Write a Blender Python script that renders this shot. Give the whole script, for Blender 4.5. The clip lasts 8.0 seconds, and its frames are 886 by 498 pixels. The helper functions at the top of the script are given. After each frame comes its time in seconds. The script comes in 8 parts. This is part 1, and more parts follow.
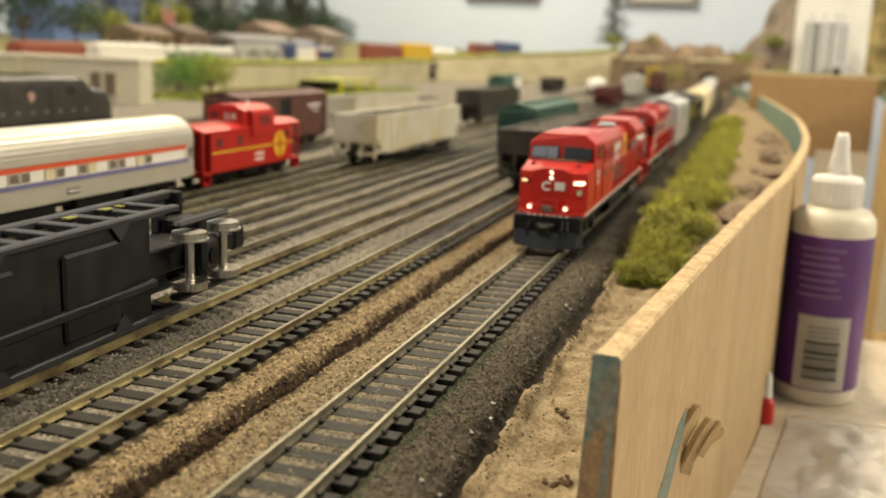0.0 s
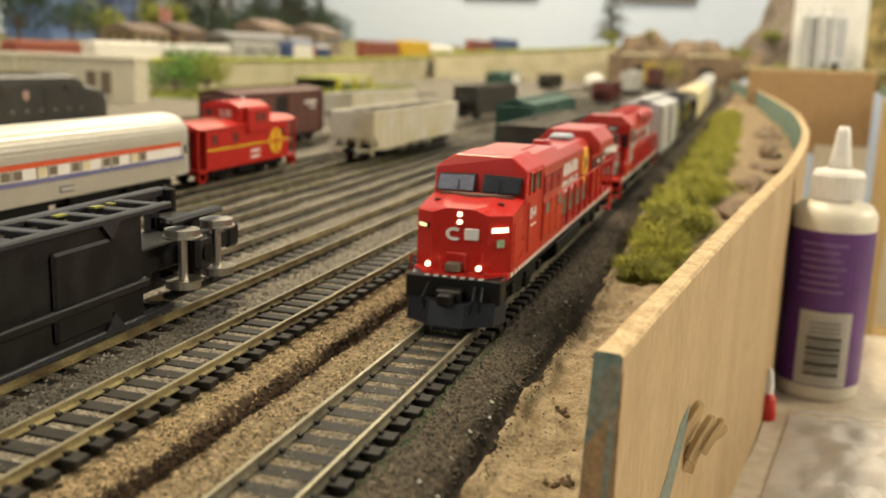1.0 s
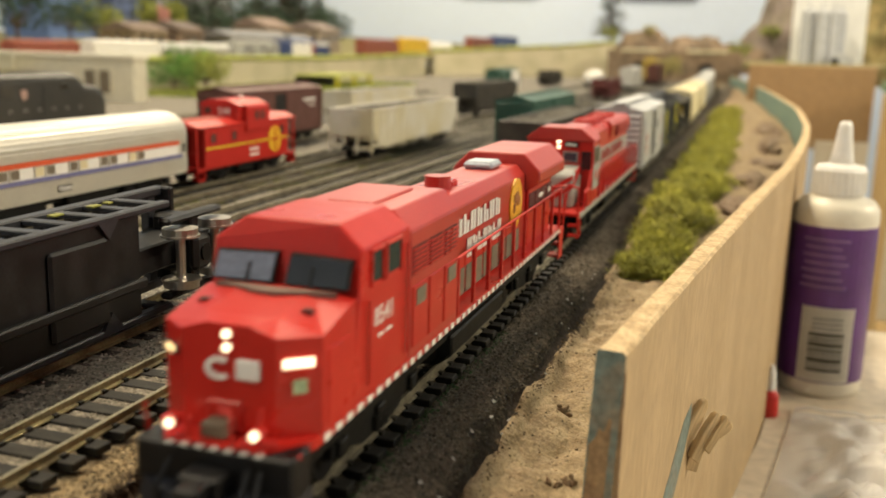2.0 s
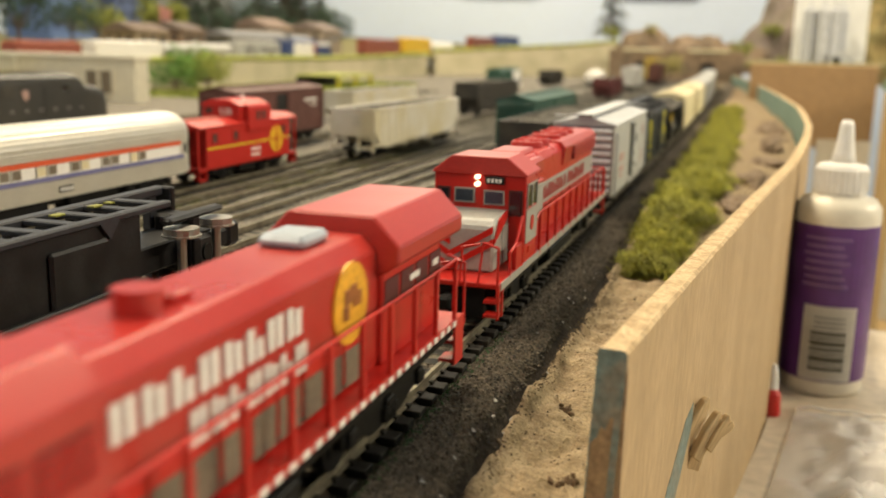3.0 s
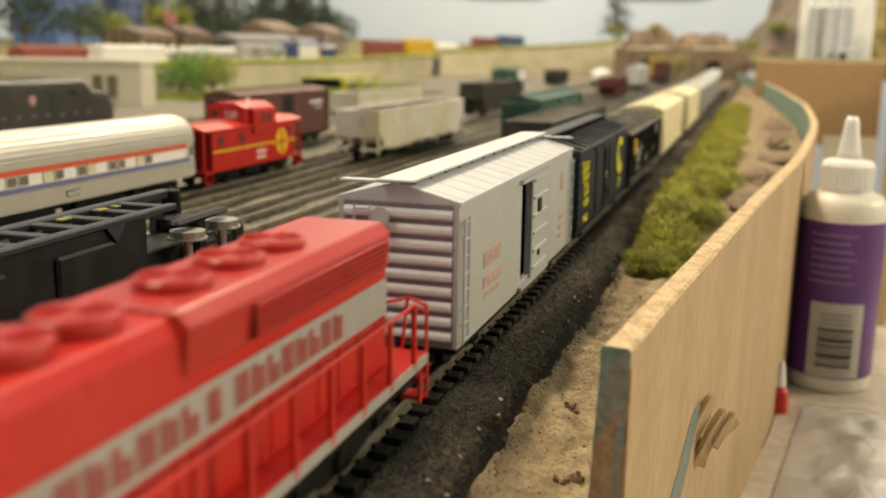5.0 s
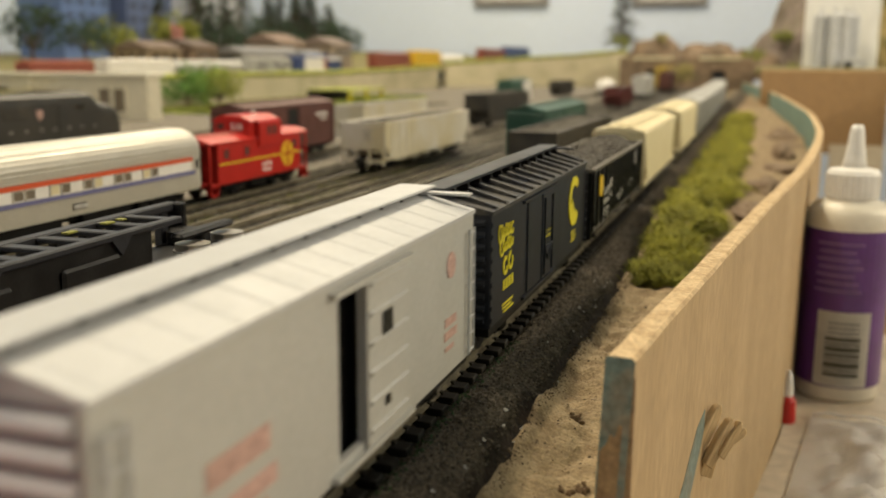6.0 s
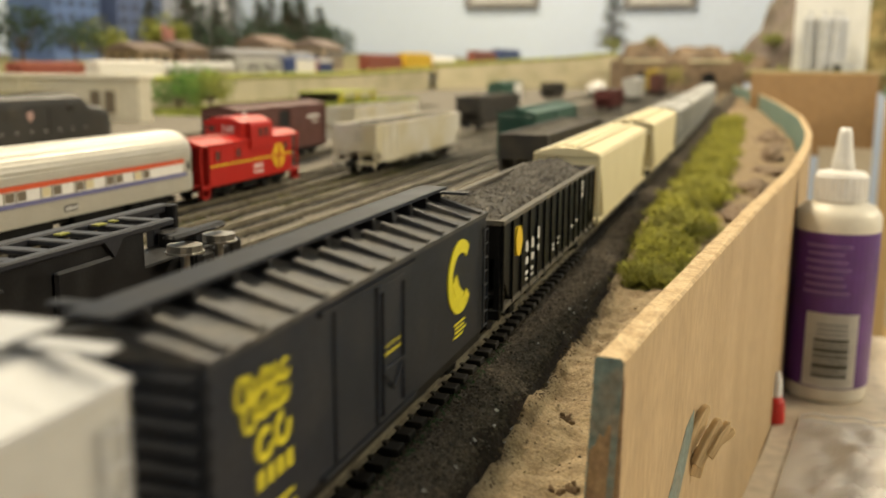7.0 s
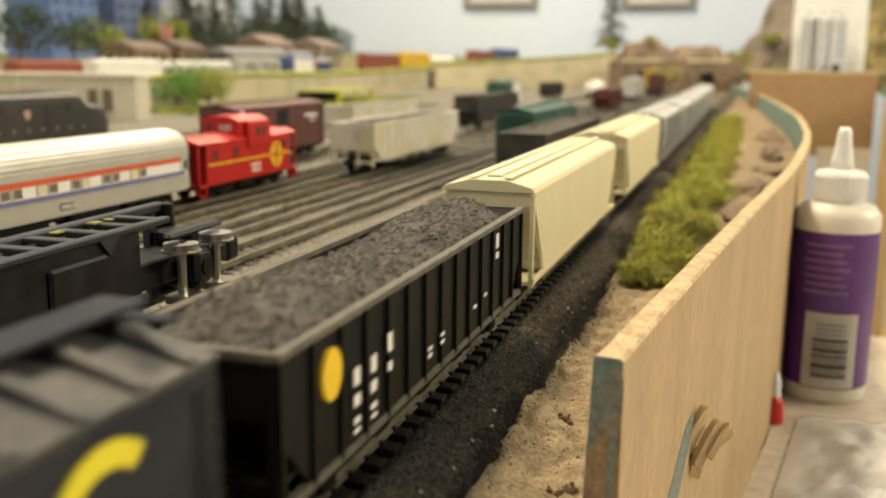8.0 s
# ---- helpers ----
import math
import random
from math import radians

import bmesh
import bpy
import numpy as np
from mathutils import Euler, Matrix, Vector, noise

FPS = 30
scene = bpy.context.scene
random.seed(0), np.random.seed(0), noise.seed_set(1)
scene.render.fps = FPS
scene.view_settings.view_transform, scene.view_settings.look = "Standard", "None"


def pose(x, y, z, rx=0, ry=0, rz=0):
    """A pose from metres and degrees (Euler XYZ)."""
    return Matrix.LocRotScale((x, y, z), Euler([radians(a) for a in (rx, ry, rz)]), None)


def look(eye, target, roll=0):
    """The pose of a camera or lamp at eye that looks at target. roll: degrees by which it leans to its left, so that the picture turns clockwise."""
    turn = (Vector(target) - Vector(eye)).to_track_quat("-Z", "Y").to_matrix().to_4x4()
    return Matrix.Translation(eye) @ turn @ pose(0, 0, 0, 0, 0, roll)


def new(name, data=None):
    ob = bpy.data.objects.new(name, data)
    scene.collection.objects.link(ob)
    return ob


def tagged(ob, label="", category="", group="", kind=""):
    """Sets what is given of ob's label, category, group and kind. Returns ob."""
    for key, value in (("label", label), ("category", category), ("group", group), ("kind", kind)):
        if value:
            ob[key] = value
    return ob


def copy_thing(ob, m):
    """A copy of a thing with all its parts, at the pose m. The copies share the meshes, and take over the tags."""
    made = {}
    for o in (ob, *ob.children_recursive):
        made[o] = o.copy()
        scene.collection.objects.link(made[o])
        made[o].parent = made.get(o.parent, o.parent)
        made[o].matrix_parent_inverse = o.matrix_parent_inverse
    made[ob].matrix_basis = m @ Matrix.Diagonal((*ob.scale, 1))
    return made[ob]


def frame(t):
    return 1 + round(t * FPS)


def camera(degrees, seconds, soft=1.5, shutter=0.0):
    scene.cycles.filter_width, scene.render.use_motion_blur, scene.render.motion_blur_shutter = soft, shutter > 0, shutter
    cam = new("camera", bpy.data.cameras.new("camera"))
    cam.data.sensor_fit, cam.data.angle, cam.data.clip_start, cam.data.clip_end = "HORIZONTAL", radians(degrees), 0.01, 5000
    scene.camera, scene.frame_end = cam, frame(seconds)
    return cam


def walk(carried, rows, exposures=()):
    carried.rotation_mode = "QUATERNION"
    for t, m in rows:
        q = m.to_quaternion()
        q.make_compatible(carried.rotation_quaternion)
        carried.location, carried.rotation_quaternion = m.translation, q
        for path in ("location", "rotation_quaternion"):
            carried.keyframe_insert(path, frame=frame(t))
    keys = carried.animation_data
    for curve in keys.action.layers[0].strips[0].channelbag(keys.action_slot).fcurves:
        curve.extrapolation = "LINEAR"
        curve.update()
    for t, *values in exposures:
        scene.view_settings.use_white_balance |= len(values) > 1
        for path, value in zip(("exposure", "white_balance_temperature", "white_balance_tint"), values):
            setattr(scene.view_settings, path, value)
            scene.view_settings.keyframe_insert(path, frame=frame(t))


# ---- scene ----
# ------------------------------------------------------------------ camera
EYE = (0.0899, 0.0, 0.0915)


def aim(turn, tilt, lean, dx, dy, dz):
    """A pose near the eye: degrees turned to the left of the track, tilted up, leaned; millimetres of sway."""
    a, b = radians(turn), radians(tilt)
    way = Vector((-math.sin(a) * math.cos(b), math.cos(a) * math.cos(b), math.sin(b)))
    eye = Vector(EYE) + Vector((dx, dy, dz)) * 0.001
    return look(eye, eye + way, lean)


cam = camera(49.85, 8.0, soft=1.7, shutter=0.4)
cam.data.dof.use_dof = True
cam.data.dof.focus_distance = 0.29
cam.data.dof.aperture_fstop = 14.0
PATH = [
    (0.0, 17.65, -11.57, 2.11, 0.7, -6.7, 2.0),
    (0.5, 17.56, -11.69, 1.99, 0.4, -6.7, 1.9),
    (1.0, 17.56, -11.71, 1.81, -0.5, -1.6, 0.5),
    (1.5, 17.53, -11.82, 1.59, -1.3, 0.8, 0.2),
    (3.0, 17.68, -11.88, 1.37, -1.2, 1.0, -0.1),
    (3.5, 17.78, -11.91, 1.25, -0.7, 0.5, 0.0),
    (4.0, 17.97, -12.03, 1.05, -0.7, 0.7, 0.1),
    (4.5, 18.00, -12.02, 0.93, -0.5, 0.4, -0.1),
    (6.0, 18.54, -11.18, 0.30, 0.8, -0.1, 0.0),
    (6.5, 18.68, -11.07, 0.33, 0.7, 0.4, -0.1),
    (7.0, 18.00, -11.05, 0.41, 1.4, -1.8, 0.2),
    (7.5, 17.89, -11.01, 0.53, 0.8, -0.1, -0.4),
    (8.0, 17.90, -11.08, 0.50, 1.0, -0.0, -0.3)]
walk(cam, [(row[0], aim(*row[1:])) for row in PATH], [(0.0, -0.17), (1.0, -0.17), (3.0, -0.14), (4.5, -0.16), (5.5, -0.40), (6.0, -0.50), (6.5, -0.50), (7.0, -0.28), (7.5, -0.13), (8.0, -0.10)])

# ------------------------------------------------------------------ light
world = bpy.data.worlds.new("room_air")
scene.world = world
world.use_nodes = True
world.node_tree.nodes["Background"].inputs[0].default_value = (1.0, 0.93, 0.82, 1)
world.node_tree.nodes["Background"].inputs[1].default_value = 0.012


def ceiling_lamp(x, y, power, sx=0.14, sy=1.25):
    data = bpy.data.lights.new("ceiling_lamp", "AREA")
    data.shape, data.size, data.size_y = "RECTANGLE", sx, sy
    data.energy, data.color = power, (1.0, 0.84, 0.585)
    ob = new("ceiling_lamp", data)
    ob.matrix_basis = pose(x, y, 2.235)
    tagged(ob, "long fluorescent lamp under the room ceiling", "lamp", kind="structure")


for lx, ly, lp in ((-0.75, 1.2, 80), (-1.1, 3.6, 90), (-1.1, -0.9, 44), (1.0, 2.9, 24)):
    ceiling_lamp(lx, ly, lp)


def wall_lamp(x, y, z, power):
    data = bpy.data.lights.new("wall_lamp", "AREA")
    data.shape, data.size, data.size_y = "RECTANGLE", 0.14, 1.25
    data.energy, data.color = power, (1.0, 0.84, 0.585)
    ob = new("wall_lamp", data)
    ob.matrix_basis = pose(x, y, z, 0, 90, 0)
    tagged(ob, "unseen long lamp added at the right as fill light", "lamp", kind="structure")


# Unseen lamp, added low at the right to fill fascia and train sides.
wall_lamp(2.22, 1.25, 1.20, 70)
# ------------------------------------------------------------------ materials


def material(name, colour, rough=0.5, metal=0.0, grain=900.0, vary=0.12, bump=0.0, stain=90.0, second=None, island=0.0,
             stretch=(1, 1, 1), gloss=0.5, coat=0.0):
    """A painted, moulded or natural surface: fine grain, larger stains, relief and a second colour in patches."""
    m = bpy.data.materials.new(name)
    m.use_nodes = True
    nt = m.node_tree
    b = nt.nodes["Principled BSDF"]
    b.inputs["Metallic"].default_value = metal
    b.inputs["Specular IOR Level"].default_value = gloss
    b.inputs["Coat Weight"].default_value = coat
    co = nt.nodes.new("ShaderNodeTexCoord")
    mp = nt.nodes.new("ShaderNodeMapping")
    mp.inputs["Scale"].default_value = stretch
    nt.links.new(co.outputs["Object"], mp.inputs[0])
    fine = nt.nodes.new("ShaderNodeTexNoise")
    fine.inputs["Scale"].default_value, fine.inputs["Detail"].default_value = grain, 4
    nt.links.new(mp.outputs[0], fine.inputs["Vector"])
    large = nt.nodes.new("ShaderNodeTexNoise")
    large.inputs["Scale"].default_value, large.inputs["Detail"].default_value = stain, 3
    nt.links.new(mp.outputs[0], large.inputs["Vector"])
    c2 = second or tuple(c * 0.6 for c in colour)
    patch = nt.nodes.new("ShaderNodeMapRange")
    patch.inputs[1].default_value, patch.inputs[2].default_value = 0.42, 0.68
    nt.links.new(large.outputs["Fac"], patch.inputs[0])
    amount = nt.nodes.new("ShaderNodeMath")
    amount.operation = "MULTIPLY"
    amount.inputs[1].default_value = min(1.0, vary * 3) if second is None else 1.0
    nt.links.new(patch.outputs[0], amount.inputs[0])
    mix = nt.nodes.new("ShaderNodeMix")
    mix.data_type = "RGBA"
    mix.inputs["A"].default_value, mix.inputs["B"].default_value = (*colour, 1), (*c2, 1)
    nt.links.new(amount.outputs[0], mix.inputs["Factor"])
    hsv = nt.nodes.new("ShaderNodeHueSaturation")
    val = nt.nodes.new("ShaderNodeMapRange")
    val.inputs[1].default_value, val.inputs[2].default_value = 0.25, 0.75
    val.inputs[3].default_value, val.inputs[4].default_value = 1 - 2 * vary, 1 + 2 * vary
    nt.links.new(fine.outputs["Fac"], val.inputs[0])
    last = val.outputs[0]
    if island:
        geo = nt.nodes.new("ShaderNodeNewGeometry")
        obj = nt.nodes.new("ShaderNodeObjectInfo")
        add = nt.nodes.new("ShaderNodeMath")
        add.operation = "ADD"
        nt.links.new(geo.outputs["Random Per Island"], add.inputs[0])
        nt.links.new(obj.outputs["Random"], add.inputs[1])
        fr = nt.nodes.new("ShaderNodeMath")
        fr.operation = "FRACT"
        nt.links.new(add.outputs[0], fr.inputs[0])
        ir = nt.nodes.new("ShaderNodeMapRange")
        ir.inputs[3].default_value, ir.inputs[4].default_value = 1 - island, 1 + island
        nt.links.new(fr.outputs[0], ir.inputs[0])
        mul = nt.nodes.new("ShaderNodeMath")
        mul.operation = "MULTIPLY"
        nt.links.new(last, mul.inputs[0])
        nt.links.new(ir.outputs[0], mul.inputs[1])
        last = mul.outputs[0]
    nt.links.new(last, hsv.inputs["Value"])
    nt.links.new(mix.outputs["Result"], hsv.inputs["Color"])
    nt.links.new(hsv.outputs[0], b.inputs["Base Color"])
    rr = nt.nodes.new("ShaderNodeMapRange")
    rr.inputs[3].default_value, rr.inputs[4].default_value = max(0.03, rough - 0.1), min(1, rough + 0.12)
    nt.links.new(large.outputs["Fac"], rr.inputs[0])
    nt.links.new(rr.outputs[0], b.inputs["Roughness"])
    if bump:
        bp = nt.nodes.new("ShaderNodeBump")
        bp.inputs["Strength"].default_value, bp.inputs["Distance"].default_value = 0.6, bump
        nt.links.new(fine.outputs["Fac"], bp.inputs["Height"])
        nt.links.new(bp.outputs[0], b.inputs["Normal"])
    return m


def glowing(name, colour, strength):
    m = bpy.data.materials.new(name)
    m.use_nodes = True
    b = m.node_tree.nodes["Principled BSDF"]
    b.inputs["Base Color"].default_value = (*colour, 1)
    b.inputs["Emission Color"].default_value = (*colour, 1)
    b.inputs["Emission Strength"].default_value = strength
    return m


RED = material("red_paint", (0.46, 0.019, 0.013), 0.30, vary=0.04, grain=1500, gloss=0.32)
# The paler second red puts dust and a pale sheen into the colour.
RED_ROOF = material("dusty_sheen_red_paint", (0.39, 0.020, 0.014), 0.30, vary=0.06, grain=1500, gloss=0.5, second=(0.43, 0.040, 0.030), stain=30)
RAILRED = material("red_handrail_plastic", (0.50, 0.018, 0.012), 0.4, vary=0.04)
NAMERED = material("dark_red_lettering", (0.30, 0.035, 0.028), 0.55, vary=0.1, stain=300)
BLACK = material("black_plastic", (0.006, 0.006, 0.007), 0.42, vary=0.15, gloss=0.3)
FRAME = material("dark_underframe", (0.006, 0.006, 0.006), 0.55, vary=0.2, bump=0.0002, gloss=0.15)
GREY = material("grey_plastic", (0.33, 0.32, 0.29), 0.45, vary=0.05)
NAVY = material("weathered_navy_paint", (0.015, 0.018, 0.025), 0.5, vary=0.12, second=(0.026, 0.027, 0.031), stain=60, gloss=0.15)
NAVYROOF = material("weathered_navy_roof", (0.030, 0.031, 0.034), 0.5, vary=0.15, second=(0.078, 0.072, 0.062), stain=150, gloss=0.25)
SILVER = material("silver_paint", (0.45, 0.46, 0.47), 0.52, metal=0.05, vary=0.04)
SILVERSIDE = material("silver_grey_side", (0.41, 0.41, 0.39), 0.45, vary=0.04, stain=40)
# Dark wall and pale rib colours paint shade and light into the boxcar end.
ENDSHADE = material("shaded_end_grey", (0.17, 0.15, 0.17), 0.6, vary=0.1, stain=120)
LITSILVER = material("lit_silver_ribs", (0.66, 0.66, 0.68), 0.45, vary=0.05)
COALBLACK = material("black_hopper_paint", (0.004, 0.004, 0.004), 0.45, vary=0.15, gloss=0.2)
DUSTYRIM_LITSILL = material("dusty_rim_lit_sill", (0.075, 0.068, 0.054), 0.7, vary=0.2, second=(0.12, 0.104, 0.075), stain=120)
COAL = material("coal_load", (0.135, 0.122, 0.104), 0.8, vary=0.25, grain=1200, bump=0.0012, island=0.4)
CREAM = material("cream_plastic", (0.66, 0.58, 0.36), 0.5, vary=0.03, stain=30)
LIGHTGREY = material("light_grey_paint", (0.40, 0.40, 0.38), 0.5, vary=0.07, stain=50)
YELLOW = material("yellow_lettering", (0.66, 0.58, 0.015), 0.5, vary=0.06)
WHITE = material("white_lettering", (0.78, 0.76, 0.72), 0.5, vary=0.04)
GOLD = material("gold_emblem", (0.72, 0.36, 0.02), 0.5, vary=0.12, stain=300)
FADEDRED = material("faded_red_lettering", (0.48, 0.31, 0.27), 0.6, vary=0.15, stain=300)
GLASS = material("dark_window_glass", (0.012, 0.014, 0.018), 0.08, vary=0.02, gloss=0.8)
# Pale and blue tones put the room's reflection into the glass colour.
PALEREFLECT = material("pale_reflection_glass", (0.16, 0.18, 0.24), 0.12, vary=0.1, gloss=0.8)
BLUEREFLECT = material("blue_reflection_glass", (0.035, 0.045, 0.065), 0.08, vary=0.1, gloss=0.8)
GRILLE = material("dark_grille", (0.085, 0.013, 0.011), 0.6, vary=0.1)
DOORGREY = material("walkway_grey", (0.16, 0.13, 0.09), 0.6, vary=0.15)
LAMPON = glowing("lit_headlight", (1.0, 0.84, 0.55), 2.6)
BOARDLIT = glowing("lit_number_board", (1.0, 0.72, 0.35), 1.6)
RAILSIDE = material("brass_rail", (0.43, 0.37, 0.20), 0.36, metal=0.65, vary=0.15, second=(0.17, 0.13, 0.07), stain=70)
RAILDARK = material("weathered_rail", (0.20, 0.18, 0.13), 0.45, metal=0.45, vary=0.2, second=(0.09, 0.075, 0.05), stain=90)
TIE = material("black_tie_plastic", (0.012, 0.011, 0.010), 0.6, vary=0.2, second=(0.028, 0.026, 0.021), stain=200, island=0.3, gloss=0.2)
TIEGREY = material("dusty_tie_plastic", (0.060, 0.055, 0.043), 0.7, vary=0.2, second=(0.13, 0.115, 0.085), stain=250, island=0.35, gloss=0.2)
STEEL = material("bright_wheel_steel", (0.46, 0.44, 0.40), 0.36, metal=1.0, vary=0.05)
ORANGE = material("orange_stripe", (0.62, 0.09, 0.025), 0.5, vary=0.05)
BLUE = material("blue_stripe", (0.15, 0.15, 0.30), 0.5, vary=0.08)
CABRED = material("bright_red_caboose", (0.42, 0.016, 0.010), 0.45, vary=0.05, gloss=0.35)
BROWN = material("boxcar_brown", (0.085, 0.027, 0.020), 0.6, vary=0.12)
GREEN = material("dark_green_paint", (0.010, 0.060, 0.040), 0.55, vary=0.1)
DIRTYBLACK = material("dirty_black_paint", (0.022, 0.020, 0.016), 0.6, vary=0.2, second=(0.05, 0.043, 0.032), stain=60)
# ------------------------------------------------------------------ building helpers


def finish(bm, name, mat, smooth=False):
    bmesh.ops.recalc_face_normals(bm, faces=bm.faces)
    me = bpy.data.meshes.new(name)
    bm.to_mesh(me)
    bm.free()
    me.materials.append(mat)
    if smooth:
        for p in me.polygons:
            p.use_smooth = True
    return me


def part(name, bm, mat, parent, label="", smooth=False):
    """Link a bmesh, or a mesh to be shared, as one object under a thing or a part."""
    me = bm if isinstance(bm, bpy.types.Mesh) else finish(bm, name, mat, smooth)
    ob = new(name, me)
    ob.parent = parent
    if label:
        ob["label"] = label
    return ob


def thing(name, label, category, m=None, group="", kind=""):
    ob = new(name)
    ob.empty_display_size = 0.01
    if m is not None:
        ob.matrix_basis = m
    return tagged(ob, label, category, group, kind)


def soften(bm, geom, size, seg=1):
    edges = [e for e in {e for v in geom for e in v.link_edges}]
    bmesh.ops.bevel(bm, geom=edges, offset=size, segments=seg, affect="EDGES", clamp_overlap=True)


def box(bm, xs, ys, zs, bev=0.0):
    m = Matrix.LocRotScale(((xs[0] + xs[1]) / 2, (ys[0] + ys[1]) / 2, (zs[0] + zs[1]) / 2), None,
                           (abs(xs[1] - xs[0]), abs(ys[1] - ys[0]), abs(zs[1] - zs[0])))
    r = bmesh.ops.create_cube(bm, size=1, matrix=m)
    if bev:
        soften(bm, r["verts"], bev)
    return bm


def boxes(*items):
    bm = bmesh.new()
    for it in items:
        box(bm, *it)
    return bm


def prism(bm, pts, a, b, axis="y", bev=0.0):
    """A closed outline drawn in (x, z), extruded along y; or drawn in (y, z), extruded along x; or in (x, y), along z."""
    def at(p, d):
        return {"y": (p[0], d, p[1]), "x": (d, p[0], p[1]), "z": (p[0], p[1], d)}[axis]
    lo = [bm.verts.new(at(p, a)) for p in pts]
    hi = [bm.verts.new(at(p, b)) for p in pts]
    n = len(pts)
    bm.faces.new(lo)
    bm.faces.new(hi[::-1])
    for i in range(n):
        bm.faces.new((lo[i], lo[(i + 1) % n], hi[(i + 1) % n], hi[i]))
    if bev:
        soften(bm, lo + hi, bev)
    return bm


def rod(bm, a, b, r, seg=6, r2=None):
    """A round bar from a to b."""
    a, b = Vector(a), Vector(b)
    d = b - a
    m = Matrix.Translation((a + b) / 2) @ d.to_track_quat("Z", "Y").to_matrix().to_4x4()
    bmesh.ops.create_cone(bm, cap_ends=True, segments=seg, radius1=r, radius2=r if r2 is None else r2, depth=d.length, matrix=m)
    return bm


def rods(r, *pts_lists, seg=6):
    bm = bmesh.new()
    for pts in pts_lists:
        for a, b in zip(pts, pts[1:]):
            rod(bm, a, b, r, seg)
    return bm


def lathe(bm, profile, centre, seg=24):
    """Turn (radius, height) pairs round an upright axis."""
    rings = []
    for r, z in profile:
        rings.append([bm.verts.new((centre[0] + r * math.cos(2 * math.pi * i / seg), centre[1] + r * math.sin(2 * math.pi * i / seg), centre[2] + z)) for i in range(seg)])
    for p, q in zip(rings, rings[1:]):
        for i in range(seg):
            bm.faces.new((p[i], p[(i + 1) % seg], q[(i + 1) % seg], q[i]))
    bm.faces.new(rings[0][::-1])
    bm.faces.new(rings[-1])
    return bm


def soup(name, verts, faces, mat, smooth=False):
    me = bpy.data.meshes.new(name)
    me.from_pydata(verts, [], faces)
    me.materials.append(mat)
    if smooth:
        for p in me.polygons:
            p.use_smooth = True
    return me


def side(x, y, z):
    """Letters on a side that faces +x, reading towards the far end."""
    return Matrix.Translation((x, y, z)) @ Matrix(((0, 0, 1, 0), (1, 0, 0, 0), (0, 1, 0, 0), (0, 0, 0, 1)))


def nose_face(x, y, z):
    """Letters on an end that faces -y."""
    return Matrix.Translation((x, y, z)) @ Matrix(((1, 0, 0, 0), (0, 0, -1, 0), (0, 1, 0, 0), (0, 0, 0, 1)))


RAIL = 0.0025      # rail head above the ties
SHARED = {}


def wheel_mesh(mat, key, r=0.0058):
    if key not in SHARED:
        bm = bmesh.new()
        rod(bm, (0.0074, 0, 0), (0.0098, 0, 0), r, 20)
        rod(bm, (0.0070, 0, 0), (0.0076, 0, 0), r + 0.0007, 20)
        rod(bm, (0.0097, 0, 0), (0.0101, 0, 0), r * 0.62, 16)
        rod(bm, (-0.0098, 0, 0), (-0.0074, 0, 0), r, 20)
        rod(bm, (-0.0076, 0, 0), (-0.0070, 0, 0), r + 0.0007, 20)
        rod(bm, (-0.0072, 0, 0), (0.0072, 0, 0), 0.0012, 8)
        SHARED[key] = finish(bm, "wheelset", mat)
    return SHARED[key]


def truck(parent, y, axles=2, pitch=0.020, mat=None, wheel=None):
    """A truck under a car: two side frames with journals and springs, a bolster, and its wheelsets."""
    mat = mat or FRAME
    wheel = wheel or BLACK
    key = ("truck", axles, round(pitch, 4), mat.name)
    half = pitch * (axles - 1) / 2
    if key not in SHARED:
        bm = bmesh.new()
        for s in (-1, 1):
            x0, x1 = s * 0.0112, s * 0.0134
            pts = [(-half - 0.004, 0.0062), (-half - 0.004, 0.0092), (-half + 0.003, 0.0098), (-half * 0.35, 0.0116), (half * 0.35, 0.0116),
                   (half - 0.003, 0.0098), (half + 0.004, 0.0092), (half + 0.004, 0.0062), (half - 0.003, 0.0066), (half * 0.45, 0.0035),
                   (-half * 0.45, 0.0035), (-half + 0.003, 0.0066)]
            prism(bm, pts, x0, x1, "x")
            for i in range(axles):
                yy = -half + pitch * i
                box(bm, (s * 0.0130, s * 0.0146), (yy - 0.0022, yy + 0.0022), (0.0058, 0.0098), 0.0004)
            for yy in (-0.0025, 0, 0.0025):
                rod(bm, (s * 0.0139, yy, 0.0042), (s * 0.0139, yy, 0.0078), 0.0011, 8)
        box(bm, (-0.0118, 0.0118), (-0.0028, 0.0028), (0.0062, 0.0122))
        SHARED[key] = finish(bm, "truck", mat)
    t = part("truck", SHARED[key], mat, parent)
    t.matrix_basis = pose(0, y, RAIL)
    for i in range(axles):
        w = part("wheelset", wheel_mesh(wheel, ("wheel", wheel.name)), wheel, t)
        w.matrix_basis = pose(0, -half + pitch * i, 0.0058)
    return t


def coupler(parent, y, s):
    bm = boxes(((-0.0018, 0.0018), (y, y + s * 0.009), (RAIL + 0.0085, RAIL + 0.0115), 0.0003),
               ((-0.0035, 0.0028), (y + s * 0.0065, y + s * 0.0105), (RAIL + 0.0078, RAIL + 0.0122), 0.0008))
    return part("coupler", bm, FRAME, parent)


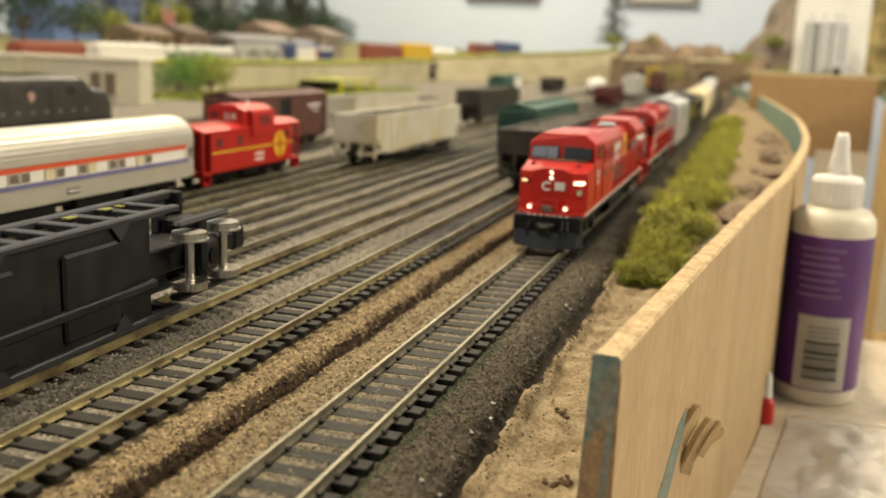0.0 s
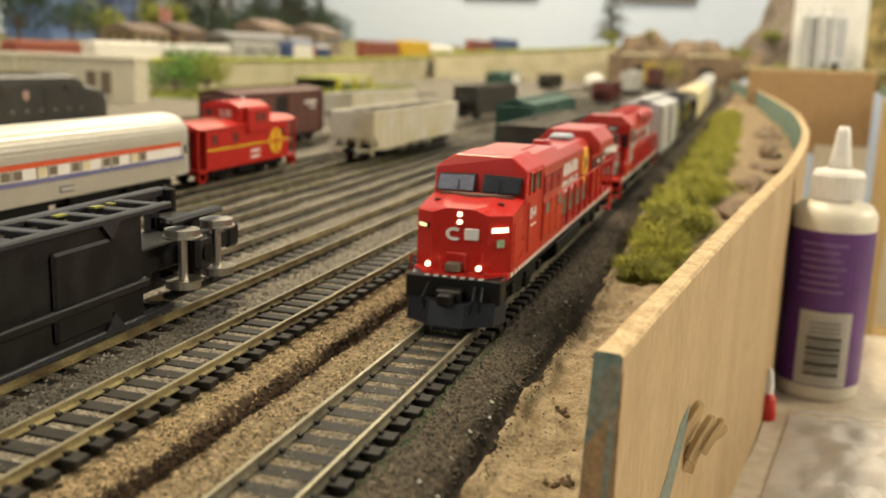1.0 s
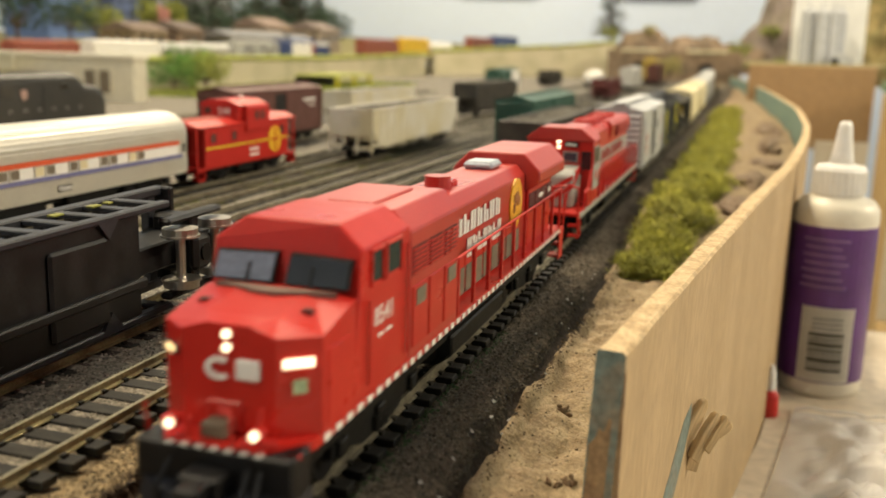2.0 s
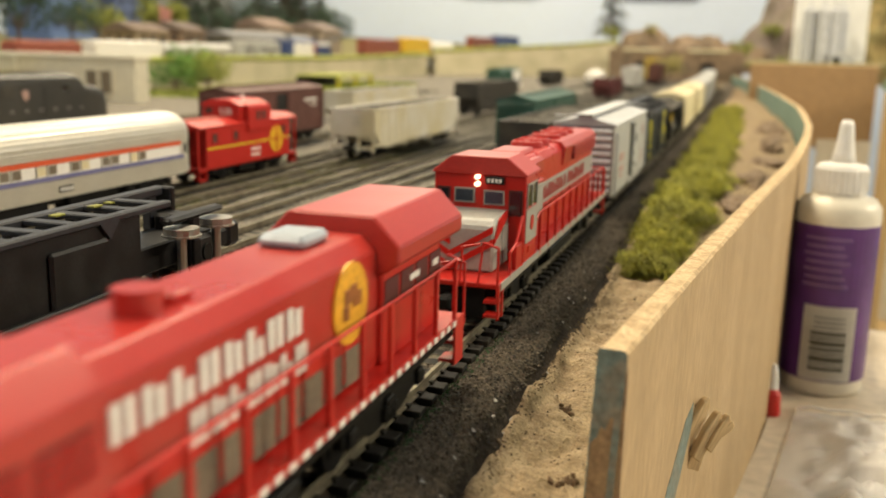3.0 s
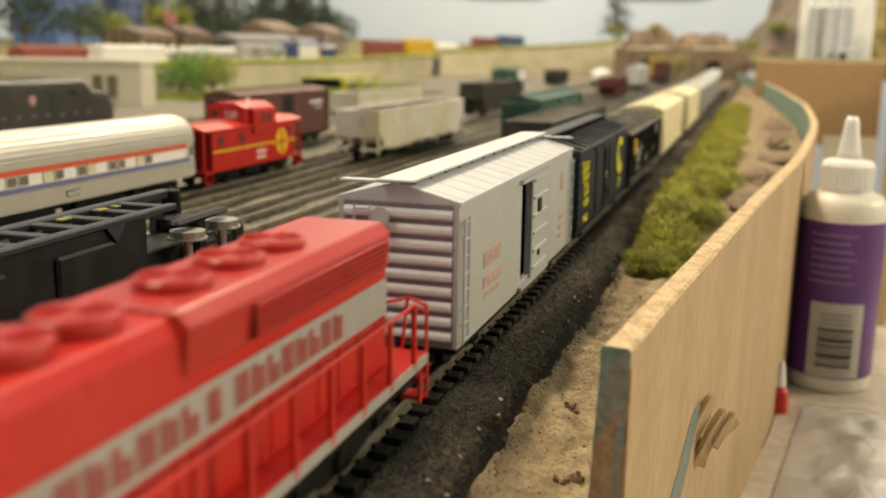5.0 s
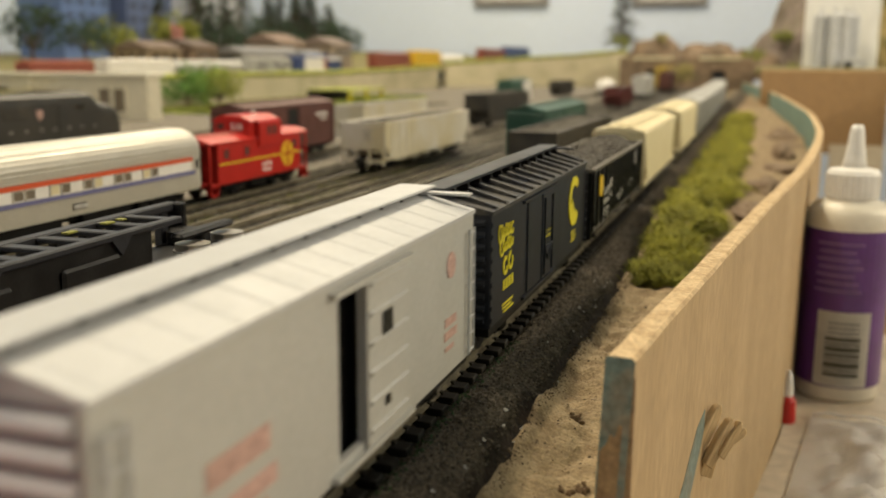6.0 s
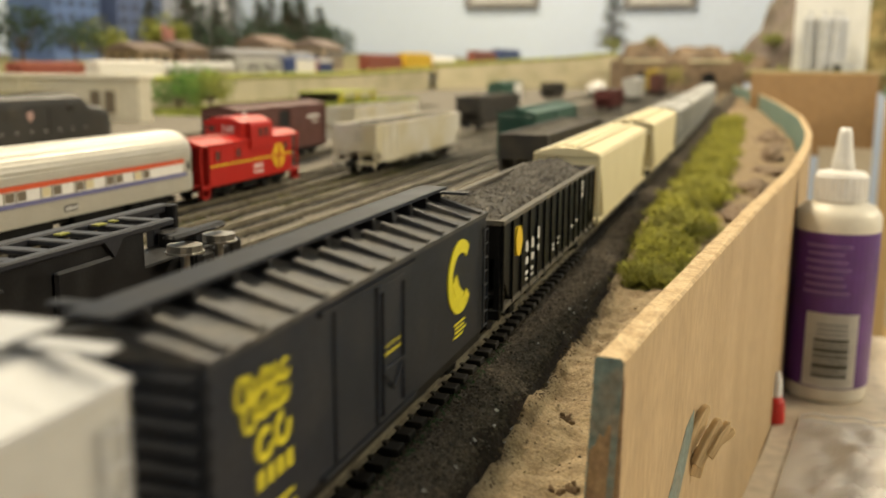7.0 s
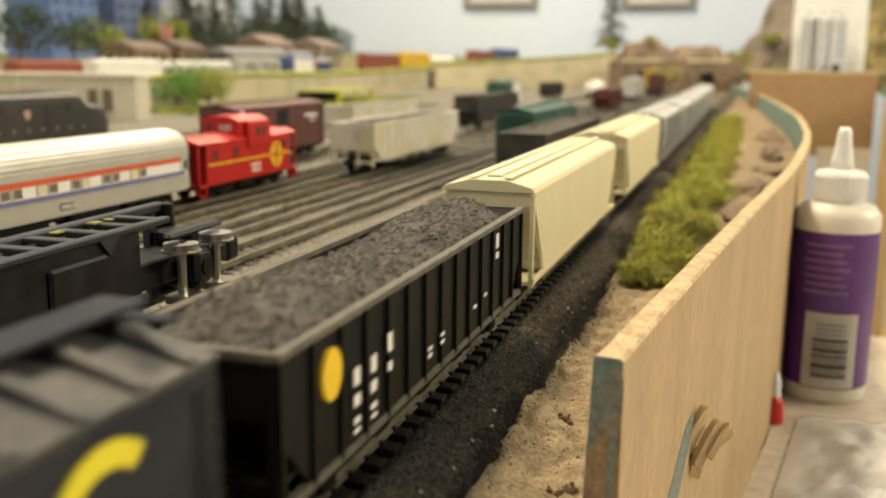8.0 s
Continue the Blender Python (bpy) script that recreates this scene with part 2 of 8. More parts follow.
def ladder(name, parent, x, y, z0, z1, n, mat, out=0.001, w=0.0045, along="y"):
    bm = bmesh.new()
    for i in range(n):
        z = z0 + (z1 - z0) * i / (n - 1)
        if along == "y":
            rod(bm, (x + out, y - w / 2, z), (x + out, y + w / 2, z), 0.0003, 5)
        else:
            rod(bm, (x - w / 2, y + out, z), (x + w / 2, y + out, z), 0.0003, 5)
    for k in (-1, 1):
        if along == "y":
            rod(bm, (x + out, y + k * w / 2, z0 - 0.001), (x + out, y + k * w / 2, z1 + 0.001), 0.00035, 5)
        else:
            rod(bm, (x + k * w / 2, y + out, z0 - 0.001), (x + k * w / 2, y + out, z1 + 0.001), 0.00035, 5)
    return part(name, bm, mat, parent)


def bars(parent, mat, x, y, z, rows, name="lettering"):
    """Writing too small to read, as plain bars on a side facing +x: rows of (dy, dz, length, height)."""
    for dy, dz, l, h in rows:
        part(name, boxes(((x, x + 0.0002), (y + dy - l / 2, y + dy + l / 2), (z + dz - h / 2, z + dz + h / 2))), mat, parent)


def blocks(parent, mat, x, y, z, count, length, height, name, shift=0.0):
    """A name drawn as a row of plain bars on a side facing +x, one to each letter's room."""
    pitch = length / count
    for i in range(count):
        a = y + shift - length / 2 + pitch * (i + 0.10)
        low = (0.42, 0.30, 0.10)[i % 3]
        part(name, boxes(((x, x + 0.0002), (a, a + pitch * 0.30), (z - height * 0.42, z + height * 0.42))), mat, parent)
        part(name, boxes(((x, x + 0.0002), (a + pitch * 0.44, a + pitch * 0.74), (z - height * 0.42, z + height * low))), mat, parent)



def arc_band(cu, cv, ru, rv, width, a0, a1, place, depth=0.0004, n=24):
    """One closed flat band along an arc of an ellipse; place turns (across, up, out) into a point."""
    bm = bmesh.new()
    rings = []
    for i in range(n + 1):
        a = radians(a0 + (a1 - a0) * i / n)
        c, q = math.cos(a), math.sin(a)
        o, k = (cu + ru * c, cv + rv * q), (cu + (ru - width) * c, cv + (rv - width) * q)
        rings.append([bm.verts.new(place(*p, d)) for p, d in ((o, 0), (o, depth), (k, depth), (k, 0))])
    for p, q in zip(rings, rings[1:]):
        for i in range(4):
            bm.faces.new((p[i], p[(i + 1) % 4], q[(i + 1) % 4], q[i]))
    bm.faces.new(rings[0])
    bm.faces.new(rings[-1][::-1])
    return bm


def figures(text, height, parent, m, mat, name="painted_number"):
    """Readable figures as a thin raised mesh."""
    data = bpy.data.curves.new(name, "FONT")
    data.body, data.size, data.extrude = text, height * 1.4, 0.0001
    data.align_x, data.resolution_u = "CENTER", 3
    holder = bpy.data.objects.new(name, data)
    me = bpy.data.meshes.new_from_object(holder)
    bpy.data.objects.remove(holder)
    me.materials.append(mat)
    ob = part(name, me, mat, parent)
    ob.matrix_basis = m
    return ob
# ------------------------------------------------------------------ the layout's ground


GROOVE = -0.0322


def bend(y):
    """How far the main line has swung to the left at y."""
    return -0.011 * max(0.0, y - 1.0) ** 2


def groove_x(y):
    """The middle of the dug groove beside the main line."""
    return GROOVE + noise.noise((0, y * 40, 2)) * 0.0012 + noise.noise((0, y * 170, 5)) * 0.0007


def ground_height(x, y):
    x = x - bend(y)
    n = noise.noise((x * 60, y * 60, 0.3)) * 0.0012 + noise.noise((x * 15, y * 15, 4.1)) * 0.002
    if x < -0.082:
        z = -0.0012 + n * 0.25
    elif x < -0.040:
        z = (-0.0006 if abs(x + 0.061) < 0.0076 else -0.0012 - 0.0020 * min(1, (x + 0.082) / 0.03)) + n * 0.2
    elif x < -0.0190:
        g = (x - groove_x(y)) / (0.0031 + 0.0007 * noise.noise((4, y * 120, 2)))
        z = -0.0032 - 0.0050 * math.exp(-g * g * g * g) + n * 0.25
    elif x < -0.0095:
        z = 0.0003 - 0.0035 * max(0.0, (-0.0150 - x) / 0.004) + n * 0.15
    elif x < 0.0125:
        z = (-0.0003 if abs(x) < 0.0080 else -0.0009 - 0.0020 * max(0.0, min(1.0, (x - 0.009) / 0.002))) + n * 0.2
    elif x < 0.020:
        z = -0.0007 - 0.0022 * max(0.0, 1 - (x - 0.0125) / 0.004) + n * 0.3
    elif x < 0.034:
        k = (x - 0.020) / 0.014
        z = -0.0007 - 0.0057 * k * k + n * 0.6
    else:
        k = min(1.0, (x - 0.034) / 0.004)
        z = -0.0064 - 0.0055 * k + n * 1.5 + 0.004 * noise.noise((x * 28, y * 28, 8.8))
        if y > 0.40:
            z += 0.010 * min(1, (y - 0.40) / 0.15)
    return z - (0.0030 * math.exp(-((x - 0.0325) / 0.0012) ** 2) if 0.028 < x < 0.038 and y < 0.6 else 0.0)


def ground_material():
    """Grey ballast in the yard, tan ballast by the main line, dark cinder on its shoulder and sand along the edge.
    Shade is painted dark at the tie ends and in the crease by the sand.
    """
    m = bpy.data.materials.new("ballast_and_sand")
    m.use_nodes = True
    nt = m.node_tree
    b = nt.nodes["Principled BSDF"]
    b.inputs["Roughness"].default_value = 0.9
    b.inputs["Specular IOR Level"].default_value = 0.25
    geo = nt.nodes.new("ShaderNodeNewGeometry")
    sep = nt.nodes.new("ShaderNodeSeparateXYZ")
    nt.links.new(geo.outputs["Position"], sep.inputs[0])
    wob = nt.nodes.new("ShaderNodeTexNoise")
    wob.inputs["Scale"].default_value, wob.inputs["Detail"].default_value = 90, 5
    nt.links.new(geo.outputs["Position"], wob.inputs["Vector"])
    sh = nt.nodes.new("ShaderNodeMath")
    sh.operation = "MULTIPLY_ADD"
    sh.inputs[1].default_value, sh.inputs[2].default_value = 0.014, -0.007
    nt.links.new(wob.outputs["Fac"], sh.inputs[0])
    xs = nt.nodes.new("ShaderNodeMath")
    nt.links.new(sep.outputs["X"], xs.inputs[0])
    nt.links.new(sh.outputs[0], xs.inputs[1])
    mr = nt.nodes.new("ShaderNodeMapRange")
    mr.inputs[1].default_value, mr.inputs[2].default_value = -0.12, 0.12
    nt.links.new(xs.outputs[0], mr.inputs[0])
    ramp = nt.nodes.new("ShaderNodeValToRGB")
    nt.links.new(mr.outputs[0], ramp.inputs[0])
    # The 0.0085 and 0.031 to 0.035 stops paint shade into the gaps.
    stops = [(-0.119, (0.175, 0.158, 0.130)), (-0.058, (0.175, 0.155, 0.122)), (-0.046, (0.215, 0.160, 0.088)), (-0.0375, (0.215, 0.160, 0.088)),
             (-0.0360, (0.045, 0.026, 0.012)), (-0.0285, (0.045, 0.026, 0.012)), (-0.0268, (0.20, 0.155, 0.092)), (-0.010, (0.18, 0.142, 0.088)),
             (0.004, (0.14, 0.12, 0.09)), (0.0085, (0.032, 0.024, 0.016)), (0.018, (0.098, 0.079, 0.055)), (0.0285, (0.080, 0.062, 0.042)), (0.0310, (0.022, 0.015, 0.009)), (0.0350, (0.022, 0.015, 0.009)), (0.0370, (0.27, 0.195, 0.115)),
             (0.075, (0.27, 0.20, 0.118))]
    el = ramp.color_ramp.elements
    while len(el) < len(stops):
        el.new(0.5)
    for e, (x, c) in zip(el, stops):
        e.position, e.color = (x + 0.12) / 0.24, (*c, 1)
    gr = nt.nodes.new("ShaderNodeTexVoronoi")
    gr.inputs["Scale"].default_value = 950
    nt.links.new(geo.outputs["Position"], gr.inputs["Vector"])
    gn = nt.nodes.new("ShaderNodeTexNoise")
    gn.inputs["Scale"].default_value, gn.inputs["Detail"].default_value = 420, 6
    nt.links.new(geo.outputs["Position"], gn.inputs["Vector"])
    sepc = nt.nodes.new("ShaderNodeSeparateColor")
    nt.links.new(gr.outputs["Color"], sepc.inputs[0])
    v1 = nt.nodes.new("ShaderNodeMapRange")
    v1.inputs[3].default_value, v1.inputs[4].default_value = 0.6, 1.35
    nt.links.new(sepc.outputs[0], v1.inputs[0])
    v2 = nt.nodes.new("ShaderNodeMapRange")
    v2.inputs[1].default_value, v2.inputs[2].default_value = 0.3, 0.7
    v2.inputs[3].default_value, v2.inputs[4].default_value = 0.6, 1.35
    nt.links.new(gn.outputs["Fac"], v2.inputs[0])
    mul = nt.nodes.new("ShaderNodeMath")
    mul.operation = "MULTIPLY"
    nt.links.new(v1.outputs[0], mul.inputs[0])
    nt.links.new(v2.outputs[0], mul.inputs[1])
    hsv = nt.nodes.new("ShaderNodeHueSaturation")
    nt.links.new(ramp.outputs[0], hsv.inputs["Color"])
    nt.links.new(mul.outputs[0], hsv.inputs["Value"])
    nt.links.new(hsv.outputs[0], b.inputs["Base Color"])
    bp = nt.nodes.new("ShaderNodeBump")
    bp.inputs["Strength"].default_value, bp.inputs["Distance"].default_value = 0.8, 0.0010
    nt.links.new(gn.outputs["Fac"], bp.inputs["Height"])
    nt.links.new(bp.outputs[0], b.inputs["Normal"])
    return m


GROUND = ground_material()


def lay_ground():
    xs = np.concatenate([np.linspace(-3.4, -0.5, 12), np.linspace(-0.46, -0.11, 36), np.arange(-0.105, 0.0661, 0.0016)])
    ys = np.concatenate([np.linspace(-1.4, 0.02, 40), np.arange(0.024, 0.62, 0.003), np.arange(0.63, 1.6, 0.012), np.linspace(1.62, 4.6, 60)])
    verts, faces = [], []
    for y in ys:
        for x in xs:
            xx = x
            if x > 0.0:
                xx = x * (edge_x(y) / 0.066)
            verts.append((xx, y, ground_height(xx, y)))
    n = len(xs)
    for j in range(len(ys) - 1):
        for i in range(n - 1):
            a = j * n + i
            faces.append((a, a + 1, a + n + 1, a + n))
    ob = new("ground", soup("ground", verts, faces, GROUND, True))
    tagged(ob, "grey and tan ballast with sand along the layout edge", "ground", kind="structure")


# the fascia's inner line: (y, x)
EDGE = [(-1.5, 0.045), (0.0, 0.047), (0.19, 0.0610), (0.25, 0.0677), (0.30, 0.0734), (0.39, 0.0838), (0.44, 0.0895), (0.59, 0.1085), (0.66, 0.1155), (0.83, 0.1290),
        (0.96, 0.1360), (1.12, 0.1385), (1.28, 0.1395), (1.58, 0.1280), (1.88, 0.1130), (2.63, 0.0675), (3.6, 0.0), (4.8, -0.06)]


def edge_x(y):
    for (a, p), (b, q) in zip(EDGE, EDGE[1:]):
        if y <= b:
            return p + (q - p) * (y - a) / (b - a)
    return EDGE[-1][1]


def smooth_edge(y):
    return sum(edge_x(y + d) for d in (-0.03, -0.015, 0, 0.015, 0.03)) / 5 if y > 0.23 else edge_x(y)


lay_ground()

WOOD = material("raw_hardboard", (0.40, 0.285, 0.152), 0.65, vary=0.10, grain=700, stretch=(1, 1, 0.18), bump=0.0003, stain=25)
WOODTOP = material("chipped_board_edge", (0.50, 0.37, 0.21), 0.8, vary=0.16, grain=700, bump=0.001, second=(0.36, 0.25, 0.13), stain=160)
TEAL = material("worn_teal_paint", (0.13, 0.18, 0.165), 0.6, vary=0.2, grain=500, second=(0.19, 0.17, 0.125), stain=130)
ENDBROWN = material("bare_brown_end", (0.20, 0.125, 0.065), 0.75, vary=0.15, grain=700, bump=0.0006, second=(0.30, 0.20, 0.10), stain=150)
TEALIN = material("teal_inner_paint", (0.15, 0.24, 0.20), 0.6, vary=0.08, stain=30)


def fascia():
    """The curved board along the layout's edge, with its raw end."""
    t = thing("fascia_board", "curved raw hardboard fascia with chipped top edge and teal end", "board", kind="structure")
    ys = [0.196 + 0.012 * i for i in range(0, 120)] + [1.64 + 0.04 * i for i in range(70)]
    top, bottom, thick = 0.030, -0.16, 0.0064
    verts, faces = [], []
    for k, y in enumerate(ys):
        d = (smooth_edge(y + 0.01) - smooth_edge(y - 0.01)) / 0.02
        nx, ny = 1 / math.hypot(1, d), -d / math.hypot(1, d)
        x = smooth_edge(y)
        w = 0.0006 * noise.noise((0, y * 55, 1)) + 0.0004 * noise.noise((0, y * 190, 1))
        if y > 2.2:
            w -= 0.004 * (y - 2.2)
        xb = x - 0.19 * 0.038 * max(0.0, min(1.0, (0.50 - y) / 0.3))
        verts += [(xb, y, bottom), (x, y, top + w - 0.0006), (x + nx * 0.0006, y + ny * 0.0006, top + w), (x + nx * (thick - 0.0008), y + ny * (thick - 0.0008), top + w),
                  (x + nx * thick, y + ny * thick, top + w - 0.0008), (xb + nx * thick, y + ny * thick, bottom)]
    n = 6
    groups = {"inner": [], "top": [], "outer": []}
    for k in range(len(ys) - 1):
        for i, g in ((0, "inner"), (1, "top"), (2, "top"), (3, "top"), (4, "outer")):
            a = k * n + i
            groups[g].append((a, a + 1, a + n + 1, a + n))
    groups["end"] = [(0, 1, 2, 3, 4, 5)]
    for g, mat, lab in (("inner", TEALIN, "teal painted inner face"), ("top", WOODTOP, "pale chipped top edge"), ("outer", WOOD, ""), ("end", TEAL, "worn teal paint on the sawn end")):
        part(g + "_face", soup(g, verts, groups[g], mat), mat, t, lab)
    x, y = smooth_edge(ys[0]), ys[0]
    bm = bmesh.new()
    prism(bm, [(x - 0.0004, 0.0085), (x + 0.0008, 0.0100), (x + 0.0016, 0.0125), (x + 0.0026, 0.0118), (x + 0.0036, 0.0150), (x + 0.0044, 0.0146), (x + 0.0050, 0.0205), (x + 0.0058, 0.0235), (x + thick + 0.0001, 0.0260), (x + thick + 0.0001, -0.04), (x - 0.0022, -0.04)], y - 0.0005, y + 0.002)
    part("raw_end", bm, ENDBROWN, t, "bare brown wood where the teal paint is gone")


fascia()


# ------------------------------------------------------------------ tracks
POLISHED = material("polished_rail_head", (0.25, 0.23, 0.165), 0.45, metal=0.8, vary=0.12, stain=60)


def lay_track(label, x0, y0, y1, near, curved, rail_mat, tie_mat, z=0.0, pitch=0.0093, sunk=0.0):
    t = thing("track", label, "track", pose(0, 0, z), "tracks of the yard", "structure")
    ys = np.linspace(y0, y1, 60)
    for s in (-1, 1):
        verts, faces = [], []
        prof = [(-0.00125, 0.0), (-0.00125, 0.0004), (-0.0004, 0.0007), (-0.0004, 0.0016), (-0.00055, 0.0018), (-0.00055, 0.0024), (-0.0004, RAIL),
                (0.0004, RAIL), (0.00055, 0.0024), (0.00055, 0.0018), (0.0004, 0.0016), (0.0004, 0.0007), (0.00125, 0.0004), (0.00125, 0.0)]
        n = len(prof)
        for y in ys:
            cx = x0 + (bend(y) if curved else 0) + s * 0.0086
            verts += [(cx + p, y, q) for p, q in prof]
        for k in range(len(ys) - 1):
            for i in range(n - 1):
                a = k * n + i
                faces.append((a, a + 1, a + n + 1, a + n))
        me = soup("rail", verts, faces, rail_mat)
        me.materials.append(POLISHED)
        for k, p in enumerate(me.polygons):
            if k % (n - 1) in (5, 6, 7):
                p.material_index = 1
        part("rail", me, rail_mat, t)
    key = ("tie", tie_mat.name)
    if key not in SHARED:
        bm = boxes(((-0.0074, 0.0074), (-0.00255, 0.00255), (-0.0022, 0.0), 0.0002))
        inner = len(bm.faces)
        for s in (-1, 1):
            box(bm, (s * 0.0074, s * 0.0141), (-0.00245, 0.00245), (-0.0022, -0.00005), 0.0002)
        for s in (-1, 1):
            for k in (-1, 1):
                box(bm, (s * 0.0086 + k * 0.0013 - 0.0006, s * 0.0086 + k * 0.0013 + 0.0006), (-0.0008, 0.0008), (-0.0002, 0.0008))
        SHARED[key] = finish(bm, "tie", tie_mat)
        SHARED[key].materials.append(TIE)
        for k, p in enumerate(SHARED[key].polygons):
            p.material_index = 0 if k < inner else 1
    rng = random.Random(int(-x0 * 1000))
    y = y0
    rest_v, rest_f = [], []
    while y < y1:
        cx = x0 + (bend(y) if curved else 0)
        if near[0] < y < near[1]:
            o = part("tie", SHARED[key], tie_mat, t)
            o.matrix_basis = pose(cx + rng.uniform(-0.0003, 0.0003), y, -sunk + rng.uniform(-0.0001, 0.0001), 0, 0, rng.uniform(-0.8, 0.8))
        else:
            k = len(rest_v)
            for a in (-0.0141, 0.0141):
                for b in (-0.00255, 0.00255):
                    for c in (-0.0022, 0.0):
                        rest_v.append((cx + a, y + b, c - sunk))
            rest_f += [(k, k + 1, k + 3, k + 2), (k + 4, k + 6, k + 7, k + 5), (k, k + 4, k + 5, k + 1), (k + 2, k + 3, k + 7, k + 6), (k + 1, k + 5, k + 7, k + 3)]
        y += pitch
    o = part("ties", soup("ties", rest_v, rest_f, tie_mat), tie_mat, t)
    o["kind"] = "stuff"


lay_track("main line track with dusty grey ties and weathered rails", 0.0, -0.95, 4.5, (0.06, 0.75), True, RAILDARK, TIEGREY)
lay_track("yard track with black plastic ties and brass rails", -0.061, -0.3, 4.2, (0.05, 0.85), True, RAILSIDE, TIE)
for tx in (-0.101, -0.139, -0.176, -0.214, -0.253, -0.331):
    lay_track("yard track half buried in grey ballast", tx, 0.0, 3.4, (0.15, 0.7), True, RAILSIDE if tx > -0.12 else RAILDARK, TIE, sunk=0.0009)
lay_track("far yard track in grey ballast", -0.58, 0.2, 2.0, (0, 0), False, RAILDARK, TIE, sunk=0.0006)
# ------------------------------------------------------------------ the moving train
# Each car stands on the rails at its own origin; -y is the way it goes.


def lead_engine():
    """The leading wide-cab engine, 0.253 long; its nose is at -0.126."""
    t = thing("lead_locomotive", "bright red wide-cab model diesel locomotive with lit headlights", "locomotive", group="cars of the moving train")
    f, r = -0.1265, 0.1265
    z0 = RAIL
    part("underframe", boxes(((-0.0150, 0.0150), (f + 0.006, r - 0.004), (z0 + 0.011, z0 + 0.0150), 0.0005), ((-0.012, 0.012), (-0.032, 0.030), (z0 + 0.004, z0 + 0.012), 0.002)), FRAME, t)
    fuel = bmesh.new()
    prism(fuel, [(-0.0165, z0 + 0.0125), (-0.0165, z0 + 0.007), (-0.012, z0 + 0.0035), (0.012, z0 + 0.0035), (0.0165, z0 + 0.007), (0.0165, z0 + 0.0125)], -0.030, 0.026, bev=0.0006)
    part("fuel_tank", fuel, FRAME, t)
    # snow plough and front pilot
    bm = bmesh.new()
    prism(bm, [(-0.0172, f + 0.008), (-0.0150, f + 0.001), (-0.006, f - 0.0045), (0.006, f - 0.0045), (0.0150, f + 0.001), (0.0172, f + 0.008)], z0 + 0.0015, z0 + 0.0090, "z")
    for v in bm.verts:
        if v.co.z < z0 + 0.004:
            v.co.y -= 0.0022
    part("plough", bm, material("blue_black_plough", (0.008, 0.010, 0.018), 0.4, vary=0.1), t, "blue-black snow plough")
    part("pilot", boxes(((-0.0165, 0.0165), (f + 0.001, f + 0.009), (z0 + 0.008, z0 + 0.0165), 0.0006), ((-0.0045, 0.0045), (f - 0.004, f + 0.002), (z0 + 0.0085, z0 + 0.0130), 0.0006),
                        ((-0.0025, 0.0025), (f - 0.0085, f - 0.003), (z0 + 0.0085, z0 + 0.0125), 0.0006)), BLACK, t)
    part("mu_hose", rods(0.0005, [(-0.008, f, z0 + 0.014), (-0.0085, f - 0.004, z0 + 0.010), (-0.008, f - 0.004, z0 + 0.006)], [(0.008, f, z0 + 0.014), (0.0085, f - 0.004, z0 + 0.010), (0.008, f - 0.004, z0 + 0.006)],
                         [(0.0105, f, z0 + 0.014), (0.0112, f - 0.0035, z0 + 0.010), (0.011, f - 0.0035, z0 + 0.0065)]), BLACK, t)
    # deck and sill
    bm = bmesh.new()
    prism(bm, [(-0.0165, f + 0.010), (-0.0100, f + 0.0015), (0.0100, f + 0.0015), (0.0165, f + 0.010), (0.0165, r - 0.001), (-0.0165, r - 0.001)], z0 + 0.0150, z0 + 0.0172, "z")
    part("deck", bm, RED, t)
    n = 44
    bm = bmesh.new()
    for i in range(n):
        y = f + 0.014 + (r - f - 0.018) * i / n
        box(bm, (0.0165, 0.0168), (y, y + 0.0028), (z0 + 0.0152, z0 + 0.0166))
    for i in range(7):
        x = -0.0098 + i * 0.0031
        box(bm, (x, x + 0.0016), (f + 0.0012, f + 0.0016), (z0 + 0.0152, z0 + 0.0168))
    part("sill_stripes", bm, WHITE, t, "white reflective sill stripes")
    # nose and cab: outlines along the engine, widening from the blunt nose
    w = 0.0168
    bm = bmesh.new()
    rings = []
    for y, hw, top, mid in ((f + 0.0075, 0.0098, 0.0366, 0.0384), (f + 0.0130, w, 0.0364, 0.0388), (f + 0.0285, w, 0.0398, 0.0412)):
        rings.append([bm.verts.new(p) for p in ((-hw, y, z0 + 0.0172), (hw, y, z0 + 0.0172), (hw, y, z0 + top), (hw * 0.45, y, z0 + mid), (-hw * 0.45, y, z0 + mid), (-hw, y, z0 + top))])
    for p, q in zip(rings, rings[1:]):
        for i in range(6):
            bm.faces.new((p[i], p[(i + 1) % 6], q[(i + 1) % 6], q[i]))
    bm.faces.new(rings[0][::-1])
    bm.faces.new(rings[-1])
    part("nose", bm, RED, t)

    def front(z):
        """Where the raked cab front stands at a height."""
        return f + 0.0265 + 0.0062 * (z - 0.0385) / 0.0125
    bm = bmesh.new()
    prof = [(-w, z0 + 0.0172), (w, z0 + 0.0172), (w, z0 + 0.0492), (0.0105, z0 + 0.0538), (-0.0105, z0 + 0.0538), (-w, z0 + 0.0492)]
    prism(bm, prof, f + 0.0265, f + 0.0600, bev=0.0004)
    for v in bm.verts:
        if v.co.y < f + 0.04:
            v.co.y += max(0.0, 0.0062 * (v.co.z - z0 - 0.0385) / 0.0125)
    part("cab", bm, RED, t)

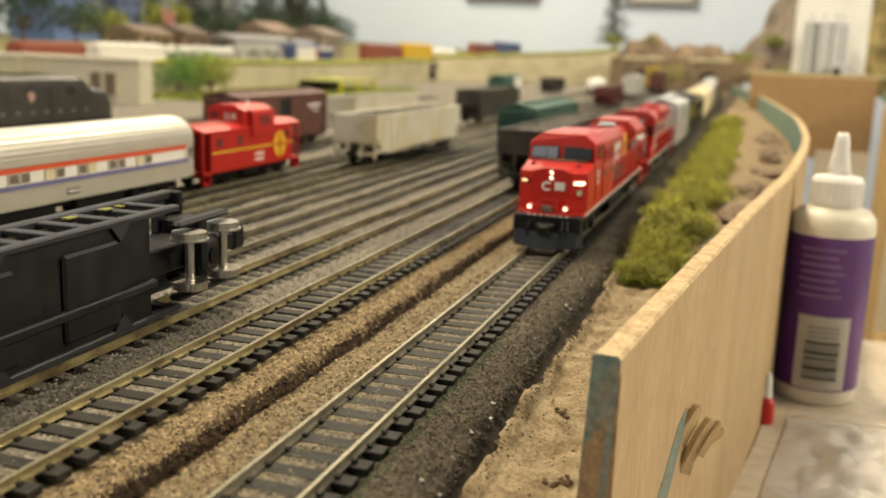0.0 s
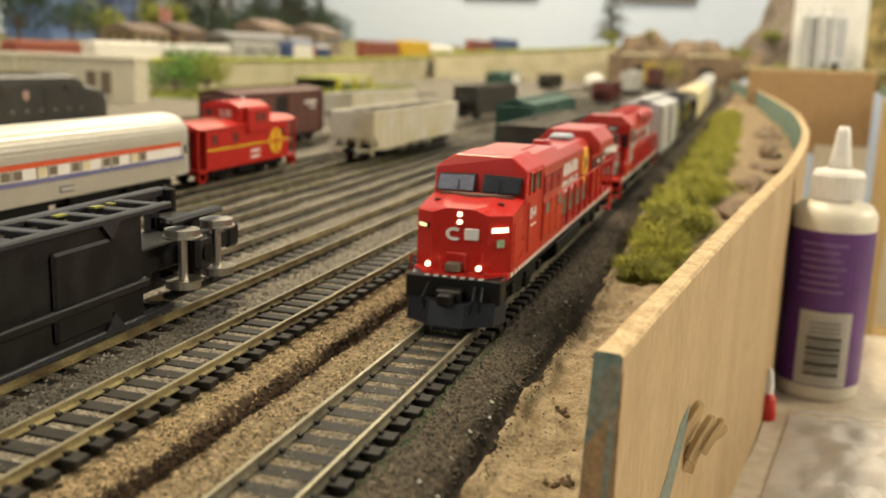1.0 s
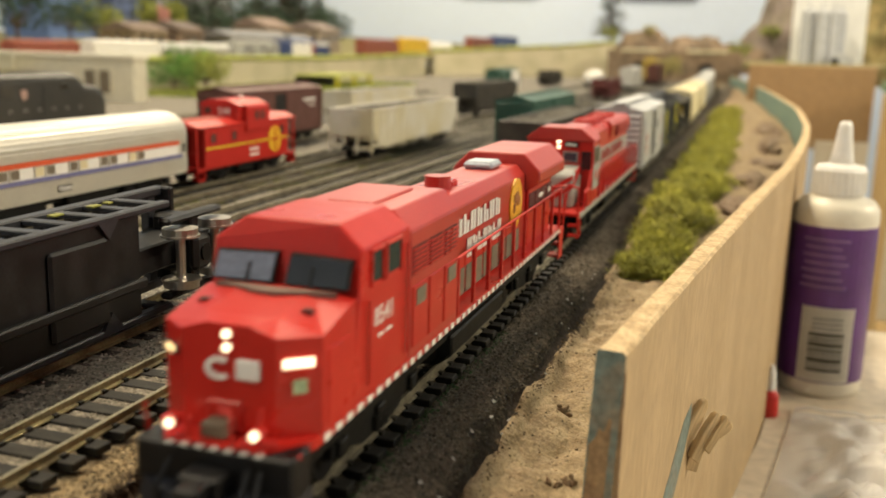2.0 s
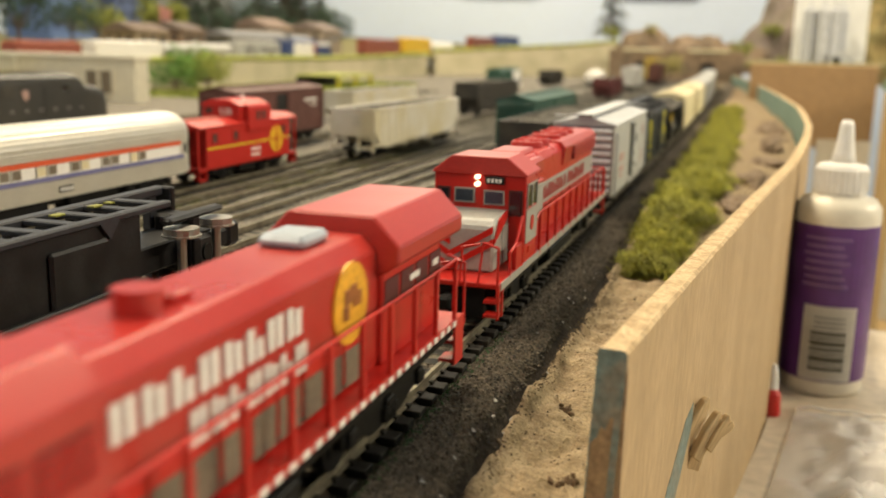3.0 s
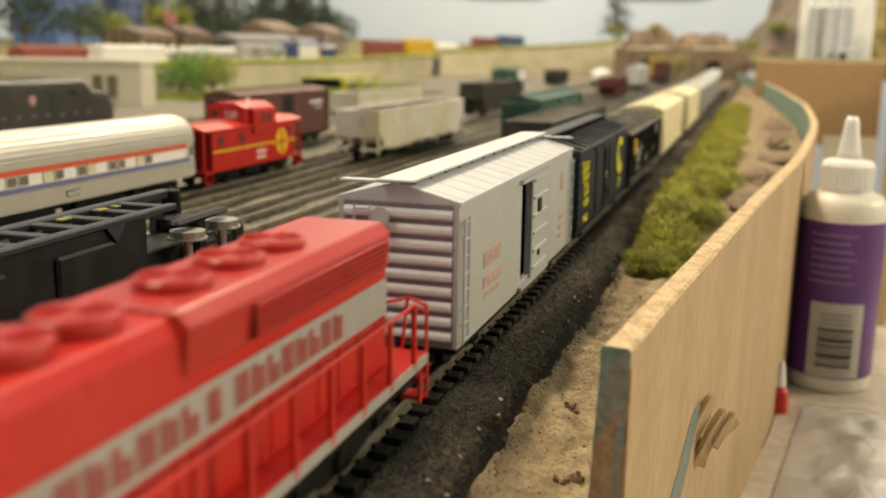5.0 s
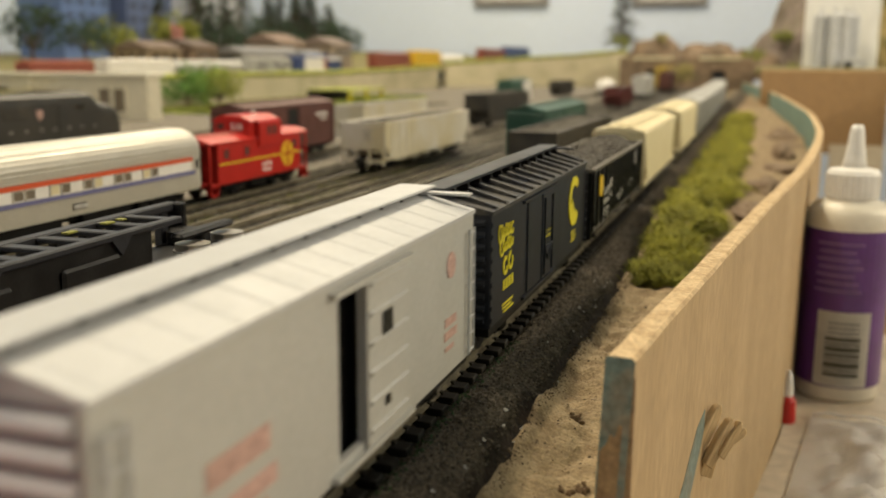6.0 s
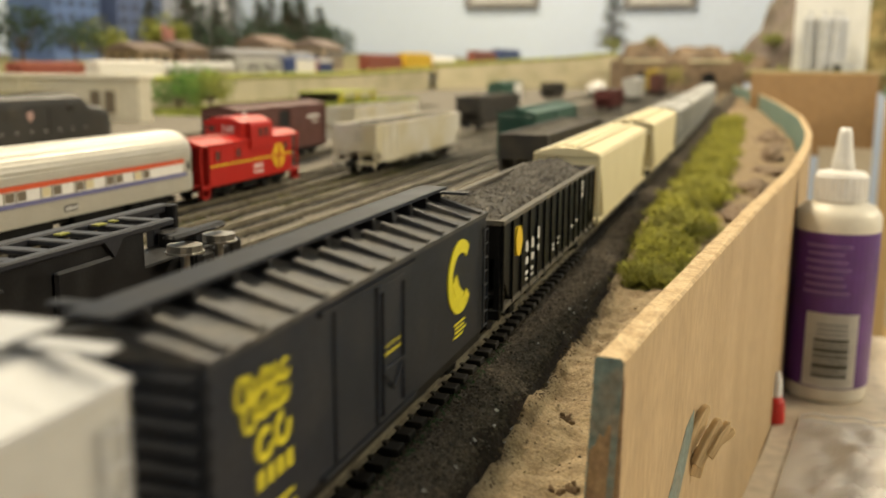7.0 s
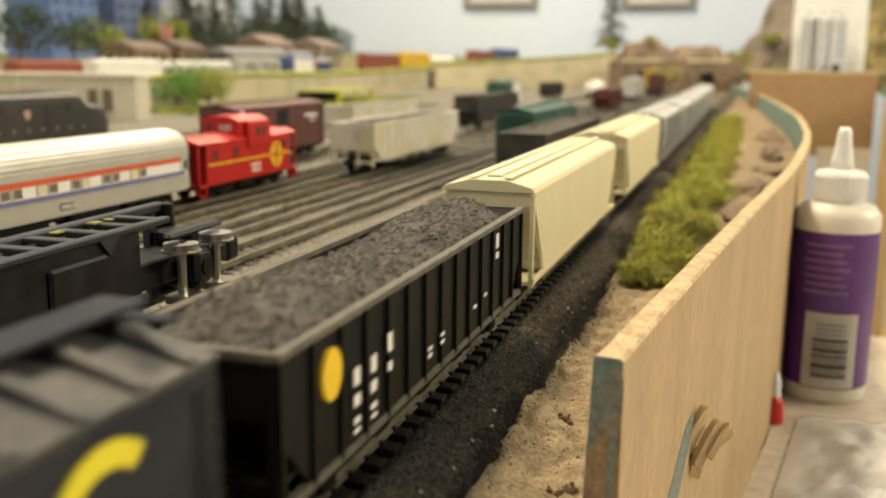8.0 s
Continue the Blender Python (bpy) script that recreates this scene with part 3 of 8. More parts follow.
    def pane(name, x0, x1, zb, zt, out, m, drop=0.0):
        """A pane lying on the raked cab front; drop lowers its outer top corner."""
        b2 = bmesh.new()
        hi = [zt, zt - drop] if x1 > 0 else [zt - drop, zt]
        pts = [(x0, zb), (x1, zb), (x1, hi[1]), (x0, hi[0])]
        a = [b2.verts.new((x, front(z) - out, z0 + z)) for x, z in pts]
        c = [b2.verts.new((x, front(z) + 0.001, z0 + z)) for x, z in pts]
        b2.faces.new(a)
        for i in range(4):
            b2.faces.new((a[i], c[i], c[(i + 1) % 4], a[(i + 1) % 4]))
        return part(name, b2, m, t)
    for s, m in ((-1, PALEREFLECT), (1, GLASS)):
        x0, x1 = sorted((s * 0.0018, s * 0.0148))
        pane("windscreen_gasket", x0 - 0.0004, x1 + 0.0004, 0.0414, 0.0474, 0.0002, BLACK, 0.0004)
        pane("windscreen", x0, x1, 0.0418, 0.0470, 0.0005, m, 0.0004)
        pane("wiper", s * 0.0072 - 0.0002, s * 0.0072 + 0.0002, 0.0415, 0.0452, 0.0009, BLACK)
    bm = bmesh.new()
    prism(bm, [(-0.0135, f + 0.0264), (-0.002, f + 0.0226), (0.002, f + 0.0226), (0.0135, f + 0.0264)], z0 + 0.0396, z0 + 0.0412, "z")
    part("wiper_panel", bm, material("dull_wiper_panel", (0.16, 0.10, 0.075), 0.6, vary=0.1), t, "dull brown wiper panel under the windscreens")
    for xa in (-0.0125, 0.0100):
        part("grab_plate", boxes(((xa, xa + 0.0020), (f + 0.0180, f + 0.0195), (z0 + 0.0372, z0 + 0.0396))), GRILLE, t)
    for y_, l_ in ((f + 0.0365, 0.0060), (f + 0.0450, 0.0085)):
        z_, hz = z0 + 0.0410, 0.0068
        part("side_window", boxes(((w - 0.001, w + 0.0002), (y_, y_ + l_), (z_, z_ + hz), 0.0003)), GLASS, t)
        fr = bmesh.new()
        box(fr, (w, w + 0.0005), (y_ - 0.0006, y_), (z_ - 0.0006, z_ + hz + 0.0006))
        box(fr, (w, w + 0.0005), (y_ + l_, y_ + l_ + 0.0006), (z_ - 0.0006, z_ + hz + 0.0006))
        box(fr, (w, w + 0.0007), (y_ - 0.0006, y_ + l_ + 0.0006), (z_ + hz, z_ + hz + 0.0006))
        part("window_frame", fr, RED, t)
    part("cab_door", boxes(((w - 0.0002, w + 0.0003), (f + 0.0150, f + 0.0250), (z0 + 0.0185, z0 + 0.0335), 0.0002)), RED, t)
    for yg, zg in ((f + 0.0345, 0.038), (f + 0.0575, 0.046)):
        part("cab_grab", rods(0.0003, [(w + 0.0006, yg, z0 + 0.020), (w + 0.0006, yg, z0 + zg)]), RAILRED, t)
    # lights
    def lamp(x, y, z, r_, nm, m=LAMPON):
        bm = bmesh.new()
        rod(bm, (x, y + 0.002, z), (x, y - 0.0004, z), r_, 14)
        part(nm, bm, m, t)
        bm = bmesh.new()
        rod(bm, (x, y + 0.002, z), (x, y - 0.0001, z), r_ * 1.35, 14)
        part(nm + "_housing", bm, RED, t)
    lamp(0.0, f + 0.0073, z0 + 0.0366, 0.00090, "headlight")
    lamp(0.0, f + 0.0073, z0 + 0.0340, 0.00090, "headlight")
    lamp(-0.0088, f + 0.0012, z0 + 0.0202, 0.00100, "ditch_light")
    lamp(0.0088, f + 0.0012, z0 + 0.0202, 0.00100, "ditch_light")
    # number boards at the nose corners, the left one seen with figures
    for s, m in ((1, LAMPON), (-1, BLACK)):
        b2 = bmesh.new()
        m4 = pose(s * 0.0133, f + 0.0100, z0 + 0.0318, 0, 0, s * 38)
        bmesh.ops.create_cube(b2, size=1, matrix=m4 @ Matrix.Diagonal((0.0058, 0.0010, 0.0016, 1)))
        part("number_board", b2, m, t, "lit number board" if s > 0 else "black number board")
    b2 = bmesh.new()
    for i in range(4):
        bmesh.ops.create_cube(b2, size=1, matrix=pose(-0.0133, f + 0.0100, z0 + 0.0318, 0, 0, -38) @ Matrix.Translation((-0.0016 + i * 0.0011, -0.0006, 0)) @ Matrix.Diagonal((0.0007, 0.0004, 0.0011, 1)))
    part("number_bars", b2, BOARDLIT, t)
    b2 = bmesh.new()
    bmesh.ops.create_cube(b2, size=1, matrix=pose(0.0135, f + 0.0102, z0 + 0.0272, 0, 0, 38) @ Matrix.Diagonal((0.0026, 0.0010, 0.0026, 1)))
    part("class_light", b2, material("pale_green_badge", (0.35, 0.45, 0.27), 0.5, vary=0.2), t, "small pale green badge")
    # a plain white emblem of two rounded shapes on the nose
    part("emblem", arc_band(-0.0018, z0 + 0.0298, 0.0029, 0.0023, 0.0011, 50, 310, lambda u, v, d: (u, f + 0.0074 - d, v)), WHITE, t, "white nose emblem")
    part("emblem", boxes(((0.0018, 0.0068), (f + 0.0068, f + 0.0076), (z0 + 0.0280, z0 + 0.0320), 0.0003)), WHITE, t, "white nose emblem")
    # front steps, grab irons and handrails
    part("front_handrail", rods(0.0004, [(-0.0155, f + 0.006, z0 + 0.010), (-0.0160, f + 0.004, z0 + 0.021), (-0.0150, f + 0.003, z0 + 0.0225)], [(0.0155, f + 0.006, z0 + 0.010), (0.0163, f + 0.004, z0 + 0.0165)],
                                [(0.0045, f + 0.0008, z0 + 0.0172), (0.0042, f + 0.0008, z0 + 0.0240), (0.0020, f + 0.0005, z0 + 0.0245)], [(-0.0045, f + 0.0008, z0 + 0.0172), (-0.0042, f + 0.0008, z0 + 0.0225)],
                                [(0.0098, f + 0.0022, z0 + 0.0185), (0.0092, f + 0.0020, z0 + 0.0215), (0.0098, f + 0.0022, z0 + 0.0250)], [(0.0060, f + 0.0006, z0 + 0.0185), (0.0120, f + 0.0040, z0 + 0.0178)]), RAILRED, t)
    part("nose_step", boxes(((-0.0035, 0.0015), (f + 0.0030, f + 0.0080), (z0 + 0.0176, z0 + 0.0204), 0.0002)), DOORGREY, t, "weathered brown nose step")
    part("nose_door", boxes(((-0.0044, 0.0030), (f + 0.0069, f + 0.0080), (z0 + 0.0174, z0 + 0.0235), 0.0003)), RED, t)
    # long hood
    hw = 0.0112
    bm = bmesh.new()
    prism(bm, [(-hw, z0 + 0.0172), (hw, z0 + 0.0172), (hw, z0 + 0.0445), (hw - 0.0030, z0 + 0.0480), (-hw + 0.0030, z0 + 0.0480), (-hw, z0 + 0.0445)], f + 0.0555, r - 0.014, bev=0.0004)
    part("long_hood", bm, RED_ROOF, t)
    # equipment cab behind the driving cab, with louvres
    bm = bmesh.new()
    prism(bm, [(-w, z0 + 0.0172), (w, z0 + 0.0172), (w, z0 + 0.0478), (w - 0.0045, z0 + 0.0526), (-w + 0.0045, z0 + 0.0526), (-w, z0 + 0.0478)], f + 0.0605, f + 0.0990, bev=0.0004)
    part("equipment_box", bm, RED_ROOF, t)
    for k in range(3):
        y = f + 0.0620 + k * 0.0122
        bm = boxes(((w - 0.0006, w + 0.0001), (y, y + 0.0105), (z0 + 0.0370, z0 + 0.0440)))
        g = part("vent", bm, GRILLE, t, "dark louvred vent")
        bm = bmesh.new()
        for j in range(6):
            box(bm, (w, w + 0.0005), (y, y + 0.0105), (z0 + 0.0374 + j * 0.0011, z0 + 0.0379 + j * 0.0011))
        part("slats", bm, RED, g)
    for k in range(3):
        y = f + 0.0620 + k * 0.0122
        part("panel", boxes(((w - 0.0006, w + 0.0004), (y, y + 0.0108), (z0 + 0.0195, z0 + 0.0345), 0.0002)), RED, t)
        if k != 1:
            part("filter", boxes(((w, w + 0.0006), (y + 0.002, y + 0.009), (z0 + 0.0295, z0 + 0.0335))), DOORGREY, t)
    # roof details: exhaust, brake blister, beacon box, turret at the radiator end
    part("roof_hatch", boxes(((-0.0060, 0.0060), (f + 0.064, f + 0.092), (z0 + 0.0522, z0 + 0.0533), 0.0004)), RED_ROOF, t)
    bm = bmesh.new()
    rod(bm, (0.001, f + 0.128, z0 + 0.0475), (0.001, f + 0.128, z0 + 0.0520), 0.0040, 16)
    part("exhaust_pipe", bm, RED_ROOF, t)
    part("roof_box", boxes(((-0.004, 0.004), (f + 0.133, f + 0.139), (z0 + 0.0475, z0 + 0.0500), 0.0006)), RED_ROOF, t)
    bm = boxes(((-0.0062, 0.0046), (r - 0.075, r - 0.062), (z0 + 0.0478, z0 + 0.0508), 0.0011))
    part("air_unit", bm, material("pale_metal_unit", (0.36, 0.40, 0.45), 0.35, metal=0.2, vary=0.06), t, "pale blue-grey rooftop unit")
    for k in range(9):
        y = f + 0.104 + k * 0.0098
        part("hood_door", boxes(((hw - 0.0004, hw + 0.0005), (y, y + 0.0090), (z0 + 0.0190, z0 + 0.0290), 0.0002)), RED, t)
        part("door_screen", boxes(((hw, hw + 0.0007), (y + 0.0004, y + 0.0086), (z0 + 0.0182, z0 + 0.0262))), DOORGREY, t, "brown mesh screen")
    # radiator wings
    bm = bmesh.new()
    prism(bm, [(-w, z0 + 0.0415), (-0.0125, z0 + 0.0385), (0.0125, z0 + 0.0385), (w, z0 + 0.0415), (w, z0 + 0.0455), (0.0105, z0 + 0.0520), (-0.0105, z0 + 0.0520), (-w, z0 + 0.0455)], r - 0.052, r - 0.004, bev=0.0005)
    part("radiator", bm, RED_ROOF, t)
    part("radiator_base", boxes(((-0.0125, 0.0125), (r - 0.051, r - 0.010), (z0 + 0.0172, z0 + 0.0390), 0.0004)), RED, t)
    for k in range(4):
        y = r - 0.050 + k * 0.0105
        part("radiator_grille", boxes(((0.0124, 0.0128), (y, y + 0.0088), (z0 + 0.0300, z0 + 0.0370))), GRILLE, t)
    part("builder_plate", boxes(((0.0125, 0.0130), (r - 0.034, r - 0.027), (z0 + 0.0335, z0 + 0.0350)), ((0.0125, 0.0130), (r - 0.0165, r - 0.0125), (z0 + 0.0335, z0 + 0.0352))), WHITE, t)
    # emblem and road name on the hood
    blocks(t, WHITE, hw + 0.0004, f + 0.1345, z0 + 0.0390, 8, 0.0580, 0.0070, "road_name")
    blocks(t, WHITE, hw + 0.0004, f + 0.1450, z0 + 0.0312, 7, 0.0410, 0.0070, "road_name")
    bm = bmesh.new()
    rod(bm, (hw - 0.001, f + 0.186, z0 + 0.0360), (hw + 0.0006, f + 0.186, z0 + 0.0360), 0.0088, 32)
    part("round_emblem", bm, GOLD, t, "round gold and yellow emblem")
    bm = bmesh.new()
    for a, l in ((20, 0.009), (70, 0.007), (130, 0.008), (200, 0.006)):
        c = (f + 0.186 + 0.003 * math.cos(radians(a)), z0 + 0.0355 + 0.003 * math.sin(radians(a)))
        box(bm, (hw, hw + 0.0009), (c[0] - l / 4, c[0] + l / 4), (c[1] - 0.0017, c[1] + 0.0017), 0.0003)
    part("emblem_figure", bm, material("brown_emblem_figure", (0.30, 0.10, 0.02), 0.5, vary=0.2), t)
    figures("8541", 0.0042, t, side(w + 0.0001, f + 0.044, z0 + 0.0312), WHITE)
    bars(t, WHITE, w, f + 0.044, z0 + 0.0330, [(-0.002, -0.0042, 0.003, 0.0007), (0.003, -0.0042, 0.003, 0.0007)], "cab_lettering")
    # walkway handrails with stanchions on the visible side and the far side
    for s in (-1, 1):
        x = s * 0.0162
        part("handrail", rods(0.00042, [(x, f + 0.100, z0 + 0.0335), (x, r - 0.006, z0 + 0.0335)]), RAILRED, t)
        for k in range(10):
            y = f + 0.101 + k * (r - f - 0.108) / 9
            part("stanchion", boxes(((x - 0.0005, x + 0.0005), (y - 0.0006, y + 0.0006), (z0 + 0.0150, z0 + 0.0338))), RAILRED, t)
        part("rear_step", boxes(((s * 0.0120, s * 0.0165), (r - 0.007, r - 0.001), (z0 + 0.0045, z0 + 0.0055)), ((s * 0.0120, s * 0.0165), (r - 0.006, r - 0.001), (z0 + 0.0095, z0 + 0.0105)),
                                ((s * 0.0162, s * 0.0168), (r - 0.0075, r), (z0 + 0.0040, z0 + 0.0170))), RAILRED, t)
        part("grab_iron", rods(0.0004, [(s * 0.0165, r - 0.001, z0 + 0.012), (s * 0.0165, r + 0.001, z0 + 0.014), (s * 0.0165, r + 0.001, z0 + 0.031), (s * 0.0120, r - 0.001, z0 + 0.0335)]), RAILRED, t)
    part("rear_rail", rods(0.0004, [(-0.0165, r - 0.001, z0 + 0.032), (-0.004, r - 0.001, z0 + 0.030)], [(0.0165, r - 0.001, z0 + 0.032), (0.004, r - 0.001, z0 + 0.030)], [(0.004, r - 0.001, z0 + 0.030), (0.004, r - 0.001, z0 + 0.017)], [(-0.004, r - 0.001, z0 + 0.030), (-0.004, r - 0.001, z0 + 0.017)]), RAILRED, t)
    truck(t, f + 0.050, 3, 0.0215)
    truck(t, r - 0.050, 3, 0.0215)
    coupler(t, r - 0.002, 1)
    return t


def second_engine():
    """The second engine with a low nose, 0.224 long."""
    t = thing("second_locomotive", "red and grey model hood diesel with striped nose and open handrails", "locomotive", group="cars of the moving train")
    f, r = -0.1115, 0.1125
    z0 = RAIL
    part("underframe", boxes(((-0.0150, 0.0150), (f + 0.006, r - 0.004), (z0 + 0.0095, z0 + 0.0140), 0.0005)), FRAME, t)
    bm = bmesh.new()
    prism(bm, [(-0.0160, z0 + 0.0115), (-0.0160, z0 + 0.007), (-0.012, z0 + 0.0035), (0.012, z0 + 0.0035), (0.0160, z0 + 0.007), (0.0160, z0 + 0.0115)], -0.028, 0.020, bev=0.0006)
    part("fuel_tank", bm, FRAME, t)
    part("deck", boxes(((-0.0165, 0.0165), (f, r), (z0 + 0.0140, z0 + 0.0158), 0.0003)), RED, t)
    part("sill", boxes(((0.0164, 0.0168), (f + 0.002, r - 0.001), (z0 + 0.0132, z0 + 0.0157))), GREY, t, "grey sill stripe")
    for e, d in ((f, 1), (r, -1)):
        part("pilot", boxes(((-0.0110, 0.0110), (e + d * 0.002, e + d * 0.005), (z0 + 0.003, z0 + 0.0142), 0.0005)), FRAME, t)
    # low nose, grey with slanted red stripes
    hw = 0.0105
    bm = bmesh.new()
    prism(bm, [(f + 0.014, z0 + 0.0158), (f + 0.014, z0 + 0.0310), (f + 0.017, z0 + 0.0335), (f + 0.034, z0 + 0.0345), (f + 0.034, z0 + 0.0158)], -hw, hw, "x", 0.0008)
    part("nose", bm, GREY, t, "grey low nose")
    bm = bmesh.new()
    for i in range(4):
        za = z0 + 0.0160 + i * 0.0043
        for xe in (-0.0102, 0.0102):
            rise = abs(xe + 0.0045) * 0.62
            pts = [(-0.0045, za), (xe, za + rise), (xe, za + rise + 0.0023), (-0.0045, za + 0.0023)]
            pts = [(x, min(z, z0 + 0.0325)) for x, z in pts]
            if pts[1][1] < pts[2][1]:
                prism(bm, pts, f + 0.0135, f + 0.0145)
    prism(bm, [(f + 0.0145, z0 + 0.0255), (f + 0.0340, z0 + 0.0330), (f + 0.0340, z0 + 0.0345), (f + 0.020, z0 + 0.0330), (f + 0.0145, z0 + 0.0272)], hw - 0.0003, hw + 0.0004, "x")
    part("nose_stripes", bm, RED, t, "red chevron stripes")
    part("nose_door", boxes(((hw - 0.0002, hw + 0.0004), (f + 0.0255, f + 0.0330), (z0 + 0.0165, z0 + 0.0300), 0.0002)), GREY, t)
    # cab
    w = 0.0166
    bm = bmesh.new()
    prism(bm, [(-w, z0 + 0.0158), (w, z0 + 0.0158), (w, z0 + 0.0460), (0.0095, z0 + 0.0518), (-0.0095, z0 + 0.0518), (-w, z0 + 0.0460)], f + 0.033, f + 0.052, bev=0.0004)
    part("cab", bm, RED, t)
    bm = bmesh.new()
    prism(bm, [(-w - 0.0006, z0 + 0.0462), (w + 0.0006, z0 + 0.0462), (w + 0.0006, z0 + 0.0470), (0.0100, z0 + 0.0526), (-0.0100, z0 + 0.0526), (-w - 0.0006, z0 + 0.0470)], f + 0.032, f + 0.053, bev=0.0003)
    part("cab_roof", bm, RED_ROOF, t)
    for xa, xb, za, zb, m in ((-0.0085, -0.0022, 0.0368, 0.0408, BLUEREFLECT), (0.0022, 0.0085, 0.0364, 0.0404, BLUEREFLECT), (0.0112, 0.0150, 0.0330, 0.0408, GLASS), (-0.0150, -0.0112, 0.0330, 0.0408, GLASS)):
        part("window_frame", boxes(((xa - 0.0006, xb + 0.0006), (f + 0.0325, f + 0.034), (z0 + za - 0.0006, z0 + zb + 0.0006))), GREY if m is BLUEREFLECT else GRILLE, t)
        part("windscreen", boxes(((xa, xb), (f + 0.0321, f + 0.034), (z0 + za, z0 + zb))), m, t)
    part("number_board", boxes(((0.0022, 0.0090), (f + 0.0315, f + 0.033), (z0 + 0.0432, z0 + 0.0458), 0.0002)), BLACK, t, "black number board with white figures")
    for i in range(4):
        part("number_bar", boxes(((0.0031 + i * 0.0014, 0.0040 + i * 0.0014), (f + 0.0312, f + 0.0318), (z0 + 0.0438, z0 + 0.0452))), WHITE, t)
    for z in (0.0430, 0.0455):
        bm = bmesh.new()
        rod(bm, (-0.0006, f + 0.034, z0 + z), (-0.0006, f + 0.0312, z0 + z), 0.0009, 14)
        part("headlight", bm, LAMPON, t)
    part("side_panel", boxes(((w - 0.0002, w + 0.0003), (f + 0.034, f + 0.0515), (z0 + 0.0225, z0 + 0.0345))), GREY, t, "grey panel on the cab side")
    bm = bmesh.new()
    rod(bm, (w, f + 0.043, z0 + 0.0290), (w + 0.0005, f + 0.043, z0 + 0.0290), 0.0028, 8)
    box(bm, (w, w + 0.0004), (f + 0.0385, f + 0.0475), (z0 + 0.0188, z0 + 0.0210))
    part("cab_emblem", bm, RED, t)
    for y in (f + 0.0350, f + 0.0425):
        part("side_window", boxes(((w - 0.0004, w + 0.0003), (y, y + 0.0065), (z0 + 0.0355, z0 + 0.0430))), GLASS, t)
        part("window_frame", boxes(((w, w + 0.0006), (y - 0.0006, y), (z0 + 0.0350, z0 + 0.0436)), ((w, w + 0.0006), (y + 0.0065, y + 0.0071), (z0 + 0.0350, z0 + 0.0436)), ((w, w + 0.0006), (y, y + 0.0065), (z0 + 0.0430, z0 + 0.0436))), GREY, t)
    # long hood with flared radiator end
    bm = bmesh.new()
    prism(bm, [(-hw, z0 + 0.0158), (hw, z0 + 0.0158), (hw, z0 + 0.0465), (hw - 0.0020, z0 + 0.0494), (-hw + 0.0020, z0 + 0.0494), (-hw, z0 + 0.0465)], f + 0.0515, r - 0.013, bev=0.0004)
    part("long_hood", bm, RED, t)
    bm = bmesh.new()
    prism(bm, [(-hw - 0.0006, z0 + 0.0400), (hw + 0.0006, z0 + 0.0400), (hw + 0.0016, z0 + 0.0476), (hw - 0.0008, z0 + 0.0502), (-hw + 0.0008, z0 + 0.0502), (-hw - 0.0016, z0 + 0.0476)], f + 0.128, r - 0.014, bev=0.0004)
    part("radiator_section", bm, RED_ROOF, t)
    y = f + 0.147
    g = part("radiator_grille", boxes(((hw - 0.0005, hw + 0.0019), (y, y + 0.060), (z0 + 0.0408, z0 + 0.0470))), material("shaded_red_grille", (0.16, 0.010, 0.008), 0.5), t, "dark red louvred radiator grille")
    for j in range(5):
        part("slat", boxes(((hw + 0.0018, hw + 0.0025), (y, y + 0.060), (z0 + 0.0416 + j * 0.0012, z0 + 0.0420 + j * 0.0012))), RED, g)
    part("name_band", boxes(((hw - 0.0002, hw + 0.0003), (f + 0.0525, r - 0.0135), (z0 + 0.0285, z0 + 0.0370))), GREY, t, "grey band with red road name")
    blocks(t, NAMERED, hw + 0.0003, f + 0.136, z0 + 0.0328, 9, 0.0500, 0.0066, "road_name", -0.029)
    blocks(t, NAMERED, hw + 0.0003, f + 0.136, z0 + 0.0328, 1, 0.0050, 0.0066, "road_name")
    blocks(t, NAMERED, hw + 0.0003, f + 0.136, z0 + 0.0328, 8, 0.0440, 0.0066, "road_name", 0.028)
    for k in range(14):
        y = f + 0.066 + k * 0.0098
        part("hood_door", boxes(((hw - 0.0002, hw + 0.0004), (y, y + 0.0090), (z0 + 0.0168, z0 + 0.0278), 0.0002)), RED, t)
    filt = part("filter_box", boxes(((0.006, 0.0150), (f + 0.0556, f + 0.0700), (z0 + 0.0262, z0 + 0.0400), 0.0005)), GREY, t, "grey air filter box behind the cab")
    part("filter_lid", boxes(((0.006, 0.0152), (f + 0.0554, f + 0.0702), (z0 + 0.0400, z0 + 0.0418), 0.0007)), RED_ROOF, filt, "glossy red lid")
    part("dynamic_brake_bulge", boxes(((-hw - 0.002, hw + 0.002), (f + 0.0535, f + 0.082), (z0 + 0.0422, z0 + 0.0486), 0.0012)), RED_ROOF, t)
    part("roof_blister", boxes(((-0.0068, 0.0068), (f + 0.066, f + 0.090), (z0 + 0.0478, z0 + 0.0512), 0.0012)), RED_ROOF, t)
    for y in (f + 0.104, f + 0.118, f + 0.142, f + 0.160, f + 0.176):
        bm = bmesh.new()
        lathe(bm, [(0.0066, 0), (0.0066, 0.0020), (0.0061, 0.0025), (0.0004, 0.0026)], (0, y, z0 + 0.0496), 24)
        fan = part("roof_fan", bm, RED_ROOF, t)
        for i in range(6):
            a = i * math.pi / 6
            part("guard_bar", rods(0.0002, [(-0.0058 * math.cos(a), y - 0.0058 * math.sin(a), z0 + 0.0523), (0.0058 * math.cos(a), y + 0.0058 * math.sin(a), z0 + 0.0523)], seg=4), RED, fan)
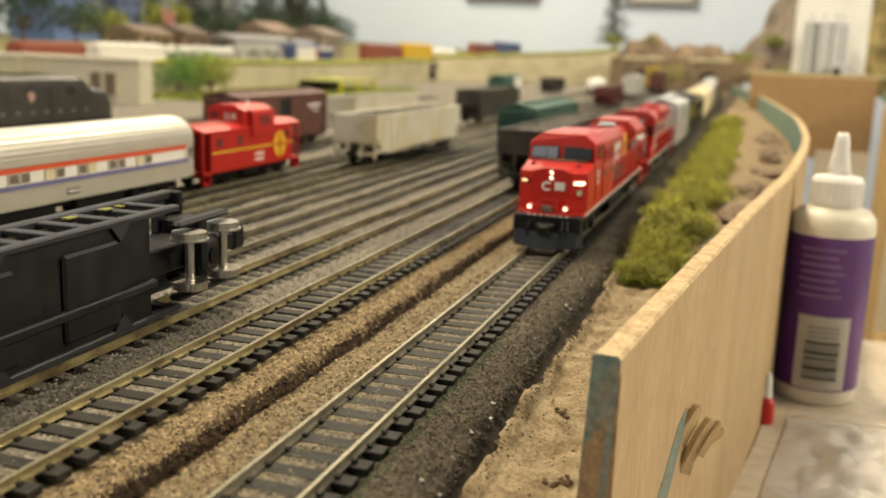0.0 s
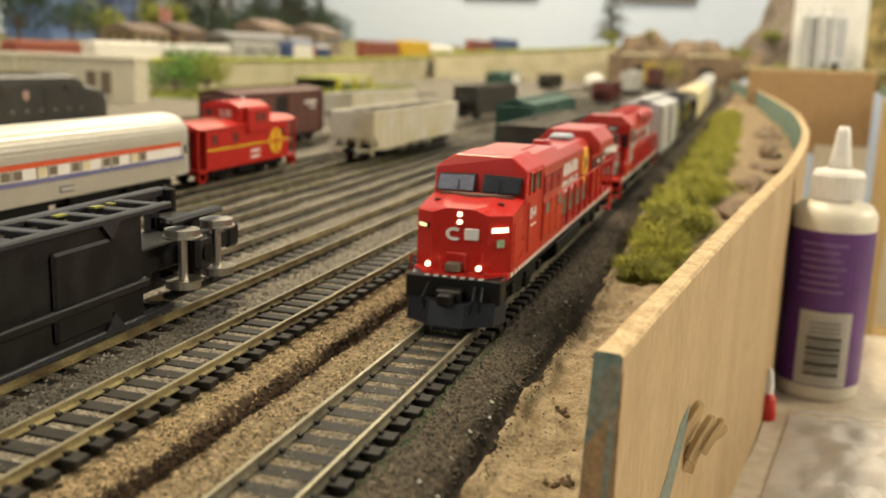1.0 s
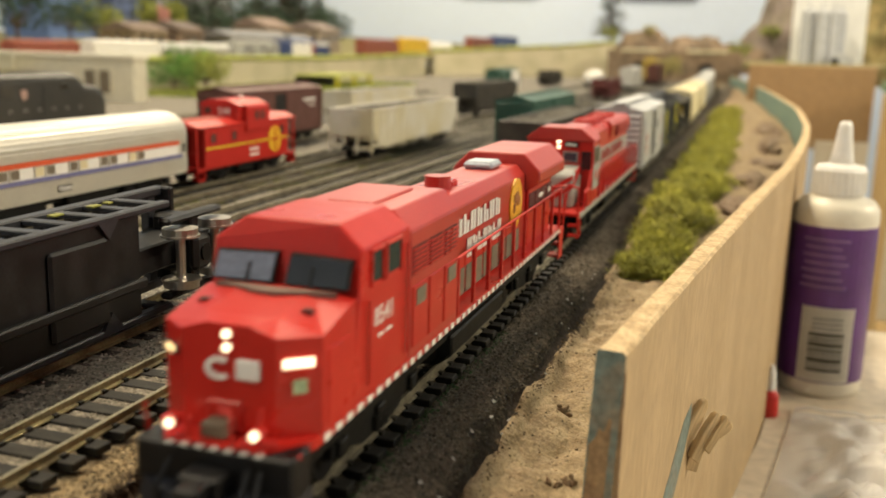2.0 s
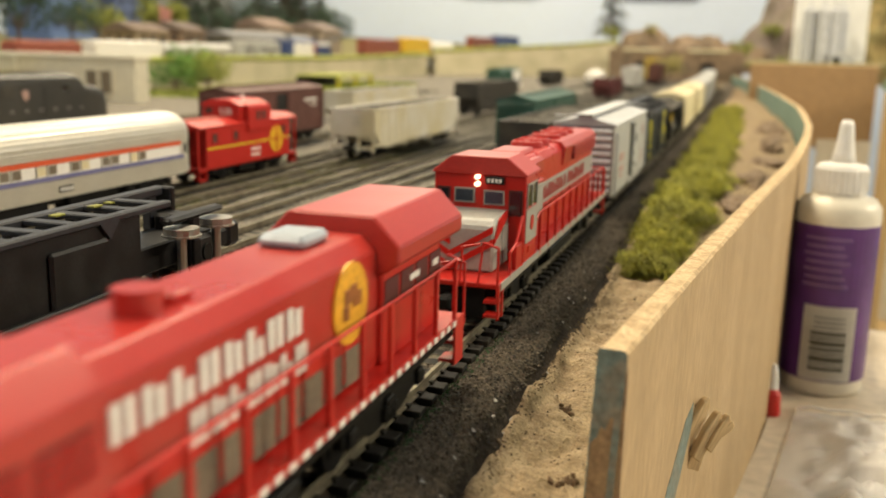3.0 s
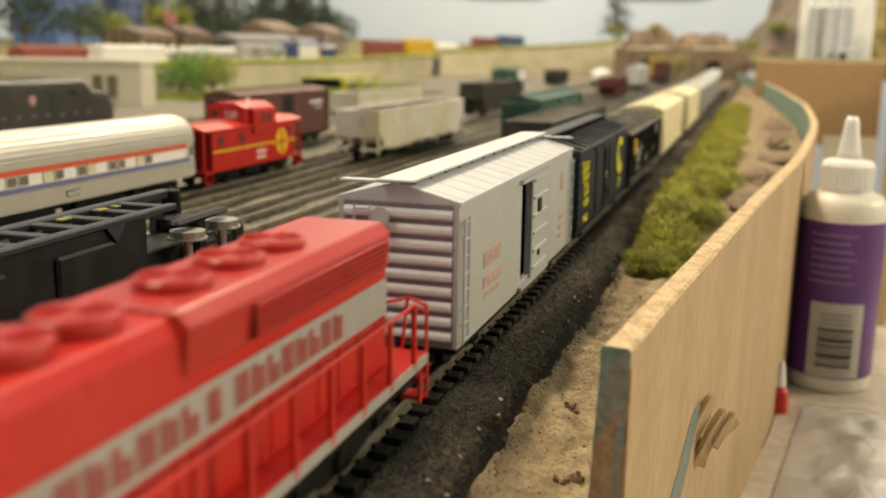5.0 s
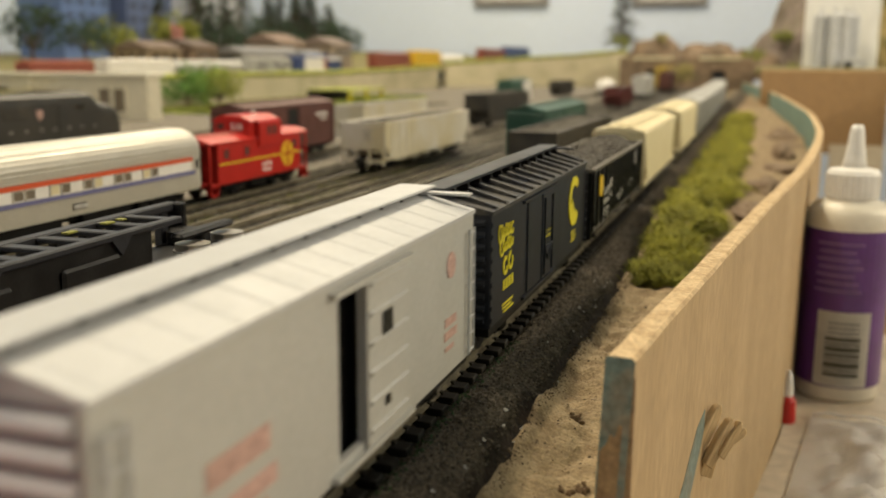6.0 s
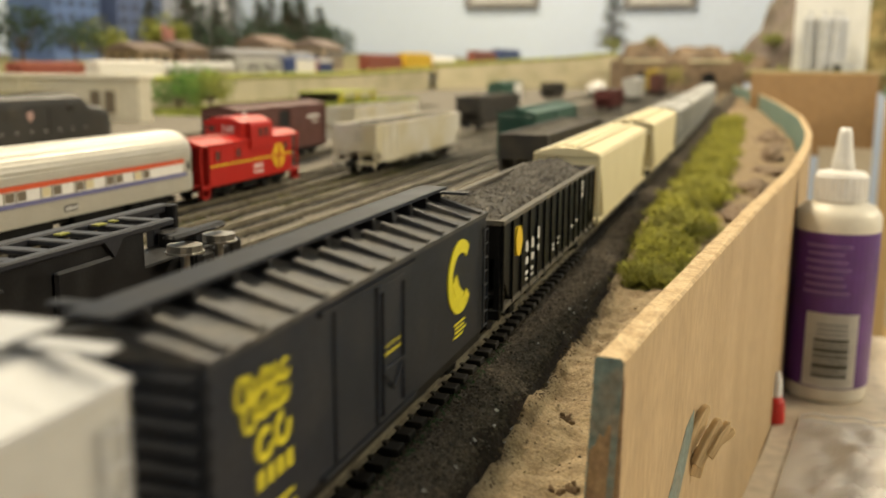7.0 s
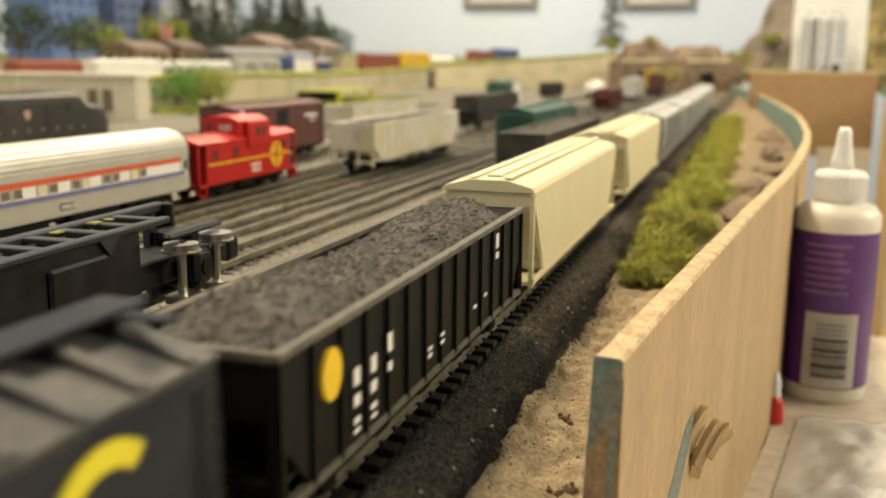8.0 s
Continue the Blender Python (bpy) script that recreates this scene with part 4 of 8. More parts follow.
    for s in (-1, 1):
        x = s * 0.0164
        part("handrail", rods(0.00042, [(x, f + 0.0530, z0 + 0.0285), (x, f + 0.0590, z0 + 0.0300), (x, r - 0.010, z0 + 0.0300), (x, r - 0.002, z0 + 0.0265)]), RAILRED, t)
        for k in range(11):
            y = f + 0.0595 + k * (r - f - 0.0695) / 10
            part("stanchion", boxes(((x - 0.0005, x + 0.0005), (y - 0.0006, y + 0.0006), (z0 + 0.0140, z0 + 0.0303))), RAILRED, t)
        for e, d in ((f, 1), (r, -1)):
            part("step", boxes(((s * 0.0115, s * 0.0162), (e, e + d * 0.005), (z0 + 0.0045, z0 + 0.0055)), ((s * 0.0115, s * 0.0162), (e, e + d * 0.005), (z0 + 0.0092, z0 + 0.0102)),
                               ((s * 0.0160, s * 0.0166), (e, e + d * 0.0012), (z0 + 0.0040, z0 + 0.0150)), ((s * 0.0160, s * 0.0166), (e + d * 0.0048, e + d * 0.0060), (z0 + 0.0040, z0 + 0.0150))), RAILRED, t)
            part("end_rail", rods(0.00045, [(s * 0.0160, e, z0 + 0.010), (s * 0.0160, e, z0 + 0.0275), (s * 0.0110, e, z0 + 0.0290), (s * 0.0095, e, z0 + 0.0150)], [(s * 0.0100, e, z0 + 0.0285), (s * 0.004, e, z0 + 0.0270), (s * 0.0035, e, z0 + 0.0150)]), RAILRED, t)
        part("cab_rail", rods(0.0005, [(s * 0.0164, f + 0.0305, z0 + 0.0150), (s * 0.0164, f + 0.0305, z0 + 0.0330), (s * 0.0164, f + 0.022, z0 + 0.0250), (s * 0.0164, f + 0.014, z0 + 0.0235), (s * 0.0164, f + 0.014, z0 + 0.0150)]), RAILRED, t)
        part("cab_steps", boxes(((s * 0.0150, s * 0.0166), (f + 0.022, f + 0.031), (z0 + 0.0150, z0 + 0.0240), 0.0002)), RED, t)
    truck(t, f + 0.046, 3, 0.0195)
    truck(t, r - 0.046, 3, 0.0195)
    coupler(t, r - 0.002, 1)
    coupler(t, f + 0.002, -1)
    return t


def boxcar_ribs(t, y, w, z0, z1, n, mat, s):
    """A corrugated end: horizontal pressed ribs."""
    bm = bmesh.new()
    for i in range(n):
        z = z0 + (z1 - z0) * (i + 0.5) / n
        h = (z1 - z0) / n
        ribs = [(y, z - h * 0.34), (y + s * 0.0011, z - h * 0.12), (y + s * 0.0011, z + h * 0.12), (y, z + h * 0.34)]
        prism(bm, ribs, -w + 0.0018, w - 0.0018, "x")
    return part("end_ribs", bm, mat, t)


def silver_boxcar():
    """Short boxcar, 0.158 long, with its sliding door standing open."""
    t = thing("silver_boxcar", "silver model boxcar with open black doorway and faded red lettering", "boxcar", group="cars of the moving train")
    f, r, w = -0.079, 0.079, 0.0172
    zb, zt = 0.0120, 0.0515
    d0, d1 = -0.0085, 0.0035
    side_bm = bmesh.new()
    box(side_bm, (w - 0.0015, w), (f, d0), (zb, zt))
    box(side_bm, (w - 0.0015, w), (d1, r), (zb, zt))
    box(side_bm, (w - 0.0015, w), (d0, d1), (zb, zb + 0.003))
    box(side_bm, (w - 0.0015, w), (d0, d1), (zt - 0.0035, zt))
    part("side_wall", side_bm, SILVERSIDE, t)
    part("side_wall", boxes(((-w, -w + 0.0015), (f, r), (zb, zt))), SILVERSIDE, t)
    for e in (f, r - 0.0015):
        part("end_wall", boxes(((-w + 0.0015, w - 0.0015), (e, e + 0.0015), (zb, zt))), ENDSHADE, t, "end wall coloured violet-grey as the shade between its ribs")
    # A black block stands in for the shade within the car.
    part("inside", boxes(((-w + 0.003, w - 0.004), (d0 - 0.01, d1 + 0.01), (zb + 0.001, zt - 0.003))), BLACK, t, "black block standing in for the shaded inside of the car")
    bm = bmesh.new()
    prism(bm, [(-w - 0.0006, zt - 0.0004), (w + 0.0006, zt - 0.0004), (w + 0.0006, zt + 0.0006), (0, zt + 0.0050), (-w - 0.0006, zt + 0.0006)], f, r)
    part("roof", bm, SILVER, t)
    bm = bmesh.new()
    for i in range(15):
        y = f + 0.004 + i * (r - f - 0.008) / 14
        for s in (-1, 1):
            a, b = Vector((s * 0.0045, y, zt + 0.0038)), Vector((s * (w), y, zt + 0.0006))
            rod(bm, a, b, 0.00028, 5)
    part("roof_ribs", bm, SILVER, t)
    part("running_board", boxes(((-0.0052, 0.0052), (f - 0.003, r + 0.003), (zt + 0.0054, zt + 0.0062), 0.0002)), SILVER, t, "raised silver running board")
    for y in np.linspace(f + 0.004, r - 0.004, 12):
        part("board_support", boxes(((-0.0034, 0.0034), (y - 0.0006, y + 0.0006), (zt + 0.0040, zt + 0.0058))), BLACK, t)
    part("end_platform", boxes(((0.0030, w), (r - 0.0045, r - 0.001), (zt + 0.0046, zt + 0.0052))), SILVER, t)
    part("end_platform", boxes(((-w, -0.0030), (f + 0.001, f + 0.0045), (zt + 0.0046, zt + 0.0052))), SILVER, t)
    boxcar_ribs(t, f, w, zb + 0.001, zt - 0.001, 9, LITSILVER, -1)
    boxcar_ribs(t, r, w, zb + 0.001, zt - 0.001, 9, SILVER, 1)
    # pushed-back door
    door = part("door", boxes(((w, w + 0.0012), (d1 - 0.0005, d1 + 0.0225), (zb + 0.0015, zt - 0.0028), 0.0003)), SILVERSIDE, t)
    bm = bmesh.new()
    for k in range(6):
        z = zb + 0.004 + k * 0.0062
        prism(bm, [(w + 0.0012, z), (w + 0.0018, z + 0.0004), (w + 0.0018, z + 0.0010), (w + 0.0012, z + 0.0014)], d1 + 0.0005, d1 + 0.0215)
    part("door_ribs", bm, SILVERSIDE, door)
    part("door_plate", boxes(((w + 0.0012, w + 0.0016), (d1 + 0.0070, d1 + 0.0122), (zb + 0.0230, zb + 0.0285)), ((w + 0.0012, w + 0.0017), (d1 + 0.0085, d1 + 0.0105), (zb + 0.0080, zb + 0.0100))), BLACK, door, "small black plate")
    for z in (zt - 0.0030, zb + 0.0004):
        part("door_track", boxes(((w, w + 0.0016), (d0 - 0.004, d1 + 0.026), (z, z + 0.0011))), SILVERSIDE, t)
    for s, y in ((1, r - 0.0042), (1, f + 0.0042), (-1, r - 0.0042)):
        ladder("ladder", t, s * w, y, zb + 0.002, zt - 0.005, 8, SILVER, out=s * 0.0010)
    for x in (-0.0095,):
        ladder("end_ladder", t, x, f - 0.001, zb + 0.002, zt - 0.002, 8, SILVER, out=-0.0012, along="x")
    bm = bmesh.new()
    rod(bm, (-0.004, f - 0.003, zb + 0.0355), (-0.004, f - 0.0022, zb + 0.0355), 0.0027, 16)
    part("brake_wheel", bm, SILVER, t)
    bm = bmesh.new()
    rod(bm, (w, r - 0.0195, zb + 0.0285), (w + 0.0003, r - 0.0195, zb + 0.0285), 0.0034, 20)
    part("round_mark", bm, FADEDRED, t, "faded red round mark")
    bars(t, FADEDRED, w, r - 0.0195, zb + 0.010, [(0, 0.004, 0.009, 0.0022), (0, 0.0005, 0.010, 0.0022), (-0.001, -0.003, 0.007, 0.0012)])
    bars(t, FADEDRED, w, f + 0.034, zb + 0.0175, [(0, 0.002, 0.019, 0.0045), (0.001, -0.005, 0.021, 0.0035), (0, -0.009, 0.016, 0.0016)])
    part("side_sill", boxes(((-w + 0.001, w - 0.001), (f + 0.002, r - 0.002), (0.0098, zb + 0.0003))), FRAME, t)
    truck(t, f + 0.026)
    truck(t, r - 0.026)
    coupler(t, f, -1)
    coupler(t, r, 1)
    return t


def navy_boxcar():
    """Weathered navy boxcar with a high running board, 0.153 long."""
    t = thing("navy_boxcar", "weathered navy blue model boxcar with bright yellow lettering", "boxcar", group="cars of the moving train")
    f, r, w = -0.0767, 0.0767, 0.0172
    zb, zt = 0.0130, 0.0478
    part("body", boxes(((-w, w), (f, r), (zb, zt), 0.0004)), NAVY, t)
    bm = bmesh.new()
    prism(bm, [(-w - 0.0005, zt - 0.0004), (w + 0.0005, zt - 0.0004), (w + 0.0005, zt + 0.0007), (0, zt + 0.0046), (-w - 0.0005, zt + 0.0007)], f, r)
    part("roof", bm, NAVYROOF, t, "dusty ribbed roof")
    bm = bmesh.new()
    for i in range(13):
        y = f + 0.006 + i * (r - f - 0.012) / 12
        for s in (-1, 1):
            prism(bm, [(s * 0.0050, zt + 0.0036), (s * w, zt + 0.0008), (s * w, zt + 0.0016), (s * 0.0050, zt + 0.0052)], y - 0.0011, y + 0.0011)
    part("roof_ribs", bm, NAVYROOF, t)
    part("running_board", boxes(((-0.0042, 0.0042), (f - 0.004, r + 0.002), (zt + 0.0064, zt + 0.0074), 0.0002)), NAVY, t, "raised running board along the roof")
    for y in np.linspace(f + 0.004, r - 0.006, 12):
        part("board_support", boxes(((-0.0042, 0.0050), (y - 0.0007, y + 0.0007), (zt + 0.0038, zt + 0.0066))), BLACK, t)
    part("end_platform", boxes(((0.0042, 0.0125), (r - 0.0055, r - 0.002), (zt + 0.0060, zt + 0.0067))), NAVY, t)
    part("end_platform", boxes(((-0.0125, -0.0042), (f + 0.002, f + 0.0055), (zt + 0.0060, zt + 0.0067))), NAVY, t)
    boxcar_ribs(t, f, w, zb + 0.001, zt - 0.001, 9, NAVY, -1)
    boxcar_ribs(t, r, w, zb + 0.001, zt - 0.001, 9, NAVY, 1)
    part("rivets", boxes(*[((w, w + 0.0004), (f + 0.0002, f + 0.0014), (zb + 0.002 + i * 0.0036, zb + 0.0034 + i * 0.0036)) for i in range(9)]), NAVY, t)
    # plug door left of a narrower sliding door
    part("plug_door", boxes(((w, w + 0.0006), (-0.0325, -0.0125), (zb + 0.0015, zt - 0.0025), 0.0002)), NAVY, t)
    part("door", boxes(((w, w + 0.0009), (-0.0115, 0.0050), (zb + 0.0015, zt - 0.0025), 0.0003)), NAVY, t)
    for y in (-0.0095, 0.0030):
        part("door_bar", rods(0.00045, [(w + 0.0012, y, zb + 0.003), (w + 0.0012, y, zt - 0.004)]), NAVY, t)
    part("door_brace", rods(0.00045, [(w + 0.0012, -0.0095, zb + 0.013), (w + 0.0012, -0.0032, zb + 0.0075), (w + 0.0012, 0.0030, zb + 0.013), (w + 0.0012, -0.0095, zb + 0.013)]), NAVY, t)
    part("panel", boxes(((w, w + 0.0005), (-0.0285, -0.0185), (zb + 0.0095, zb + 0.0175), 0.0002)), NAVY, t)
    for z in (zb + 0.0002, zt - 0.0022):
        part("door_track", boxes(((w, w + 0.0010), (-0.039, 0.013), (z, z + 0.0010))), NAVY, t)
    for s, y in ((1, r - 0.0040), (-1, r - 0.004), (-1, f + 0.004)):
        ladder("ladder", t, s * w, y, zb + 0.002, zt - 0.004, 8, NAVY, out=s * 0.0010)
    # yellow emblem of an open ring, and flowing lettering as small rings
    def on_side(u, v, d):
        return (w + d, u, v)
    part("ring_emblem", arc_band(0.0500, zb + 0.0215, 0.0112, 0.0102, 0.0036, 46, 318, on_side, n=32), YELLOW, t, "yellow open ring emblem")
    bm = bmesh.new()
    prism(bm, [(0.0428, zb + 0.0205), (0.0462, zb + 0.0228), (0.0488, zb + 0.0190), (0.0530, zb + 0.0165), (0.0515, zb + 0.0145), (0.0455, zb + 0.0155)], w, w + 0.0004, "x")
    part("emblem_tail", bm, YELLOW, t)
    for cy_, cz_, n_, step, ry, rz, wd in ((f + 0.0098, zb + 0.0272, 7, 0.0024, 0.0016, 0.0021, 0.0008), (f + 0.0118, zb + 0.0228, 6, 0.0024, 0.0016, 0.0020, 0.0008), (f + 0.0165, zb + 0.0165, 2, 0.0062, 0.0030, 0.0031, 0.0013)):
        for i in range(n_):
            big = 1.45 if i == 0 and n_ > 2 else 1.0
            part("lettering", arc_band(cy_ + i * step, cz_ + 0.0005 * (i % 2), ry * big, rz * big, wd, 50 + 37 * (i % 3), 350 + 30 * (i % 2), on_side, 0.0003, 12), YELLOW, t)
    for i in range(4):
        bars(t, YELLOW, w, f + 0.0150 + i * 0.0034, zb + 0.0105, [(0, 0, 0.0020, 0.0032)])
    bars(t, YELLOW, w, f + 0.0200, zb + 0.0075, [(0, -0.0032, 0.013, 0.0006), (-0.001, -0.0044, 0.010, 0.0006), (0.001, -0.0056, 0.012, 0.0006)])
    bars(t, YELLOW, w + 0.0007, -0.0032, zb + 0.0170, [(0, 0.0010, 0.0105, 0.0007), (0, -0.0008, 0.0105, 0.0007)])
    bars(t, YELLOW, w, 0.050, zb + 0.0075, [(0, 0.0012, 0.010, 0.0005), (0, 0, 0.008, 0.0005), (0.001, -0.0012, 0.010, 0.0005), (-0.001, -0.0024, 0.008, 0.0005)])
    part("side_sill", boxes(((-w + 0.001, w - 0.001), (f + 0.002, r - 0.002), (0.0100, zb + 0.0003))), FRAME, t)
    truck(t, f + 0.025)
    truck(t, r - 0.025)
    coupler(t, f, -1)
    coupler(t, r, 1)
    return t


def coal_heap(t, hw, y0, y1, z, crown, seed, grains, mat=None):
    """A heaped load of broken coal: an uneven mound and loose lumps on it."""
    mat = mat or COAL
    rng = random.Random(seed)
    nx, ny = 22, 90
    def height(u, v):
        e = min(1.0, 5 * min(u, 1 - u)) * min(1.0, 12 * min(v, 1 - v))
        y = y0 + (y1 - y0) * v
        x = hw * (2 * u - 1)
        return z + e * crown * (0.75 + 0.25 * math.sin(v * 9.5)) * (1 - (2 * u - 1) ** 2 * 0.6) + 0.0011 * noise.noise((x * 500, y * 500, seed)) + 0.0014 * noise.noise((x * 150, y * 150, seed))
    verts = [(hw * (2 * i / nx - 1), y0 + (y1 - y0) * j / ny, height(i / nx, j / ny)) for j in range(ny + 1) for i in range(nx + 1)]
    faces = [(j * (nx + 1) + i, j * (nx + 1) + i + 1, (j + 1) * (nx + 1) + i + 1, (j + 1) * (nx + 1) + i) for j in range(ny) for i in range(nx)]
    for _ in range(grains):
        u, v = rng.random(), rng.random()
        c = (hw * (2 * u - 1), y0 + (y1 - y0) * v, height(u, v) + 0.0001)
        s = rng.uniform(0.0003, 0.0008)
        k = len(verts)
        for d in ((1, 0, 0), (-1, 0, 0), (0, 1, 0), (0, -1, 0), (0, 0, 1), (0, 0, -1)):
            verts.append(tuple(c[i] + d[i] * s * rng.uniform(0.6, 1.3) + rng.uniform(-0.3, 0.3) * s for i in range(3)))
        faces += [(k, k + 2, k + 4), (k + 2, k + 1, k + 4), (k + 1, k + 3, k + 4), (k + 3, k, k + 4), (k + 2, k, k + 5), (k + 1, k + 2, k + 5), (k + 3, k + 1, k + 5), (k, k + 3, k + 5)]
    o = part("coal_load", soup("coal_load", verts, faces, mat), mat, t, "heaped broken coal")
    o["kind"] = "stuff"


def hopper_body(t, f, r, w, zb, zt, mat, ribs, floor=0.012, slope=0.030, proud=0.0009, rim=None):
    """An open hopper: thin sides with posts, sloping end sheets, top rail."""
    for s in (-1, 1):
        bm = bmesh.new()
        prism(bm, [(f, zt), (r, zt), (r, zt - 0.0150), (r - 0.0130, zb), (f + 0.0130, zb), (f, zt - 0.0150)], s * (w - 0.0012), s * w, "x")
        part("side_sheet", bm, mat, t)
    for e, d in ((f, 1), (r, -1)):
        bm = bmesh.new()
        prism(bm, [(e, zt), (e + d * 0.001, zt), (e + d * slope, floor + 0.002), (e + d * slope, floor - 0.001), (e + d * (slope - 0.002), floor - 0.001), (e, zt - 0.012)], -w + 0.001, w - 0.001, "x")
        part("slope_sheet", bm, mat, t)
    part("floor", boxes(((-w + 0.001, w - 0.001), (f + slope - 0.003, r - slope + 0.003), (floor - 0.001, floor + 0.002))), mat, t)
    part("top_rail", boxes(((w - 0.0014, w + 0.0010), (f - 0.0005, r + 0.0005), (zt - 0.0012, zt + 0.0004), 0.0002), ((-w - 0.0010, -w + 0.0014), (f - 0.0005, r + 0.0005), (zt - 0.0012, zt + 0.0004), 0.0002),
                           ((-w, w), (f - 0.0007, f + 0.0012), (zt - 0.0012, zt + 0.0004)), ((-w, w), (r - 0.0012, r + 0.0007), (zt - 0.0012, zt + 0.0004))), rim or mat, t)
    # A rim paint also makes the sill paler, as light painted in.
    part("side_sill", boxes(((w - 0.0012, w + 0.0006), (f, r), (zb - 0.0005, zb + 0.0012)), ((-w - 0.0006, -w + 0.0012), (f, r), (zb - 0.0005, zb + 0.0012))), rim or mat, t)
    rib = finish(boxes(((0, proud), (-0.0006, 0.0006), (zb, zt - 0.001), 0.0001)), "post", mat)
    for i in range(ribs):
        y = f + 0.0006 + (r - f - 0.0012) * i / (ribs - 1)
        for s in (-1, 1):
            o = part("post", rib, mat, t)
            o.matrix_basis = pose(s * w, y, 0, 0, 0, 0 if s > 0 else 180)
    for i in (-1, 0, 1):
        bm = bmesh.new()
        prism(bm, [(i * 0.03 - 0.013, zb + 0.001), (i * 0.03 + 0.013, zb + 0.001), (i * 0.03 + 0.004, 0.0065), (i * 0.03 - 0.004, 0.0065)], -w + 0.004, w - 0.004, "x")
        part("chute", bm, mat, t)
    part("centre_sill", boxes(((-0.003, 0.003), (f, r), (0.0100, 0.0135))), FRAME, t)


def coal_hopper(name="coal_hopper", label="black model coal hopper heaped with dark coal", mat=None, length=0.177, marks=True, ztop=0.0425):
    mat = mat or COALBLACK
    t = thing(name, label, "hopper car")
    f, r, w = -length / 2, length / 2, 0.0172
    zb, zt = 0.0135, ztop
    hopper_body(t, f, r, w, zb, zt, mat, 15, rim=DUSTYRIM_LITSILL)
    coal_heap(t, w - 0.0012, f + 0.001, r - 0.001, zt - 0.0030, 0.0075, 3, 2600)
    for e, d in ((f, -1), (r, 1)):
        for x in (-w + 0.0012, -0.0055, 0.0055, w - 0.0012):
            part("end_post", boxes(((x - 0.0009, x + 0.0009), (e - 0.0007, e + 0.0007), (0.0125, zt - 0.001))), mat, t)
        part("end_beam", boxes(((-w, w), (e - 0.001, e + 0.0015), (0.0105, 0.0140), 0.0003)), mat, t)
        part("end_platform", boxes(((-w + 0.001, w - 0.001), (e, e - d * 0.010), (zb + 0.004, zb + 0.0052))), mat, t)
    if marks:
        bm = bmesh.new()
        n = 20
        prism(bm, [(f + 0.0205 + 0.0044 * math.cos(2 * math.pi * i / n), zb + 0.0195 + 0.0052 * math.sin(2 * math.pi * i / n)) for i in range(n)], w, w + 0.0010, "x")
        part("round_emblem", bm, material("chrome_yellow_disc", (0.75, 0.50, 0.02), 0.5, vary=0.05), t, "yellow disc emblem")
        bars(t, WHITE, w + 0.0009, f + 0.035, zb + 0.014, [(-0.0030, 0.0015, 0.0028, 0.0036), (0.006, 0.0015, 0.0028, 0.0036), (0.0155, 0.0035, 0.0026, 0.0042), (-0.0030, -0.0035, 0.0030, 0.0024), (0.006, -0.0035, 0.0030, 0.0024),
                                                      (-0.0030, -0.0078, 0.0030, 0.0012), (0.006, -0.0078, 0.0030, 0.0012), (0.0155, -0.0020, 0.0024, 0.0020), (-0.0030, -0.0100, 0.003, 0.0008), (0.006, -0.0100, 0.003, 0.0008)])
        bars(t, WHITE, w + 0.0009, f + 0.078, zb + 0.008, [(0, 0, 0.003, 0.0010), (0, -0.0018, 0.003, 0.0010), (0.010, 0.001, 0.003, 0.0008), (0.010, -0.001, 0.003, 0.0008), (0.040, 0.001, 0.003, 0.0009), (0.051, 0.002, 0.003, 0.0009), (0.064, 0.016, 0.003, 0.0045), (0.064, 0.0115, 0.003, 0.002)])
    truck(t, f + 0.026)
    truck(t, r - 0.026)
    coupler(t, f, -1)
    coupler(t, r, 1)
    return t


